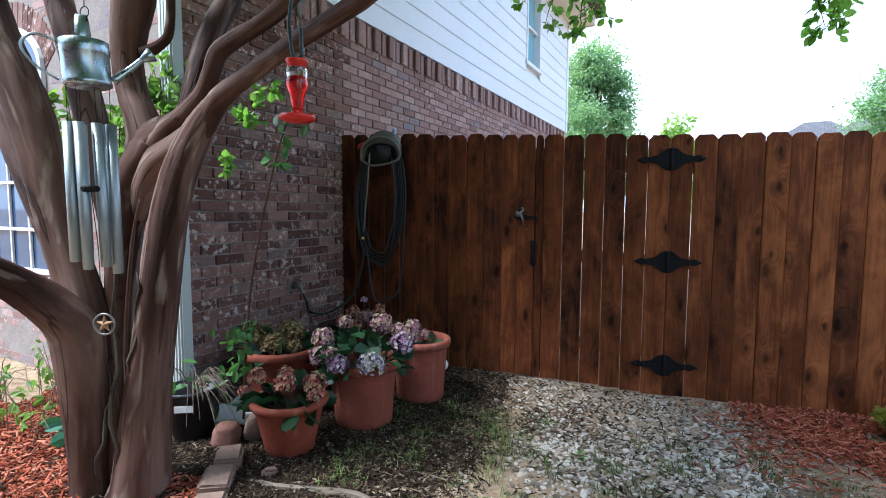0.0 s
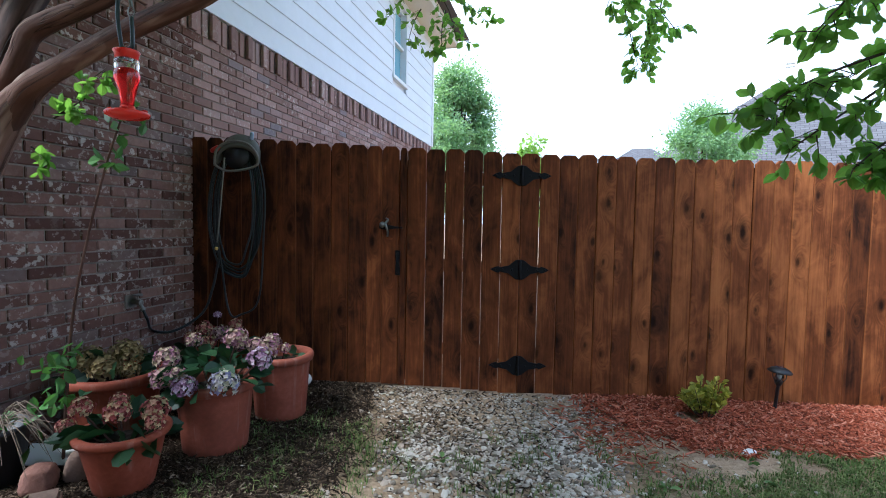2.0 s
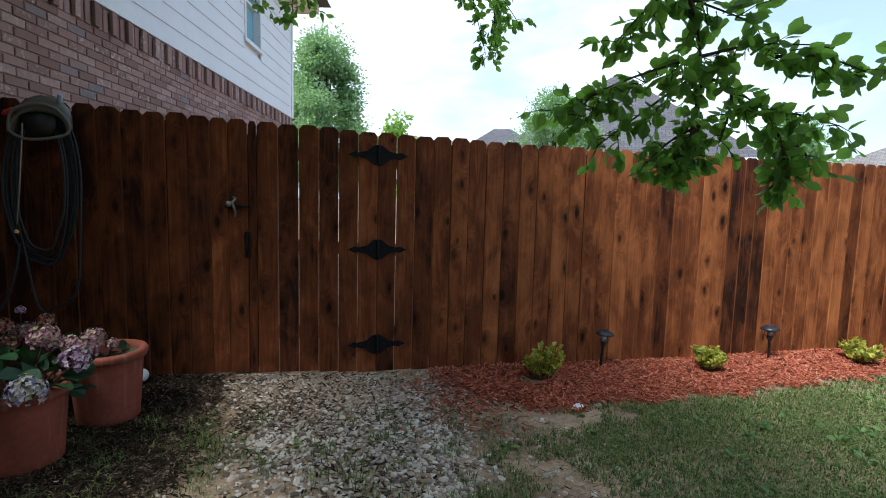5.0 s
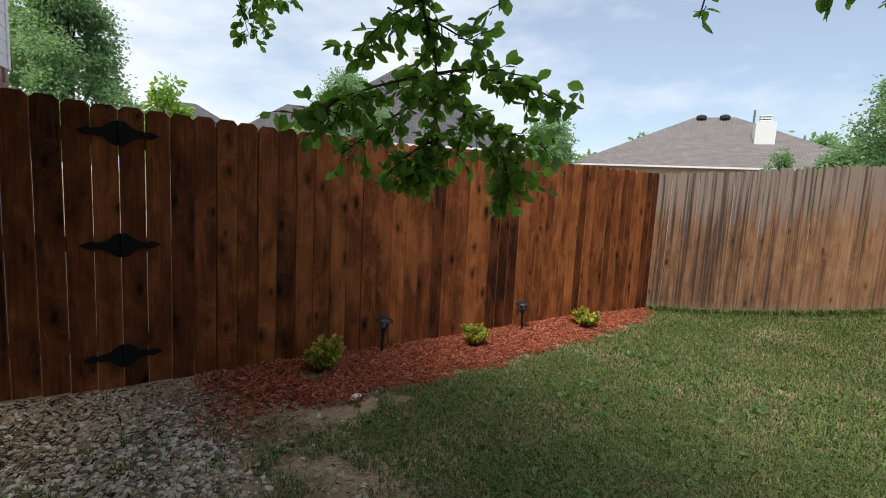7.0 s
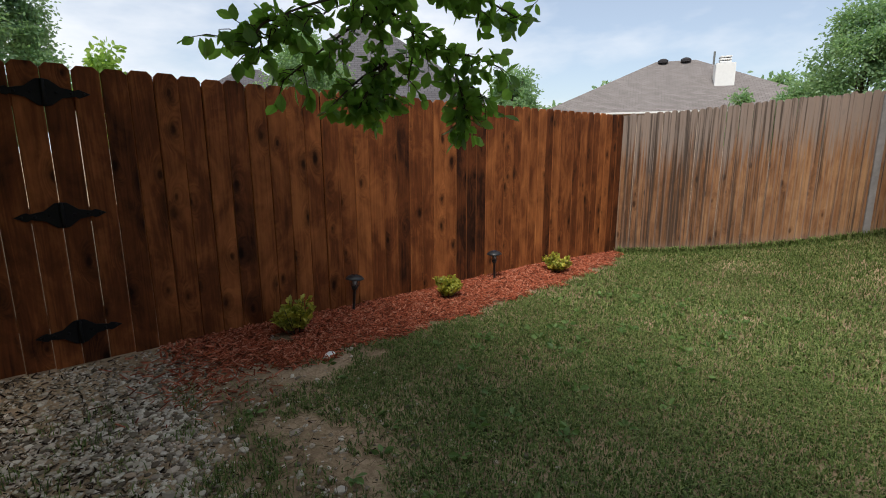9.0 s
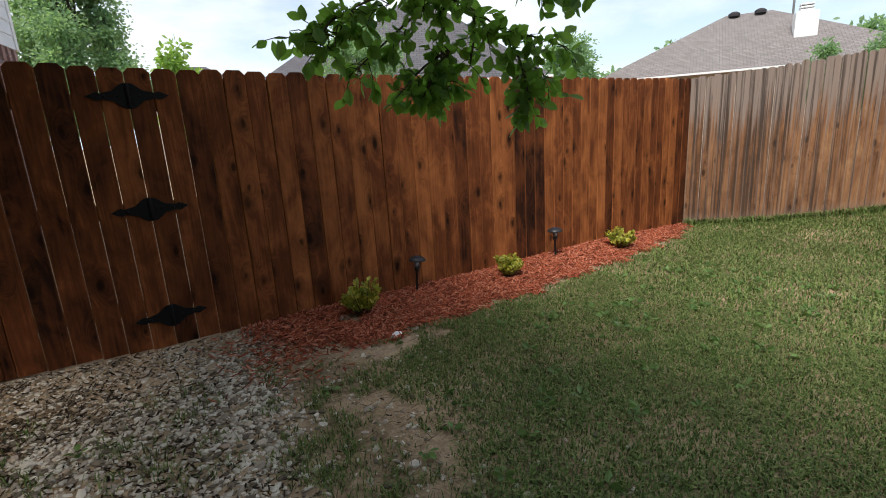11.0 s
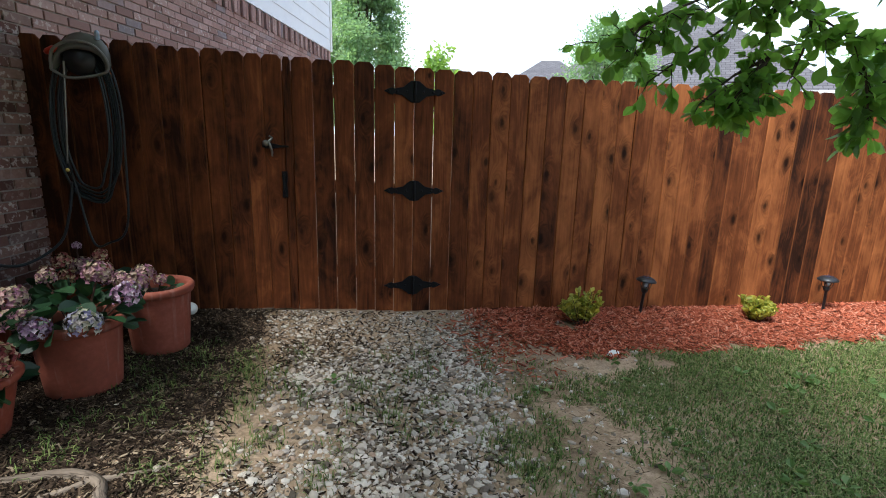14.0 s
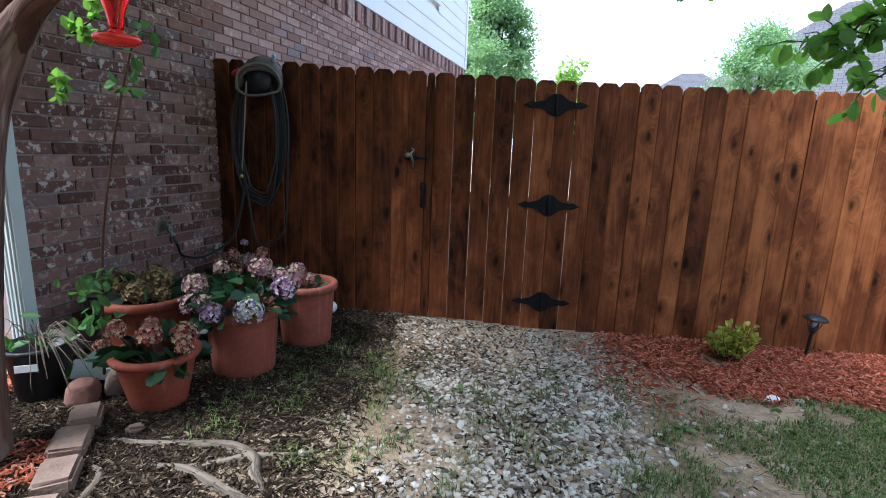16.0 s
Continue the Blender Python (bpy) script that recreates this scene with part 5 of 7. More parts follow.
hydrangea(*POT_M, zr(POT_M, 0.385), "hydrangea with mauve, purple and cream flower heads", [(-0.25, -0.02, 0.17, 0.066, M_MAUVE), (-0.20, -0.14, 0.10, 0.066, M_MAUVE), (-0.05, -0.23, 0.085, 0.058, M_PURPLE), (0.14, -0.20, 0.10, 0.07, M_BLUISH),
    (0.235, 0.02, 0.17, 0.066, M_PURPLE), (0.25, 0.09, 0.20, 0.06, M_MAUVE), (0.07, 0.10, 0.26, 0.062, M_MAUVE), (-0.18, 0.12, 0.235, 0.045, M_MAUVE), (0.18, 0.12, 0.21, 0.05, M_MAUVE), (-0.10, -0.2, 0.14, 0.04, M_MAUVE)], 80, 0.24, 0.22, 51, 0.12)
hydrangea(*POT_R, zr(POT_R, 0.41), "sparse hydrangea with one mauve flower head", [(-0.06, 0.0, 0.13, 0.06, M_MAUVE), (0.02, 0.02, 0.085, 0.035, M_MAUVE), (-0.13, 0.05, 0.07, 0.045, M_MAUVE)], 18, 0.13, 0.08, 52, 0.08)
hydrangea(*POT_F, zr(POT_F, 0.285), "hydrangea with faded red flower heads", [(-0.17, -0.03, 0.16, 0.05, M_RED), (-0.22, -0.06, 0.09, 0.04, M_RED), (0.0, -0.04, 0.15, 0.056, M_RED), (0.15, 0.0, 0.15, 0.058, M_RED), (-0.05, 0.05, 0.17, 0.04, M_RED), (0.18, -0.05, 0.11, 0.042, M_RED)], 34, 0.18, 0.12, 53, 0.14)
hydrangea(*POT_L, zr(POT_L, 0.40), "hydrangea with dried straw coloured flower heads", [(-0.09, -0.06, 0.13, 0.075, M_DRY), (0.02, -0.10, 0.10, 0.075, M_DRY), (0.09, 0.0, 0.16, 0.07, M_DRY), (0.0, 0.06, 0.15, 0.07, M_DRY), (0.14, -0.08, 0.09, 0.05, M_DRY)], 34, 0.24, 0.16, 54, 0.12)
hydrangea(*POT_B, zr(POT_B, 0.38), "tall hydrangea with fading mauve flower heads", [(-0.08, 0.0, 0.19, 0.055, M_RED), (0.05, -0.05, 0.17, 0.06, M_MAUVE), (0.14, -0.02, 0.14, 0.06, M_RED), (-0.02, 0.05, 0.28, 0.024, M_PURPLE), (0.10, 0.06, 0.21, 0.045, M_RED), (-0.15, -0.05, 0.14, 0.045, M_RED), (0.2, -0.06, 0.10, 0.055, M_MAUVE), (0.0, -0.12, 0.13, 0.05, M_RED)], 50, 0.24, 0.18, 55, 0.11)

# black nursery pot and dry spiky plant
M_PLASTIC = plain_material("black nursery plastic", (0.014, 0.014, 0.016), 0.5, vary=0.3)
NP = (-2.60, 2.43)
nursery = thing("nursery_pot", pose(*NP, gz(*NP)), "black plastic nursery pot with a pale sticker", "plant pot")
bm = bmesh.new()
lathe(bm, [(0.10, 0), (0.135, 0.26), (0.145, 0.262), (0.145, 0.285), (0.132, 0.285), (0.125, 0.22)], 28)
part("body", bm, M_PLASTIC, nursery, smooth=True)
bm = bmesh.new()
add_box(bm, (-0.05, -0.139, 0.19), (0.04, -0.135, 0.225), pose(0, 0, 0, 0, 0, 25))
part("sticker", bm, M_WHITE, nursery, "pale paper sticker")
spiky = thing("dry_grass_plant", pose(NP[0], NP[1], gz(*NP) + 0.22), "dry straw coloured spiky grass in a black pot", "plant")
r = random.Random(8)
M_STRAW = plain_material("dry straw", (0.15, 0.11, 0.078), 0.8, vary=0.4, scale=12)
bm = bmesh.new()
for k in range(30):
    a = r.uniform(-0.9, 0.9) if k < 24 else r.uniform(0, 6.28)
    ln = r.uniform(0.2, 0.42)
    d = Vector((math.cos(a), math.sin(a) * 0.7 - 0.15, 0))
    q = [Vector((0, 0, 0)), d * ln * 0.45 + Vector((0, 0, r.uniform(0.10, 0.20))), d * ln + Vector((0, 0, r.uniform(-0.08, 0.12)))]
    p, rr = smooth_path(q, [0.0028, 0.0022, 0.001], 4)
    tube(bm, p, rr, 4)
tagged(part("dry_foliage", bm, M_STRAW, spiky), kind="stuff")

# ---- edging blocks, stones, roots ----
def stone_material(name, c):
    n = Nodes(name, 0.9, spec=0.2)
    co = n.coords((1, 1, 1), 23.0)
    a, b = n.noise(co, 9.0, 5.0), n.noise(co, 70.0, 4.0)
    n.color(n.ramp(n.math("ADD", n.math("MULTIPLY", a, 0.6), n.math("MULTIPLY", b, 0.4)), (0.3, tuple(v * 0.6 for v in c)), (0.7, tuple(min(1, v * 1.25) for v in c))))
    return n.bump(n.math("ADD", a, b), 0.5, 0.008).m


M_BLOCK = stone_material("tan concrete", (0.23, 0.155, 0.12))
M_RUST = stone_material("rusty pink stone", (0.21, 0.105, 0.08))


def block(x, y, z, sx, sy, sz, rot, material, label, bevel=0.012):
    bm = bmesh.new()
    vs = add_box(bm, (-sx / 2, -sy / 2, 0), (sx / 2, sy / 2, sz), bevel=bevel)
    rr = random.Random(int(x * 1000))
    for v in bm.verts:
        v.co += Vector((rr.uniform(-1, 1), rr.uniform(-1, 1), rr.uniform(-1, 1))) * 0.003
    ob = new("edging_block", to_mesh("edging_block", bm, material))
    ob.matrix_basis = pose(x, y, z, *rot)
    return tagged(ob, label, "edging block", "edging blocks")


block(-2.20, 2.22, gz(-2.2, 2.3), 0.16, 0.125, 0.07, (0, 0, 122), M_BLOCK, "tan concrete edging block along the mulch")
block(-2.115, 2.035, gz(-2.2, 2.1), 0.19, 0.13, 0.07, (4, 0, 118), M_BLOCK, "tan concrete edging block along the mulch")
block(-1.995, 1.84, gz(-2.2, 2.1), 0.19, 0.13, 0.07, (0, 3, 120), M_BLOCK, "tan concrete edging block along the mulch")
block(-1.90, 1.63, gz(-2.2, 2.1), 0.19, 0.13, 0.07, (0, 3, 116), M_BLOCK, "tan concrete edging block along the mulch")
block(-1.95, 2.19, gz(-1.9, 2.2), 0.07, 0.05, 0.045, (5, 3, 40), M_BLOCK, "small broken piece of tan concrete block")


def rock(x, y, size, rot, material, label, seed):
    bm = bmesh.new()
    bmesh.ops.create_icosphere(bm, subdivisions=3, radius=1.0)
    for v in bm.verts:
        q = v.co.copy()
        v.co = Vector([math.copysign(abs(c) ** 0.6, c) for c in q]) * (0.92 + 0.16 * noise.noise(q * 1.4 + Vector((seed, 0, 0))))
        v.co = Vector((v.co.x * size[0], v.co.y * size[1], v.co.z * size[2]))
    ob = new("rock", to_mesh("rock", bm, material, True))
    ob.matrix_basis = pose(x, y, gz(x, y) + size[2] * 0.8, *rot)
    tagged(ob, label, "rock", "rocks by the pots")


rock(-2.36, 2.40, (0.095, 0.07, 0.07), (8, 10, 120), M_RUST, "rounded rusty pink stone by the pots", 1)
rock(-2.24, 2.47, (0.055, 0.045, 0.095), (18, 12, 20), M_BLOCK, "grey brown stone leaning beside the pots", 2)
white_plate = new("white_plate", (lambda b: (add_box(b, (-0.11, -0.05, 0), (0.11, 0.05, 0.015), bevel=0.005), to_mesh("white_plate", b, M_WHITE))[1])(bmesh.new()))
white_plate.matrix_basis = pose(-2.42, 2.56, gz(-2.4, 2.5) + 0.09, 52, 10, 25)
tagged(white_plate, "white plastic splash plate lying by the downspout", "plate")
# pale object at the base of the fence behind the pot
bm = bmesh.new()
lathe(bm, [(0.02, 0), (0.055, 0.005), (0.065, 0.04), (0.06, 0.085), (0.03, 0.11), (0.012, 0.115)], 18)
knob = part("white_drain_cap", bm, M_WHITE, smooth=True, m=pose(-1.59, 3.86, gz(-1.6, 3.86) + 0.06, 70, 0, 20) @ Matrix.Diagonal((0.7, 0.7, 0.7, 1)))
tagged(knob, "white plastic drain pipe cap beside a pot", "pipe cap")

M_ROOT = bark_material("grey root bark", (0.09, 0.07, 0.052), (0.165, 0.13, 0.10), (0.26, 0.21, 0.16))


def root(pts, radii, seed):
    o = Vector((*pts[0], gz(*pts[0])))
    bm = bmesh.new()
    p, rr = smooth_path([Vector((a, b, gz(a, b) + 0.25 * c)) - o for (a, b), c in zip(pts, radii)], radii, 7)
    tube(bm, p, rr, 10, 0.12, seed=seed)
    ob = new("tree_root", to_mesh("tree_root", bm, M_ROOT, True))
    ob.matrix_basis = Matrix.Translation(o)
    tagged(ob, "grey tan tree root lying on the soil", "root", "surface roots")


root([(-2.02, 2.13), (-1.85, 2.11), (-1.66, 2.14), (-1.50, 2.17), (-1.38, 2.12), (-1.33, 2.03), (-1.25, 1.93)], [0.014, 0.02, 0.024, 0.026, 0.026, 0.024, 0.012], 1)
root([(-1.80, 1.96), (-1.62, 1.99), (-1.50, 1.96), (-1.36, 1.90), (-1.22, 1.86), (-1.05, 1.85)], [0.012, 0.02, 0.022, 0.022, 0.018, 0.008], 2)
root([(-1.62, 2.0), (-1.50, 2.06), (-1.40, 2.13), (-1.2, 2.2), (-1.06, 2.32)], [0.012, 0.016, 0.018, 0.012, 0.006], 3)
root([(-1.48, 2.42), (-1.30, 2.46), (-1.12, 2.44), (-1.0, 2.38)], [0.008, 0.013, 0.012, 0.005], 4)
root([(-1.95, 1.95), (-1.88, 1.9), (-1.85, 1.8), (-1.86, 1.65)], [0.012, 0.02, 0.02, 0.012], 5)

# ---- gate hardware ----
def iron_plate(outline, thick=0.006):
    bm = bmesh.new()
    a = [bm.verts.new((x, 0, z)) for x, z in outline]
    b = [bm.verts.new((x * 0.985, -thick, z * 0.97)) for x, z in outline]
    bm.faces.new(a)
    bm.faces.new(b[::-1])
    k = len(outline)
    for i in range(k):
        bm.faces.new((a[i], b[i], b[(i + 1) % k], a[(i + 1) % k]))
    bmesh.ops.recalc_face_normals(bm, faces=bm.faces)
    return bm


HALF = [(0.0, 0.078), (0.03, 0.074), (0.058, 0.052), (0.085, 0.030), (0.12, 0.024), (0.15, 0.017), (0.165, 0.026), (0.185, 0.020), (0.225, 0.0)]
for hz in (1.82, 1.11, 0.372):
    hinge = part("hinge", iron_plate([(x, z) for x, z in HALF] + [(x, -z) for x, z in HALF[-2::-1]]), M_BLACK, gate, "black iron ornamental strap hinge", m=pose(0.004, FENCE_Y - 0.006, hz))
    part("hinge_leaf", iron_plate([(-x, z) for x, z in HALF] + [(-x, -z) for x, z in HALF[-2::-1]]), M_BLACK, hinge)
    bm = bmesh.new()
    lathe(bm, [(0.008, -0.075), (0.011, -0.07), (0.011, 0.07), (0.008, 0.075)], 12, pose(0, -0.01, 0))
    part("pin", bm, M_BLACK, hinge, smooth=True)
    for sx in (-1, 1):
        for q in (0.06, 0.13, 0.19):
            bm = bmesh.new()
            lathe(bm, [(0.009, 0), (0.008, 0.003), (0.004, 0.005)], 10, pose(sx * q, -0.006, 0, 90))
            part("screw", bm, M_BLACK, hinge, smooth=True)
latch = part("latch", iron_plate([(-0.065, 0.012), (-0.02, 0.016), (0.0, 0.02), (0.06, 0.008), (0.115, 0.005), (0.115, -0.008), (0.05, -0.01), (0.0, -0.02), (-0.03, -0.018), (-0.065, -0.01)], 0.012), M_BLACK, gate, "black iron thumb latch", m=pose(-1.005, FENCE_Y - 0.004, 1.415))
bm = bmesh.new()
p, rr = smooth_path([(0, -0.005, -0.07), (0.004, -0.022, -0.035), (-0.004, -0.035, 0.0), (-0.012, -0.03, 0.03), (0.006, -0.02, 0.055), (-0.012, -0.018, 0.07)], [0.006, 0.008, 0.009, 0.009, 0.008, 0.005], 5)
tube(bm, p, rr, 10)
lathe(bm, [(0.004, 0), (0.02, 0.006), (0.023, 0.02), (0.012, 0.03)], 12, pose(-0.035, -0.012, 0.02, 90))
part("latch_lever", bm, M_BRASS, latch, "worn bright metal lever", smooth=True)
pull = part("pull_handle", iron_plate([(-0.018, 0.095), (0.018, 0.095), (0.02, 0.06), (0.014, 0.0), (0.02, -0.06), (0.018, -0.095), (-0.018, -0.095), (-0.02, -0.06), (-0.014, 0.0), (-0.02, 0.06)], 0.005), M_BLACK, gate, "black iron pull handle", m=pose(-0.925, FENCE_Y - 0.004, 1.145))
bm = bmesh.new()
p, rr = smooth_path([(0, -0.004, 0.075), (0, -0.035, 0.06), (0, -0.042, 0.0), (0, -0.035, -0.06), (0, -0.004, -0.075)], [0.007, 0.008, 0.01, 0.008, 0.007], 5)
tube(bm, p, rr, 10)
part("grip", bm, M_BLACK, pull, smooth=True)

# ---- hose hanger and hose ----
M_SHELL = plain_material("grey green plastic", (0.085, 0.082, 0.066), 0.5, vary=0.25)
M_HOSE = plain_material("dark blue green rubber hose", (0.016, 0.023, 0.027), 0.45, vary=0.25, scale=30)
M_REDP = plain_material("red plastic", (0.45, 0.03, 0.015), 0.35, vary=0.15)
HX, HZ = -2.19, 1.98
hanger = thing("hose_hanger", pose(HX, FENCE_Y - 0.01, HZ), "grey plastic hose hanger hooked on the fence", "hose hanger")
bm = bmesh.new()
for k in range(13):
    a = math.pi * k / 12
    arch = [bm.verts.new((0.10 + (0.155 + 0.012 * math.sin(2 * a)) * math.cos(a) * w_, y_, -0.09 + 0.195 * math.sin(a) ** 0.75 * h_ - (0.05 if y_ < -0.1 else 0))) for y_, w_, h_ in ((-0.004, 0.62, 0.8), (-0.05, 0.84, 0.97), (-0.10, 1.0, 0.98), (-0.17, 1.04, 0.80), (-0.165, 0.94, 0.68), (-0.09, 0.86, 0.82), (-0.02, 0.6, 0.66))]
    if k:
        for q in range(6):
            bm.faces.new((last[q], last[q + 1], arch[q + 1], arch[q]))
    last = arch
bmesh.ops.recalc_face_normals(bm, faces=bm.faces)
part("hood", bm, M_SHELL, hanger, "faded grey green plastic hood", smooth=True)
bm = bmesh.new()
p, rr = smooth_path([(-0.055, -0.168, -0.13), (-0.03, -0.178, -0.02), (0.07, -0.18, 0.035), (0.19, -0.178, 0.02), (0.26, -0.172, -0.06), (0.255, -0.168, -0.13), (0.16, -0.172, -0.165), (0.03, -0.172, -0.175), (-0.055, -0.168, -0.13)], [0.009] * 9, 5)
tube(bm, p, rr, 8)
# paler than the hood: the light on this lip is put into its colour
part("front_lip", bm, plain_material("plastic edge, pale for the light on it", (0.14, 0.133, 0.115), 0.5, vary=0.2), hanger, "plastic edge, pale for the light on it", smooth=True)
bm = bmesh.new()
lathe(bm, [(0.05, 0), (0.085, 0.01), (0.085, 0.02), (0.07, 0.03), (0.07, 0.13), (0.09, 0.14), (0.09, 0.15)], 20, pose(0.10, -0.004, -0.07, 90))
part("drum", bm, M_PLASTIC, hanger, smooth=True)
bm = bmesh.new()
lathe(bm, [(0.012, 0), (0.02, 0.02), (0.02, 0.07), (0.008, 0.09)], 12, pose(-0.10, -0.12, -0.03, 20, 70, 0))
part("nozzle", bm, M_REDP, hanger, "red plastic spray nozzle", smooth=True)
bm = bmesh.new()
lathe(bm, [(0.011, 0), (0.014, 0.01), (0.014, 0.05), (0.009, 0.06)], 12, pose(0.19, -0.10, 0.06, 30, 20, 0))
part("tip", bm, plain_material("pale blue plastic", (0.33, 0.42, 0.55), 0.4), hanger, "pale blue plastic tip", smooth=True)

hose = thing("garden_hose", pose(HX, FENCE_Y - 0.08, 0), "dark coiled rubber hose hanging on the fence", "garden hose")
hr = random.Random(3)
for k in range(7):
    bm = bmesh.new()
    wl_, wr = -0.075 - 0.010 * k + hr.uniform(-0.008, 0.008), 0.205 + 0.014 * (k % 4) + hr.uniform(-0.008, 0.008)
    zb = 1.03 + 0.022 * (k % 4) + hr.uniform(-0.01, 0.01)
    if k == 5:
        zb, wl_, wr = 0.75, -0.045, 0.285
    if k == 6:
        zb, wl_, wr = 1.13, -0.03, 0.20
    dy = -0.011 * k
    pinch = -0.055 if k < 5 else wl_ + 0.02
    q = [(wl_ + 0.07, dy, 1.93), (wl_, dy, 1.7), (wl_ - 0.015, dy, 1.4), (pinch, dy, max(zb + 0.09, 1.1)), (0.03, dy, zb + 0.012), (0.12, dy, zb), (wr - 0.035, dy, zb + 0.12), (wr + 0.005, dy, 1.4), (wr + 0.01, dy, 1.65), (wr - 0.02, dy, 1.85), (wr - 0.08, dy, 1.95), (0.08, dy, 2.0), (wl_ + 0.07, dy, 1.93)]
    p, rr = smooth_path(q, [0.0072] * len(q), 7)
    tube(bm, p, rr, 8)
    part("coil", bm, M_HOSE, hose, smooth=True)
bm = bmesh.new()
TAP = WALL_M @ Vector((0.10, -0.574, 0.86))
o = Vector((HX, FENCE_Y - 0.08, 0))
q = [Vector((-0.05, -0.05, 1.16)), Vector((-0.09, -0.06, 0.95)), Vector((-0.16, -0.08, 0.76)), Vector((-0.30, -0.2, 0.65)), Vector((-0.38, -0.33, 0.68)), TAP - o + Vector((0.03, -0.0, -0.07)), TAP - o]
p, rr = smooth_path(q, [0.009] * len(q), 7)
tube(bm, p, rr, 8)
part("supply_end", bm, M_HOSE, hose, smooth=True)
bm = bmesh.new()
p, rr = smooth_path([(0.02, -0.10, 1.9), (0.012, -0.10, 1.8), (-0.015, -0.10, 1.5), (-0.038, -0.10, 1.28)], [0.006, 0.006, 0.006, 0.005], 6)
tube(bm, p, rr, 8)
part("metal_wand", bm, M_BRASS, hose, "dull metal spray wand", smooth=True)
bm = bmesh.new()
bmesh.ops.create_uvsphere(bm, u_segments=10, v_segments=8, radius=0.013)
part("yellow_tip", bm, plain_material("yellow plastic", (0.6, 0.42, 0.12), 0.4), hose, "small yellow plastic tip", smooth=True, m=pose(-0.04, -0.105, 1.24))

# ---- wind chime, star, feeder ----
M_ZINC = Nodes("galvanised steel", 0.28, 0.9)
f = M_ZINC.noise(M_ZINC.coords(), 30.0, 4.0)
M_ZINC.color(M_ZINC.ramp(f, (0.3, (0.34, 0.40, 0.42)), (0.7, (0.42, 0.49, 0.52)))).rough(M_ZINC.math("ADD", M_ZINC.math("MULTIPLY", f, 0.25), 0.16))
M_ZINC = M_ZINC.m
M_ALU = plain_material("dull aluminium", (0.36, 0.40, 0.42), 0.48, 0.8, vary=0.15, scale=25)
chime = thing("wind_chime", pose(-1.787, 1.262, 1.763), "galvanised watering can wind chime with aluminium tubes", "wind chime")
bm = bmesh.new()
lathe(bm, [(0.052, 0), (0.056, 0.003), (0.056, 0.012), (0.054, 0.015), (0.055, 0.078), (0.057, 0.082), (0.055, 0.087), (0.057, 0.092), (0.055, 0.096), (0.056, 0.108), (0.052, 0.110), (0.048, 0.10), (0.046, 0.02)], 36, Matrix.Diagonal((0.95, 0.92, 1.02, 1)))
can = part("watering_can", bm, M_ZINC, chime, "small galvanised watering can", smooth=True, m=pose(0, 0, 0.006, 0, -2, 50))
bm = bmesh.new()
p, rr = smooth_path([(0.055, 0, 0.02), (0.09, 0, 0.05), (0.125, 0, 0.085)], [0.011, 0.009, 0.007], 4)
tube(bm, p, rr, 12)
lathe(bm, [(0.007, 0), (0.019, 0.03), (0.017, 0.032)], 14, pose(0.122, 0, 0.082, 0, 55, 0))
part("spout", bm, M_ZINC, can, smooth=True)
bm = bmesh.new()
p, rr = smooth_path([(-0.058, 0, 0.012), (-0.10, 0, 0.04), (-0.125, 0, 0.085), (-0.10, 0, 0.115), (-0.056, 0, 0.105)], [0.0035] * 5, 6)
tube(bm, p, rr, 8)
part("side_handle", bm, M_ZINC, can, smooth=True)
bm = bmesh.new()
arc = [(0.0 + 0.006 * math.cos(math.pi * k / 12), 0.044 * math.cos(math.pi * k / 12), 0.10 + 0.075 * math.sin(math.pi * k / 12)) for k in range(13)]
for (x0, y0, z0), (x1, y1, z1) in zip(arc, arc[1:]):
    v = [bm.verts.new(c) for c in ((x0 - 0.011, y0, z0), (x0 + 0.011, y0, z0), (x1 + 0.011, y1, z1), (x1 - 0.011, y1, z1))]
    bm.faces.new(v)
bmesh.ops.remove_doubles(bm, verts=bm.verts, dist=1e-5)
bmesh.ops.solidify(bm, geom=bm.faces[:], thickness=0.0015)
part("top_handle", bm, M_ZINC, can, smooth=True)
bm = bmesh.new()
ring = [(0.014 * math.cos(a), 0, 0.19 + 0.014 * math.sin(a)) for a in [2 * math.pi * k / 16 for k in range(17)]]
tube(bm, ring, [0.0012] * 17, 6, caps=False)
tube(bm, [(0, 0, 0.204), (0.003, 0, 0.3), (0.0, 0.05, 0.55), (0.02, 0.2, 0.85)], [0.0012] * 4, 5)
part("hanging_wire", bm, M_BLACK, chime)
for k, (dx, dy, ln) in enumerate(((-0.030, -0.034, 0.355), (-0.008, -0.024, 0.375), (0.034, 0.030, 0.39), (0.018, 0.004, 0.37), (-0.04, 0.008, 0.33), (0.0, 0.036, 0.35))):
    bm = bmesh.new()
    lathe(bm, [(0.010, -ln), (0.0128, -ln + 0.001), (0.0128, 0), (0.010, -0.0005)], 16)
    tb = part("tube", bm, M_ALU, chime, smooth=True, m=pose(dx, dy, -0.085, 0.8, 0.6 * (-1) ** k, 0))
    bm = bmesh.new()
    tube(bm, [(0, 0, 0.0), (0, 0, 0.09)], [0.0009, 0.0009], 4)
    part("cord", bm, M_BLACK, tb)
bm = bmesh.new()
lathe(bm, [(0.02, 0), (0.024, 0.004), (0.024, 0.012), (0.02, 0.016)], 14, pose(0.005, -0.01, -0.26))
part("striker", bm, M_BLACK, chime)
bm = bmesh.new()
tube(bm, [(0.005, -0.01, -0.26), (0.02, -0.01, -0.4), (0.035, -0.02, -0.575)], [0.001] * 3, 4)
part("cord", bm, M_BLACK, chime)
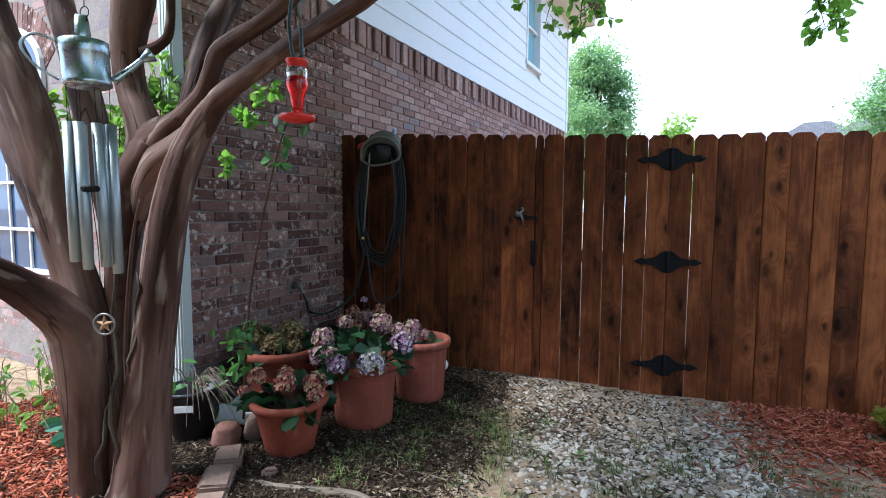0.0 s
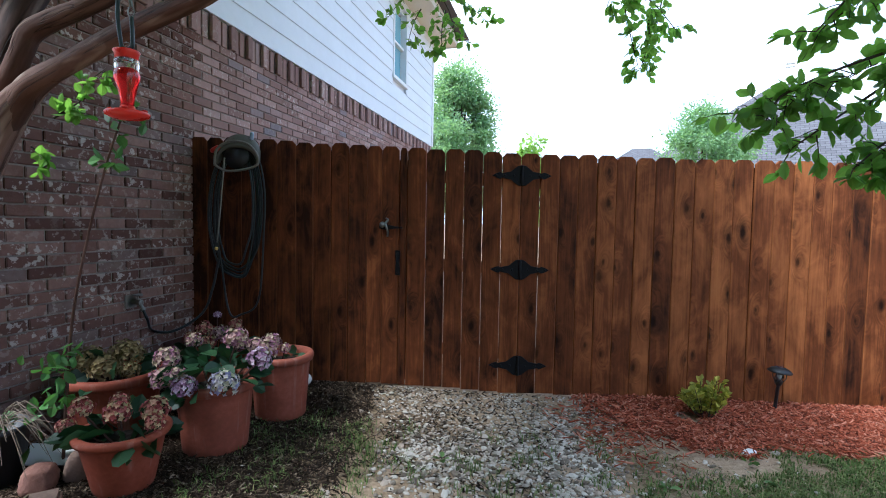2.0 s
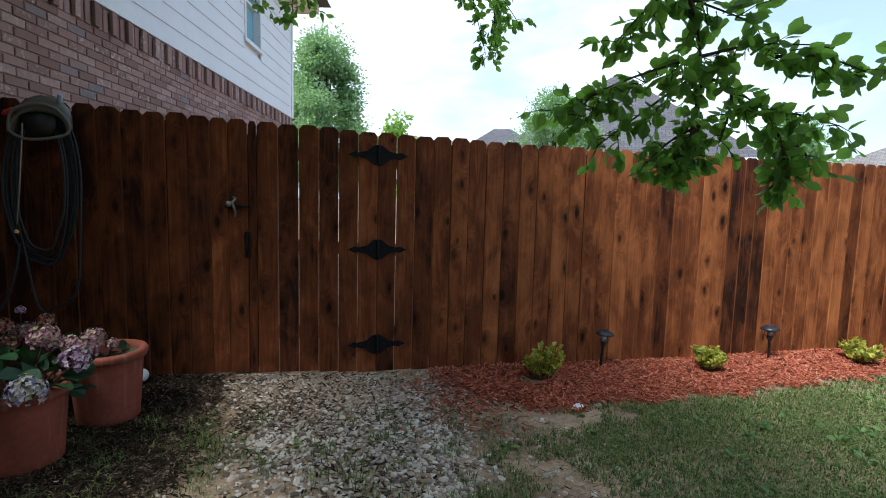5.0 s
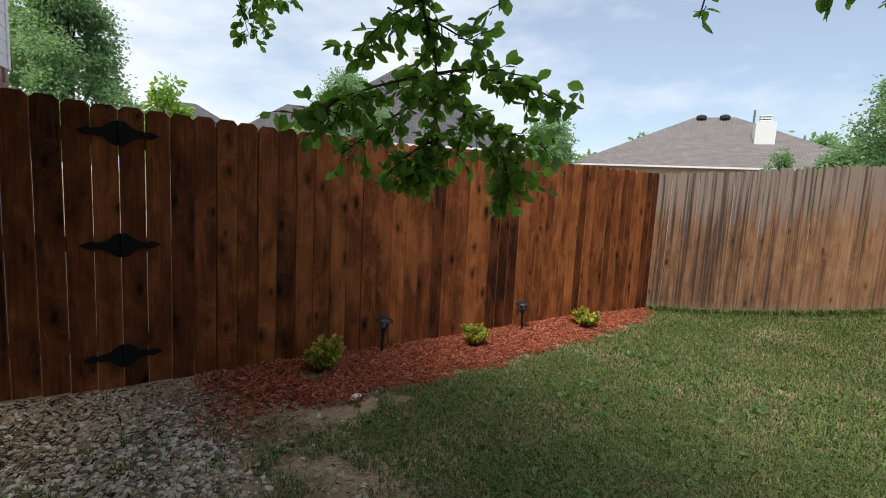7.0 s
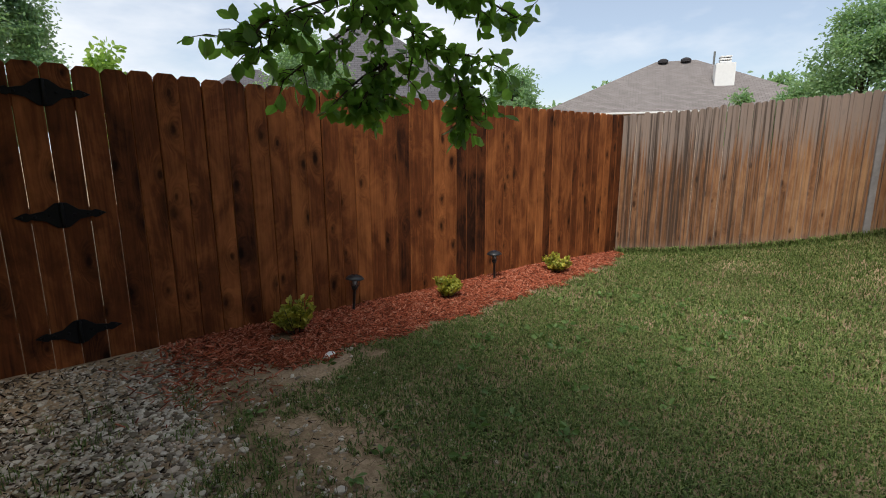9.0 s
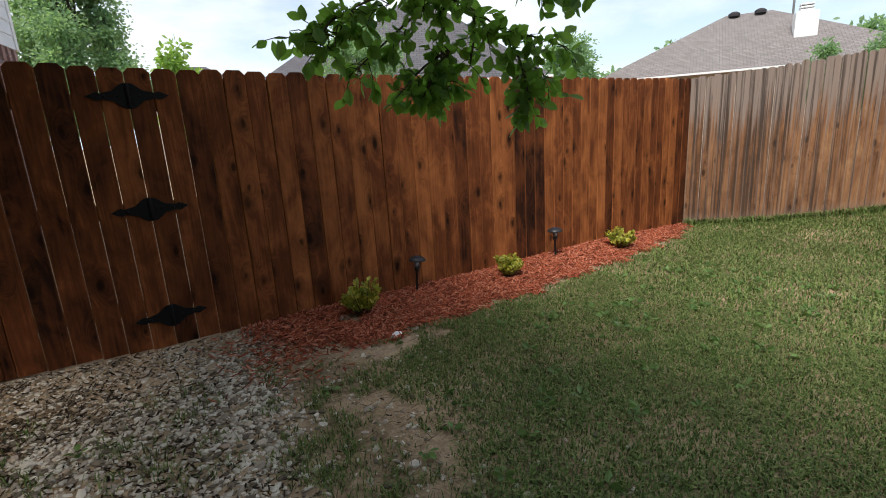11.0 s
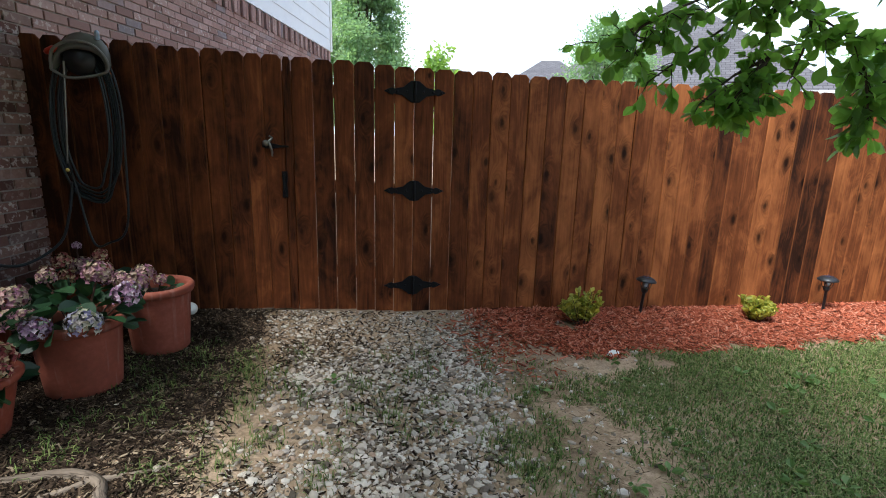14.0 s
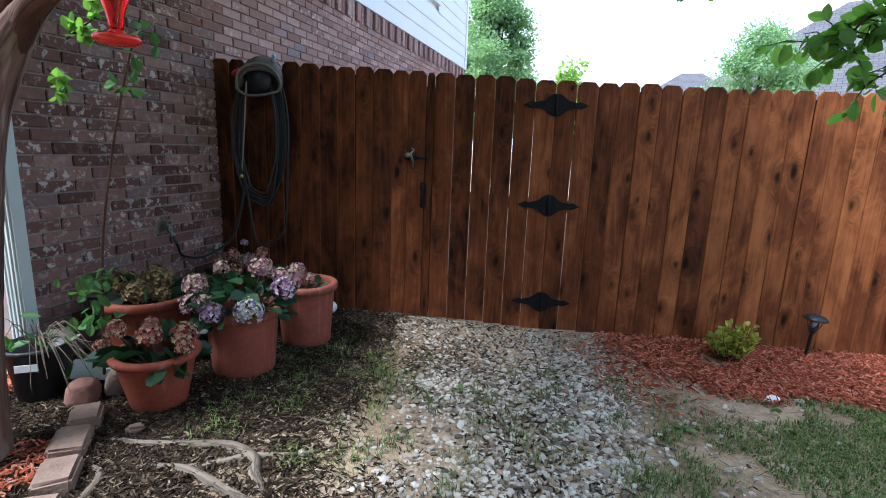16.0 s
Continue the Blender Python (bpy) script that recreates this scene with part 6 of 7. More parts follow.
star = part("star_ring", (lambda b: (tube(b, [(0.027 * math.cos(a), 0, 0.027 * math.sin(a)) for a in [2 * math.pi * k / 24 for k in range(25)]], [0.0028] * 25, 7, caps=False), b)[1])(bmesh.new()), M_BRASS, chime, "metal ring with a star", smooth=True, m=pose(0.04, -0.02, -0.60, 0, 0, 15))
bm = bmesh.new()
pts5 = [((0.026 if k % 2 == 0 else 0.010) * math.sin(math.pi * k / 5), (0.026 if k % 2 == 0 else 0.010) * math.cos(math.pi * k / 5)) for k in range(10)]
vs = [bm.verts.new((x, 0, z)) for x, z in pts5]
for sy in (-1, 1):
    c = bm.verts.new((0, sy * 0.005, 0))
    for k in range(10):
        bm.faces.new((vs[k], vs[(k + 1) % 10], c))
bmesh.ops.recalc_face_normals(bm, faces=bm.faces)
part("star", bm, plain_material("rusty metal", (0.28, 0.17, 0.09), 0.5, 0.6), star)

M_REDGLASS = Nodes("red nectar", 0.03, spec=0.8).color((0.75, 0.02, 0.02)).m
M_REDGLASS.node_tree.nodes["Principled BSDF"].inputs["Transmission Weight"].default_value = 0.75
M_CLEAR = Nodes("clear glass", 0.05, spec=0.5).color((0.9, 0.9, 0.9)).m
M_CLEAR.node_tree.nodes["Principled BSDF"].inputs["Transmission Weight"].default_value = 0.95
M_REDP2 = plain_material("bright red plastic", (0.62, 0.022, 0.012), 0.28, vary=0.12, spec=0.5)
feeder = thing("hummingbird_feeder", pose(-1.245, 1.36, 1.672), "red plastic and glass hummingbird feeder with red nectar", "bird feeder")
bm = bmesh.new()
lathe(bm, [(0.012, 0.0), (0.03, 0.002), (0.043, 0.008), (0.045, 0.014), (0.042, 0.017), (0.03, 0.02), (0.016, 0.024), (0.014, 0.03)], 36)
part("base", bm, M_REDP2, feeder, "bright red plastic dish", smooth=True)
bm = bmesh.new()
lathe(bm, [(0.013, 0.026), (0.014, 0.045), (0.0185, 0.065), (0.0255, 0.088), (0.0262, 0.098), (0.024, 0.106), (0.0225, 0.108)], 30)
part("nectar", bm, M_REDGLASS, feeder, "red liquid", smooth=True)
bm = bmesh.new()
lathe(bm, [(0.0225, 0.1085), (0.0245, 0.115), (0.026, 0.122), (0.025, 0.128), (0.022, 0.132)], 30)
part("bottle", bm, M_CLEAR, feeder, "clear glass upper bottle", smooth=True)
bm = bmesh.new()
lathe(bm, [(0.021, 0.130), (0.023, 0.133), (0.0235, 0.142), (0.027, 0.147), (0.026, 0.150), (0.018, 0.151), (0.006, 0.152)], 30)
part("cap", bm, M_REDP2, feeder, smooth=True)
for k in range(4):
    a = k * math.pi / 2 + 0.4
    bm = bmesh.new()
    lathe(bm, [(0.0015, 0), (0.006, 0.001), (0.0065, 0.004), (0.002, 0.006)], 12, pose(0.033 * math.cos(a), 0.033 * math.sin(a), 0.0185))
    part("port", bm, M_REDP2, feeder, smooth=True)
bm = bmesh.new()
tube(bm, [(0.012 * math.cos(a), 0, 0.156 + 0.012 * math.sin(a)) for a in [math.pi * k / 10 for k in range(11)]], [0.0012] * 11, 6)
part("wire_loop", bm, M_BRASS, feeder)
hook = thing("plant_hook", pose(-1.245, 1.36, 1.84), "dark green wire hook over the tree branch", "hook")
bm = bmesh.new()
p, rr = smooth_path([(0.012, 0, 0.055), (0.014, 0, 0.0), (0.008, 0, -0.012), (-0.004, 0, -0.014), (-0.012, 0, 0.0), (-0.022, 0.005, 0.08), (-0.02, 0.03, 0.16), (0.01, 0.05, 0.165)], [0.0045] * 8, 5)
tube(bm, p, rr, 8)
part("hook_wire", bm, plain_material("dark green coated wire", (0.02, 0.035, 0.035), 0.4), hook, smooth=True)
bm = bmesh.new()
tube(bm, [(0.012 + 0.007 * math.cos(a), 0, 0.066 + 0.012 * math.sin(a)) for a in [2 * math.pi * k / 14 for k in range(15)]], [0.0015] * 15, 6, caps=False)
tube(bm, [(0.012, 0, 0.078), (0.008, 0.0, 0.11), (0.012, 0.03, 0.14)], [0.004] * 3, 6)
part("chain_ring", bm, M_BRASS, hook)

# ---- solar path lights and shrubs ----
M_DARKP = plain_material("dark plastic", (0.02, 0.021, 0.024), 0.4, vary=0.25)
M_PANEL = Nodes("solar panel", 0.15, spec=0.7).color((0.03, 0.045, 0.08)).m


def path_light(x, y, lean, label):
    ob = thing("solar_path_light", pose(x, y, gz(x, y), 0, lean, 0), label, "garden light", "solar path lights")
    bm = bmesh.new()
    lathe(bm, [(0.004, -0.05), (0.012, 0.0), (0.012, 0.2), (0.02, 0.205), (0.03, 0.235), (0.028, 0.238)], 16)
    part("stake", bm, M_DARKP, ob, smooth=True)
    for k in range(6):
        a = 2 * math.pi * k / 6
        bm = bmesh.new()
        p, rr = smooth_path([(0.026 * math.cos(a), 0.026 * math.sin(a), 0.232), (0.042 * math.cos(a + 0.3), 0.042 * math.sin(a + 0.3), 0.265), (0.04 * math.cos(a + 0.6), 0.04 * math.sin(a + 0.6), 0.305)], [0.003] * 3, 3)
        tube(bm, p, rr, 6)
        part("cage_bar", bm, M_DARKP, ob)
    bm = bmesh.new()
    lathe(bm, [(0.018, 0.24), (0.022, 0.26), (0.02, 0.30)], 16)
    part("lens", bm, M_ALU, ob, smooth=True)
    bm = bmesh.new()
    lathe(bm, [(0.02, 0.302), (0.078, 0.30), (0.08, 0.306), (0.06, 0.325), (0.035, 0.336), (0.03, 0.337)], 28)
    cap = part("cap", bm, M_DARKP, ob, smooth=True)
    bm = bmesh.new()
    add_box(bm, (-0.024, -0.024, 0.337), (0.024, 0.024, 0.340))
    part("solar_cell", bm, M_PANEL, cap)
    return ob


path_light(1.885, 3.86, 5, "black plastic solar path light tilted in mulch")
path_light(3.62, 3.83, -2, "black plastic solar path light upright in mulch")
M_EUON = leaf_material("yellow green variegated leaf", (0.06, 0.12, 0.016), (0.66, 0.60, 0.12), 0.3)


def shrub(x, y, rad, h, n, seed, label):
    ob = thing("shrub", pose(x, y, gz(x, y) + 0.01), label, "shrub", "small golden shrubs")
    r = np.random.RandomState(seed)
    bm = bmesh.new()
    pos, al = [], []
    for k in range(26):
        a, q = r.uniform(0, 6.28), math.sqrt(r.uniform(0, 1)) * rad
        top = Vector((q * math.cos(a), q * math.sin(a), h * r.uniform(0.55, 1.0) * (1.05 - 0.45 * (q / rad) ** 2)))
        p, rr = smooth_path([(0.02 * math.cos(a), 0.02 * math.sin(a), -0.02), (top.x * 0.6, top.y * 0.6, top.z * 0.45), top], [0.004, 0.003, 0.002], 3)
        tube(bm, p, rr, 5)
        m = n // 26
        for j in range(m):
            f = 0.3 + 0.7 * j / m
            base = Vector((top.x * f, top.y * f, top.z * f ** 1.1))
            pos.append(base)
            b = r.uniform(0, 6.28)
            al.append((math.cos(b), math.sin(b), r.uniform(0.2, 1.6)))
    tagged(part("stems", bm, M_BARK_DARK, ob), kind="stuff")
    tagged(leaf_cloud("leaves", ob, M_EUON, np.array(pos), al, np.full(len(pos), 0.046), 0.68, 0.3, seed), kind="stuff")


shrub(1.29, 3.68, 0.165, 0.32, 850, 61, "golden green variegated shrub in red mulch")
shrub(2.78, 3.66, 0.15, 0.25, 700, 62, "small golden green variegated shrub in red mulch")
shrub(4.42, 3.62, 0.18, 0.27, 800, 63, "golden green variegated shrub in red mulch")

# ---- ground cover ----
def fbm(x, y, s, seed=0.0):
    return np.array([noise.noise(Vector((a * s, b * s, seed))) + 0.5 * noise.noise(Vector((a * s * 2.3, b * s * 2.3, seed + 7))) for a, b in zip(x, y)])


BED = [(0.42, 3.98), (0.7, 3.55), (0.99, 3.3), (1.7, 3.28), (2.67, 3.24), (4.1, 3.36), (5.6, 3.62), (6.35, 3.97)]


def bed_front(x):
    return np.interp(x, [a for a, _ in BED], [b for _, b in BED], left=9, right=9)


def gravel_weight(x, y):
    """1 in the middle of the gravel patch before the gate, 0 outside."""
    right = np.interp(y, [1.0, 2.0, 2.6, 3.1, 3.6, 4.0], [0.25, 0.25, 0.45, 0.55, 0.68, 0.62])
    left = np.interp(y, [1.0, 2.0, 2.6, 3.2, 3.7, 4.0], [-1.1, -0.95, -0.85, -0.9, -1.15, -1.3])
    return np.clip(np.minimum(right - x, x - left) / 0.35 + 0.25, 0, 1)


def lawn_weight(x, y):
    """1 on the lawn; bare earth beside the gravel and in front of the mulch."""
    edge = np.interp(y, [-1.5, 0.0, 1.0, 1.5, 2.2, 2.8, 3.2, 3.5], [-3.5, 0.1, 0.45, 0.58, 0.68, 0.60, 1.05, 1.9])
    front = np.clip((bed_front(x) - y) / 0.2, 0, 1)
    worn = np.clip(1.0 - np.hypot((x - 0.68) / 0.27, (y - 2.25) / 0.6) + 0.95 * fbm(x, y, 5.5, 17.0), 0, 1) * 1.7
    strip = np.clip(1.0 - np.hypot((x - 1.12) / 0.62, (y - 3.0) / 0.17) + 0.9 * fbm(x, y, 6.0, 19.0), 0, 1) * 1.6
    return np.clip(np.clip((x - edge + 0.25 * fbm(x, y, 3.1, 21.0)) / 0.5, 0, 1) * front - np.maximum(worn, strip), 0, 1)


def scatter_mesh(name, template_v, template_f, mats, material, label, category):
    """Copies of small templates, one mesh. mats: (n, 3, 4) affine rows."""
    n = len(mats)
    tv = np.concatenate([template_v, np.ones((len(template_v), 1))], 1)
    v = np.einsum("nij,kj->nki", mats, tv).reshape(-1, 3)
    f = (np.arange(n)[:, None, None] * len(template_v) + np.array(template_f)[None]).reshape(-1, len(template_f[0]))
    me = bpy.data.meshes.new(name)
    me.from_pydata(v.tolist(), [], f.tolist())
    me.materials.append(material)
    return tagged(new(name, me), label, category, kind="stuff")


def affine(r, x, y, z, sx, sy, sz, tilt):
    n = len(x)
    yaw = r.uniform(0, 2 * math.pi, n)
    a, b = r.normal(0, tilt, n), r.normal(0, tilt, n)
    cy, sy_ = np.cos(yaw), np.sin(yaw)
    m = np.zeros((n, 3, 4))
    rot = np.stack([np.stack([cy, -sy_, b], 1), np.stack([sy_, cy, a], 1), np.stack([-b * cy - a * sy_, b * sy_ - a * cy, np.ones(n)], 1)], 1)
    m[:, :, :3] = rot * np.stack([sx, sy, sz], 1)[:, None, :]
    m[:, :, 3] = np.stack([x, y, z], 1)
    return m


def pebble_material():
    n = Nodes("pale gravel", 0.95, spec=0.08)
    r = n.island()
    col = n.ramp(r, (0.0, (0.10, 0.08, 0.06)), (0.2, (0.20, 0.16, 0.12)), (0.45, (0.44, 0.38, 0.31)), (0.85, (0.70, 0.64, 0.55)), (1.0, (0.40, 0.28, 0.19)))
    f = n.noise(n.coords(), 60.0, 4.0)
    return n.color(n.mix(n.math("MULTIPLY", f, 0.28), col, (0.20, 0.17, 0.14))).bump(f, 0.4, 0.004).m


r = np.random.RandomState(71)
ico = bmesh.new()
bmesh.ops.create_icosphere(ico, subdivisions=1, radius=1.0)
for v in ico.verts:
    v.co *= 1 + 0.22 * noise.noise(v.co * 1.7)
ico_v = np.array([v.co[:] for v in ico.verts])
ico_f = [[v.index for v in fc.verts] for fc in ico.faces]
ico.free()
n = 175000
gxp, gyp = r.uniform(-1.6, 1.5, n), r.uniform(0.35, 3.99, n)
w = gravel_weight(gxp, gyp) * np.clip(0.72 + 0.9 * fbm(gxp, gyp, 2.1, 2.0), 0.08, 1) + 0.03 + 0.04 * np.clip(1 - np.abs(gxp - 0.75) / 0.4, 0, 1)
keep = r.uniform(0, 1, n) < w * 0.36 * np.clip((gyp - 0.45) / 0.6, 0, 1)
gxp, gyp = gxp[keep], gyp[keep]
n = len(gxp)
sz = np.clip(r.lognormal(math.log(0.0084), 0.4, n), 0.005, 0.024)
far_small = np.clip((gyp - 2.9) / 1.0, 0, 1) * 0.35
sz *= 1 - far_small
scatter_mesh("gravel", ico_v, ico_f, affine(r, gxp, gyp, ground_z(gxp, gyp) + sz * 0.25, sz * r.uniform(0.9, 1.7, n), sz * r.uniform(0.8, 1.2, n), sz * r.uniform(0.45, 0.8, n), 0.2), pebble_material(), "pale grey crushed gravel before the gate", "gravel")

# mulch chips
def mulch_material():
    n = Nodes("red dyed mulch", 0.92, spec=0.08)
    col = n.ramp(n.island(), (0.0, (0.09, 0.03, 0.018)), (0.3, (0.25, 0.062, 0.030)), (0.7, (0.46, 0.128, 0.066)), (1.0, (0.58, 0.27, 0.18)))
    f = n.noise(n.coords((1, 1, 1)), 90.0, 3.0)
    return n.color(n.mix(n.math("MULTIPLY", f, 0.35), col, (0.12, 0.035, 0.02))).bump(f, 0.4, 0.003).m


M_MULCH = mulch_material()
chip_v = np.array([(-1, -0.5, 0), (-0.7, 0.5, 0), (0.8, 0.5, 0), (1, -0.35, 0), (-0.95, -0.45, 1), (-0.6, 0.4, 1), (0.75, 0.42, 1), (0.9, -0.3, 1)], float)
chip_f = [(0, 1, 2, 3), (7, 6, 5, 4), (0, 4, 5, 1), (1, 5, 6, 2), (2, 6, 7, 3), (3, 7, 4, 0)]


def mulch(name, x, y, lift, label, seed):
    rr = np.random.RandomState(seed)
    n = len(x)
    ln = rr.uniform(0.008, 0.038, n)
    return scatter_mesh(name, chip_v, chip_f, affine(rr, x, y, ground_z(x, y) + lift + rr.uniform(0, 0.02, n), ln, ln * rr.uniform(0.16, 0.4, n), rr.uniform(0.002, 0.005, n), 0.32), M_MULCH, label, "mulch")


n = 60000
mx, my = r.uniform(0.35, 6.4, n), r.uniform(3.1, 3.99, n)
fr = bed_front(mx) + 0.05 * np.sin(mx * 9) + 0.04 * np.sin(mx * 23)
hole = np.hypot(mx - 1.16, my - 3.66) < 0.10
keep = (my > fr - np.abs(r.normal(0, 0.07, n)) * np.clip(1.6 - mx * 0.35, 0.6, 1.3)) & (r.uniform(0, 1, n) < np.where(hole, 0.08, np.clip(1.15 - mx * 0.12, 0.4, 1))) & (r.uniform(0, 1, n) < np.clip((mx - 0.32) / 0.75, 0.06, 1))
mulch("mulch_bed", mx[keep], my[keep], 0.012, "red dyed wood mulch along the stained fence", 72)
n = 700
mx, my = r.normal(0.6, 0.2, n), r.normal(3.5, 0.25, n)
keep = my < 3.97
mulch("mulch_bed", mx[keep], my[keep], 0.008, "stray red mulch chips scattered into the gravel", 74)
n = 26000
mx, my = r.uniform(-4.4, -1.9, n), r.uniform(0.9, 2.75, n)
lim = -2.12 - 0.3 * (my - 2.2)
patch = fbm(mx, my, 1.6, 5.0)
keep = (mx < lim) & (np.hypot((mx + 3.0) / 1.5, (my - 1.9) / 1.05) < 1 + 0.3 * patch) & (patch > -0.35) & ((my < 2.05) | (mx < -2.75)) & (np.hypot(mx + 2.45, my - 1.9) > 0.16) & (((mx + 2.5) * 0.976 - (my - 4) * 0.216 > 0.06) | ((mx + 2.5) * 0.216 + (my - 4) * 0.976 < -1.5))
mulch("mulch_bed", mx[keep], my[keep], 0.012, "red dyed wood mulch round the tree", 73)

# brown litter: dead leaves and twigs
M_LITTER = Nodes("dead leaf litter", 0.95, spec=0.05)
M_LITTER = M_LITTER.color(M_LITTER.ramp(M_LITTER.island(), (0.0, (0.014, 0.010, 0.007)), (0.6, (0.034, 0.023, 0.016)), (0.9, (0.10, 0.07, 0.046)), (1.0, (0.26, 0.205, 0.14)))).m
n = 85000
lx, ly = r.uniform(-3.9, 1.3, n), r.uniform(1.0, 3.98, n)
# thicker on the left, which also darkens the ground for the shade there
wl_ = np.clip(0.5 - 0.48 * np.clip((lx + 0.1) / 0.4, 0, 1) + 0.5 * np.clip((-lx - 0.5) / 0.7, 0, 1), 0, 1) * np.clip(0.6 + fbm(lx, ly, 1.9, 9.0), 0.12, 1)
keep = (r.uniform(0, 1, n) < wl_ * 0.75) & (((lx + 2.5) * 0.976 - (ly - 4) * 0.216 > 0.02) | ((lx + 2.5) * 0.216 + (ly - 4) * 0.976 < -1.5))
lx, ly = lx[keep], ly[keep]
n = len(lx)
ln = r.uniform(0.006, 0.022, n)
scatter_mesh("leaf_litter", chip_v, chip_f, affine(r, lx, ly, ground_z(lx, ly) + 0.004 + r.uniform(0, 0.008, n) + np.where(lx < -2.1, r.uniform(0, 0.026, n), 0), ln, ln * r.uniform(0.12, 0.6, n), r.uniform(0.001, 0.003, n), 0.3), M_LITTER, "dead leaves and bark crumbs on the soil", "leaf litter")
# more litter round the pots, its dark colour standing in for their shade
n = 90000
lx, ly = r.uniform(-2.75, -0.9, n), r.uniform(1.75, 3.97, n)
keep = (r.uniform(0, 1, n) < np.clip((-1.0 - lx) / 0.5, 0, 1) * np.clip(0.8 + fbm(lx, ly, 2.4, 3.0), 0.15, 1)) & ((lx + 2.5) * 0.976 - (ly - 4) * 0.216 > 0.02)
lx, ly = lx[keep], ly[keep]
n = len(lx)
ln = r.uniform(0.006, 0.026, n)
scatter_mesh("leaf_litter", chip_v, chip_f, affine(r, lx, ly, ground_z(lx, ly) + 0.004 + r.uniform(0, 0.014, n), ln, ln * r.uniform(0.1, 0.5, n), r.uniform(0.001, 0.003, n), 0.35), M_LITTER, "leaf litter round the pots, made dark for the shade there", "leaf litter")

# grass
def grass_material():
    n = Nodes("lawn grass", 0.6, spec=0.2)
    patch = n.noise(n.coords(), 1.1, 4.0, 0.6)
    green = n.ramp(n.island(), (0.0, (0.035, 0.062, 0.016)), (0.45, (0.115, 0.175, 0.045)), (0.78, (0.21, 0.285, 0.085)), (0.92, (0.27, 0.31, 0.11)), (1.0, (0.36, 0.33, 0.16)))
    n.color(n.mix(n.math("MULTIPLY", n.step(patch, 0.5, 0.72), 0.45), green, (0.19, 0.20, 0.08)))
    tr = n.node("ShaderNodeBsdfTranslucent", Color=(0.12, 0.17, 0.04, 1))
    mx_ = n.node("ShaderNodeMixShader", Fac=0.25)
    n.t.links.new(n.b.outputs[0], mx_.inputs[1])
    n.t.links.new(tr.outputs[0], mx_.inputs[2])
    n.t.links.new(mx_.outputs[0], n.t.nodes["Material Output"].inputs["Surface"])
    return n.m


M_GRASS = grass_material()


def blades(name, x, y, h, label, seed, width=0.0028, lean=0.6):
    rr = np.random.RandomState(seed)
    n = len(x)
    z = ground_z(x, y)
    a = rr.uniform(0, 2 * math.pi, n)
    h = h * rr.uniform(0.5, 1.25, n)
    dx, dy = np.cos(a), np.sin(a)
    wx, wy = -dy * width * rr.uniform(0.7, 1.5, n), dx * width * rr.uniform(0.7, 1.5, n)
    le = np.abs(rr.normal(lean, 0.35, n))
    p0, p1 = np.stack([x + wx, y + wy, z - 0.004], 1), np.stack([x - wx, y - wy, z - 0.004], 1)
    m = np.stack([x + dx * h * le * 0.35, y + dy * h * le * 0.35, z + h * 0.62], 1)
    s_ = np.stack([wx, wy, np.zeros(n)], 1) * 0.8
    tip = np.stack([x + dx * h * le, y + dy * h * le, z + h * np.clip(1.0 - 0.35 * le, 0.25, 1)], 1)
    v = np.stack([p0, p1, m - s_, m + s_, tip], 1).reshape(-1, 3)
    k = np.arange(n)[:, None] * 5
    f = np.concatenate([np.concatenate([k + [0, 1, 2, 3]], 0)]).tolist() + (k + [3, 2, 4]).tolist()
    me = bpy.data.meshes.new(name)
    me.from_pydata(v.tolist(), [], f)
    me.materials.append(M_GRASS)
    return tagged(new(name, me), label, "grass", kind="stuff")


def lawn_points(n, x0, x1, y0, y1, seed):
    rr = np.random.RandomState(seed)
    x, y = rr.uniform(x0, x1, n), rr.uniform(y0, y1, n)
    w = lawn_weight(x, y)
    thin = np.clip(0.85 + 0.6 * fbm(x, y, 1.5, 4.0), 0.5, 1)
    keep = rr.uniform(0, 1, n) < w * thin
    return x[keep], y[keep]


x, y = lawn_points(130000, 0.2, 3.4, 0.4, 3.7, 81)
blades("grass", x, y, 0.036, "short green lawn grass with dry patches", 82, 0.0028, 0.95)
x, y = lawn_points(170000, 3.4, 9.4, -2.2, 4.0, 83)
old_side = (x - 6.38) * 0.737 + (y - 4.0) * 0.676 < -0.02
x, y = x[old_side], y[old_side]
blades("grass", x, y, 0.05, "sunlit green lawn near the weathered fence", 84, 0.0038, 0.9)
x, y = lawn_points(150000, -4.0, 9.4, -6.0, 0.4, 88)
x, y = x[(x < 3.4) | (y < -2.2)], y[(x < 3.4) | (y < -2.2)]
blades("grass", x, y, 0.05, "green lawn of the open yard", 89, 0.0055, 0.9)
# tufts along the weathered fence and in the gravel
rr = np.random.RandomState(85)
t = rr.uniform(0, 1, 2600)
x = 6.38 + (8.95 - 6.38) * t - np.abs(rr.normal(0, 0.05, 2600)) - 0.02
y = 4.0 + (1.2 - 4.0) * t - np.abs(rr.normal(0, 0.05, 2600)) - 0.02
blades("grass", x, y, 0.11, "long grass along the weathered fence", 86, 0.005)
cx_, cy_ = rr.uniform(-1.75, 1.1, 420), rr.uniform(1.3, 3.4, 420)
ok = (fbm(cx_, cy_, 1.4, 13.0) > -0.05) & ((cx_ < 0.45) | (np.abs(cx_ - 0.85) > 0.3)) & (rr.uniform(0, 1, 420) < np.where(cx_ < -0.5, 0.5, np.where(cx_ > 0.2, 0.6, 0.45)))
cx_, cy_ = cx_[ok], cy_[ok]
x = (cx_[:, None] + rr.normal(0, 0.05, (len(cx_), 42))).ravel()
y = (cy_[:, None] + rr.normal(0, 0.05, (len(cx_), 42))).ravel()
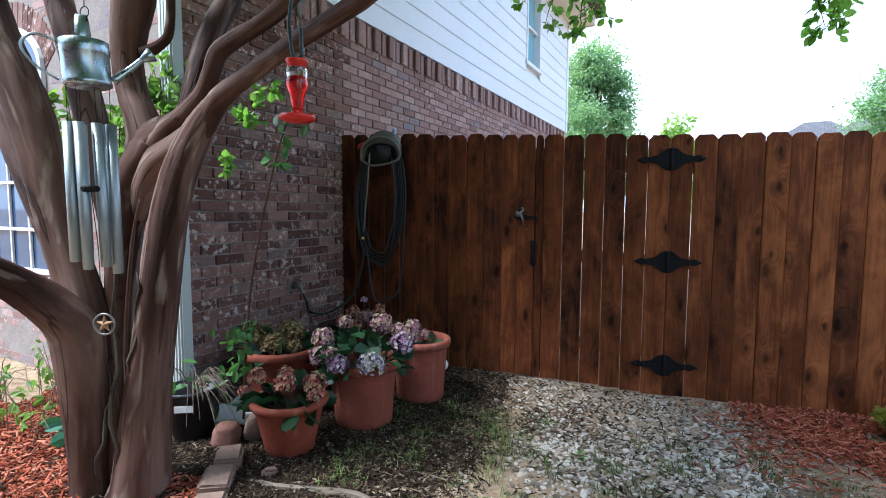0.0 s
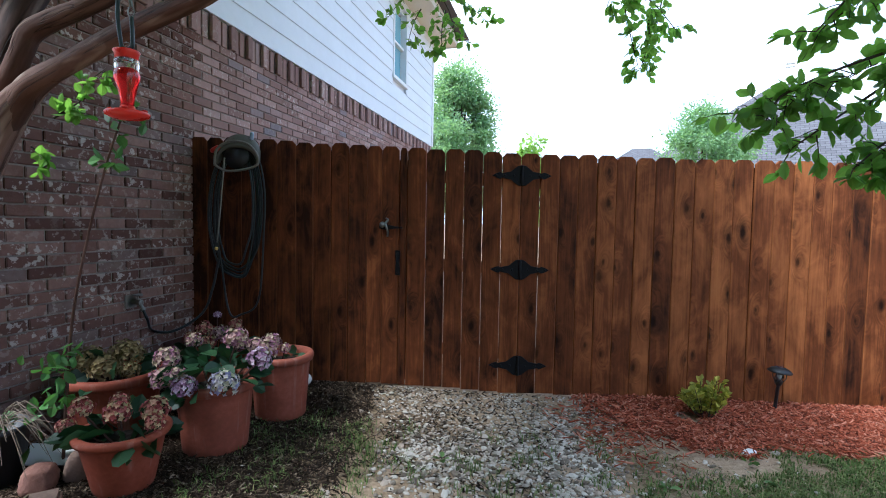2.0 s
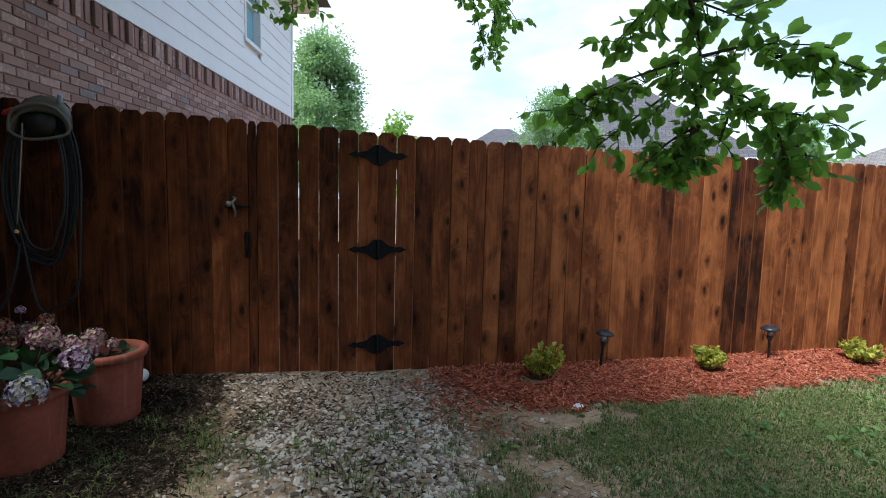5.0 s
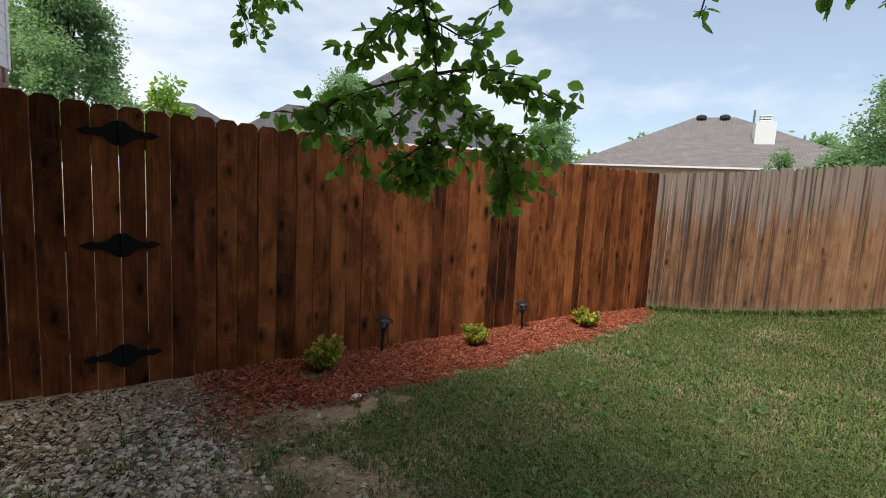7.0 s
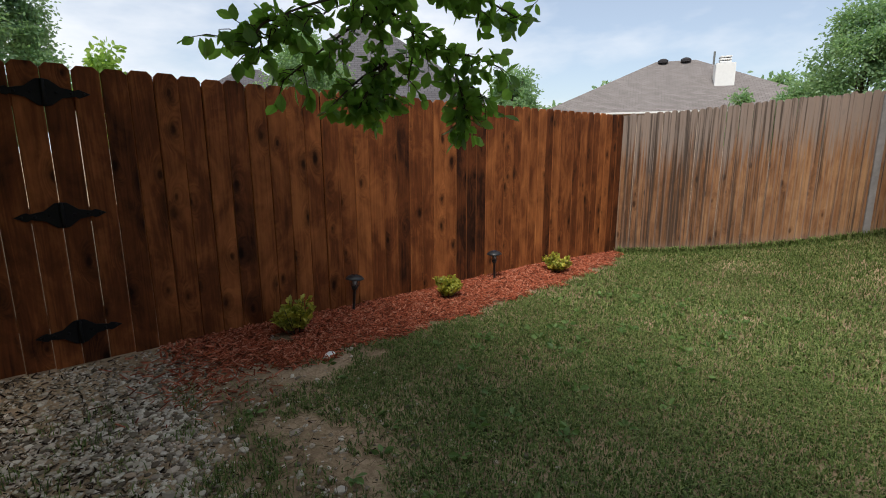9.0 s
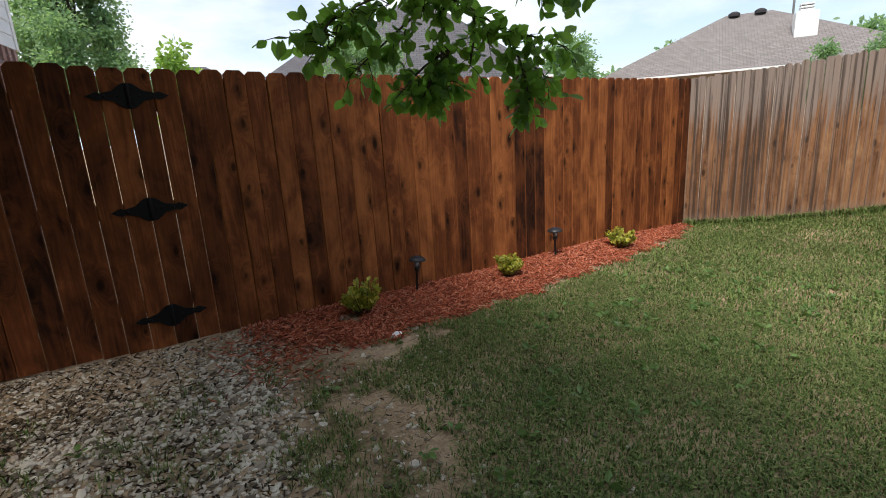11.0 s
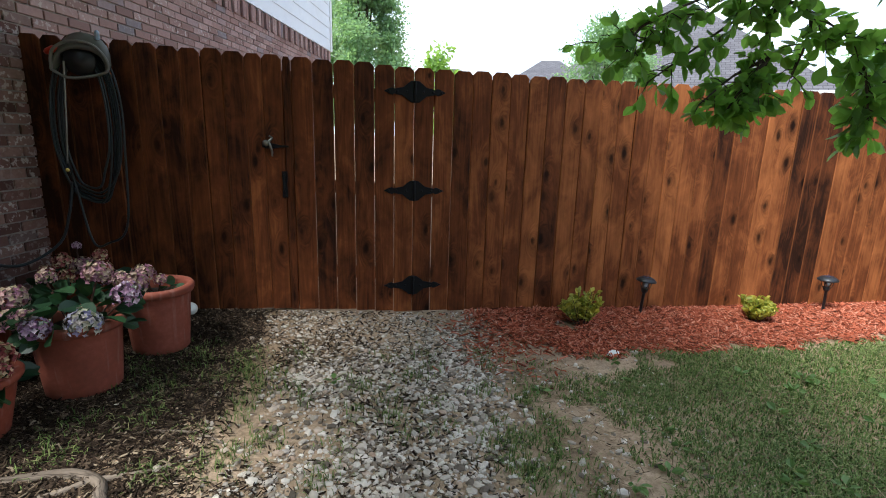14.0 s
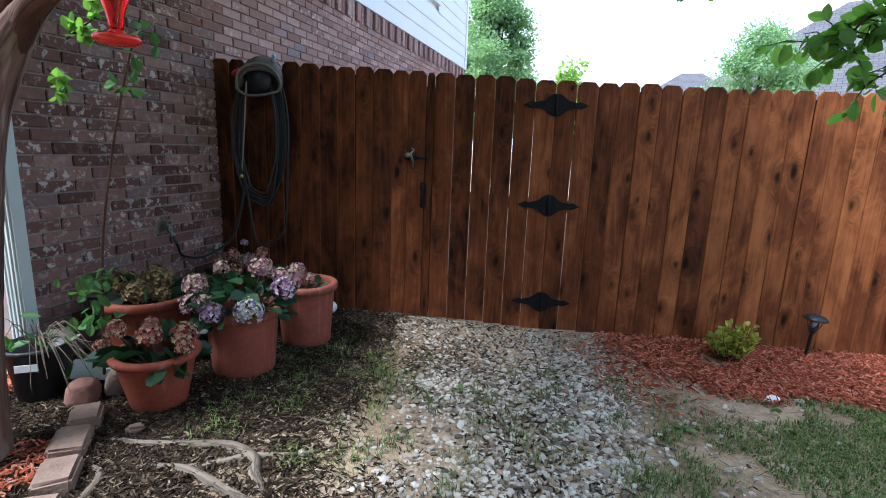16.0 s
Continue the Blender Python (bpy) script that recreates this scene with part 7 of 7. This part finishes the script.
blades("grass", x, y, 0.05, "thin grass tufts between gravel and pots", 87, 0.0022, 0.8)
ex, ey = rr.normal(0.56, 0.13, 34), rr.uniform(1.5, 3.1, 34)
spread = rr.uniform(0.025, 0.075, (34, 1))
x = (ex[:, None] + rr.normal(0, 1, (34, 36)) * spread).ravel()
y = (ey[:, None] + rr.normal(0, 1, (34, 36)) * spread).ravel()
blades("grass", x, y, 0.045, "grass clumps along the edge of the gravel", 94, 0.0024, 0.9)

# dry thatch lying between the blades
rr = np.random.RandomState(93)
n = 26000
tx, ty = rr.uniform(0.5, 6.3, n), rr.uniform(0.4, 3.6, n)
keep = (rr.uniform(0, 1, n) < np.clip(0.35 + 0.9 * fbm(tx, ty, 1.8, 31.0), 0.05, 0.9)) & (ty < bed_front(tx) - 0.02)
tx, ty = tx[keep], ty[keep]
n = len(tx)
ln = rr.uniform(0.01, 0.035, n)
M_THATCH = Nodes("dry grass thatch", 0.95, spec=0.05)
M_THATCH = M_THATCH.color(M_THATCH.ramp(M_THATCH.island(), (0.0, (0.10, 0.07, 0.04)), (0.5, (0.22, 0.165, 0.095)), (1.0, (0.40, 0.33, 0.21)))).m
scatter_mesh("thatch", chip_v, chip_f, affine(rr, tx, ty, ground_z(tx, ty) + rr.uniform(0.004, 0.026, n), ln, ln * 0.1, np.full(n, 0.0012), 0.35), M_THATCH, "dry straw coloured thatch in the lawn", "thatch")

# broad-leaved weeds and small litter on the lawn
M_WEED = leaf_material("weed leaf", (0.06, 0.12, 0.03), (0.15, 0.24, 0.07), 0.2)
rr = np.random.RandomState(91)
pos, al = [], []
for wx_, wy_ in ((1.836, 2.39), (1.5, 1.95), (2.6, 2.1), (0.75, 1.95), (2.3, 2.7), (1.1, 2.3), (3.4, 2.6), (0.62, 2.75), (-0.55, 2.95), (2.9, 1.5), (4.2, 2.5), (1.75, 2.1), (0.4, 1.75)) + tuple((rr.uniform(0.9, 4.6), rr.uniform(1.2, 3.1)) for _ in range(70)):
    for k in range(7):
        a = rr.uniform(0, 6.28)
        pos.append((wx_ + 0.012 * math.cos(a), wy_ + 0.012 * math.sin(a), gz(wx_, wy_) + 0.02))
        al.append((math.cos(a), math.sin(a), rr.uniform(0.1, 0.7)))
tagged(leaf_cloud("weeds", None, M_WEED, pos, al, np.full(len(pos), 0.05), 0.6, 0.2, 92), "small broad leaved weeds in the lawn", "weeds", kind="stuff")
bm = bmesh.new()
bmesh.ops.create_icosphere(bm, subdivisions=2, radius=1.0)
for v in bm.verts:
    v.co *= 1 + 0.3 * noise.noise(v.co * 1.3)
    v.co = Vector((v.co.x * 0.05, v.co.y * 0.026, v.co.z * 0.016))
white_stone = part("white_stone", bm, M_WHITE, m=pose(1.29, 3.17, gz(1.29, 3.17) + 0.024, 8, -12, 15))
tagged(white_stone, "flat white stone at the edge of the mulch", "stone")

# ---- near bricks of the house wall, laid one by one ----
BRICK = brick_mesh("brick", M_BRICK)
HALF_BRICK = brick_mesh("half_brick", M_BRICK, BRICK_L * 0.48)
rb = random.Random(17)
row = 0
z = 0.06 + PITCH_H * 2
while z < BRICK_TOP - 0.22:
    y = WALL_NEAR + 0.10
    if row % 2:
        part("brick", HALF_BRICK, M_BRICK, house, m=pose(0, WALL_NEAR + 0.05, z))
        y = WALL_NEAR + 0.05 + 0.151
    while y < 0.10:
        part("brick", BRICK, M_BRICK, house, m=pose(rb.uniform(-0.003, 0.003), y, z, rb.uniform(-0.3, 0.3), 0, 0))
        y += PITCH_L
    row += 1
    z += PITCH_H
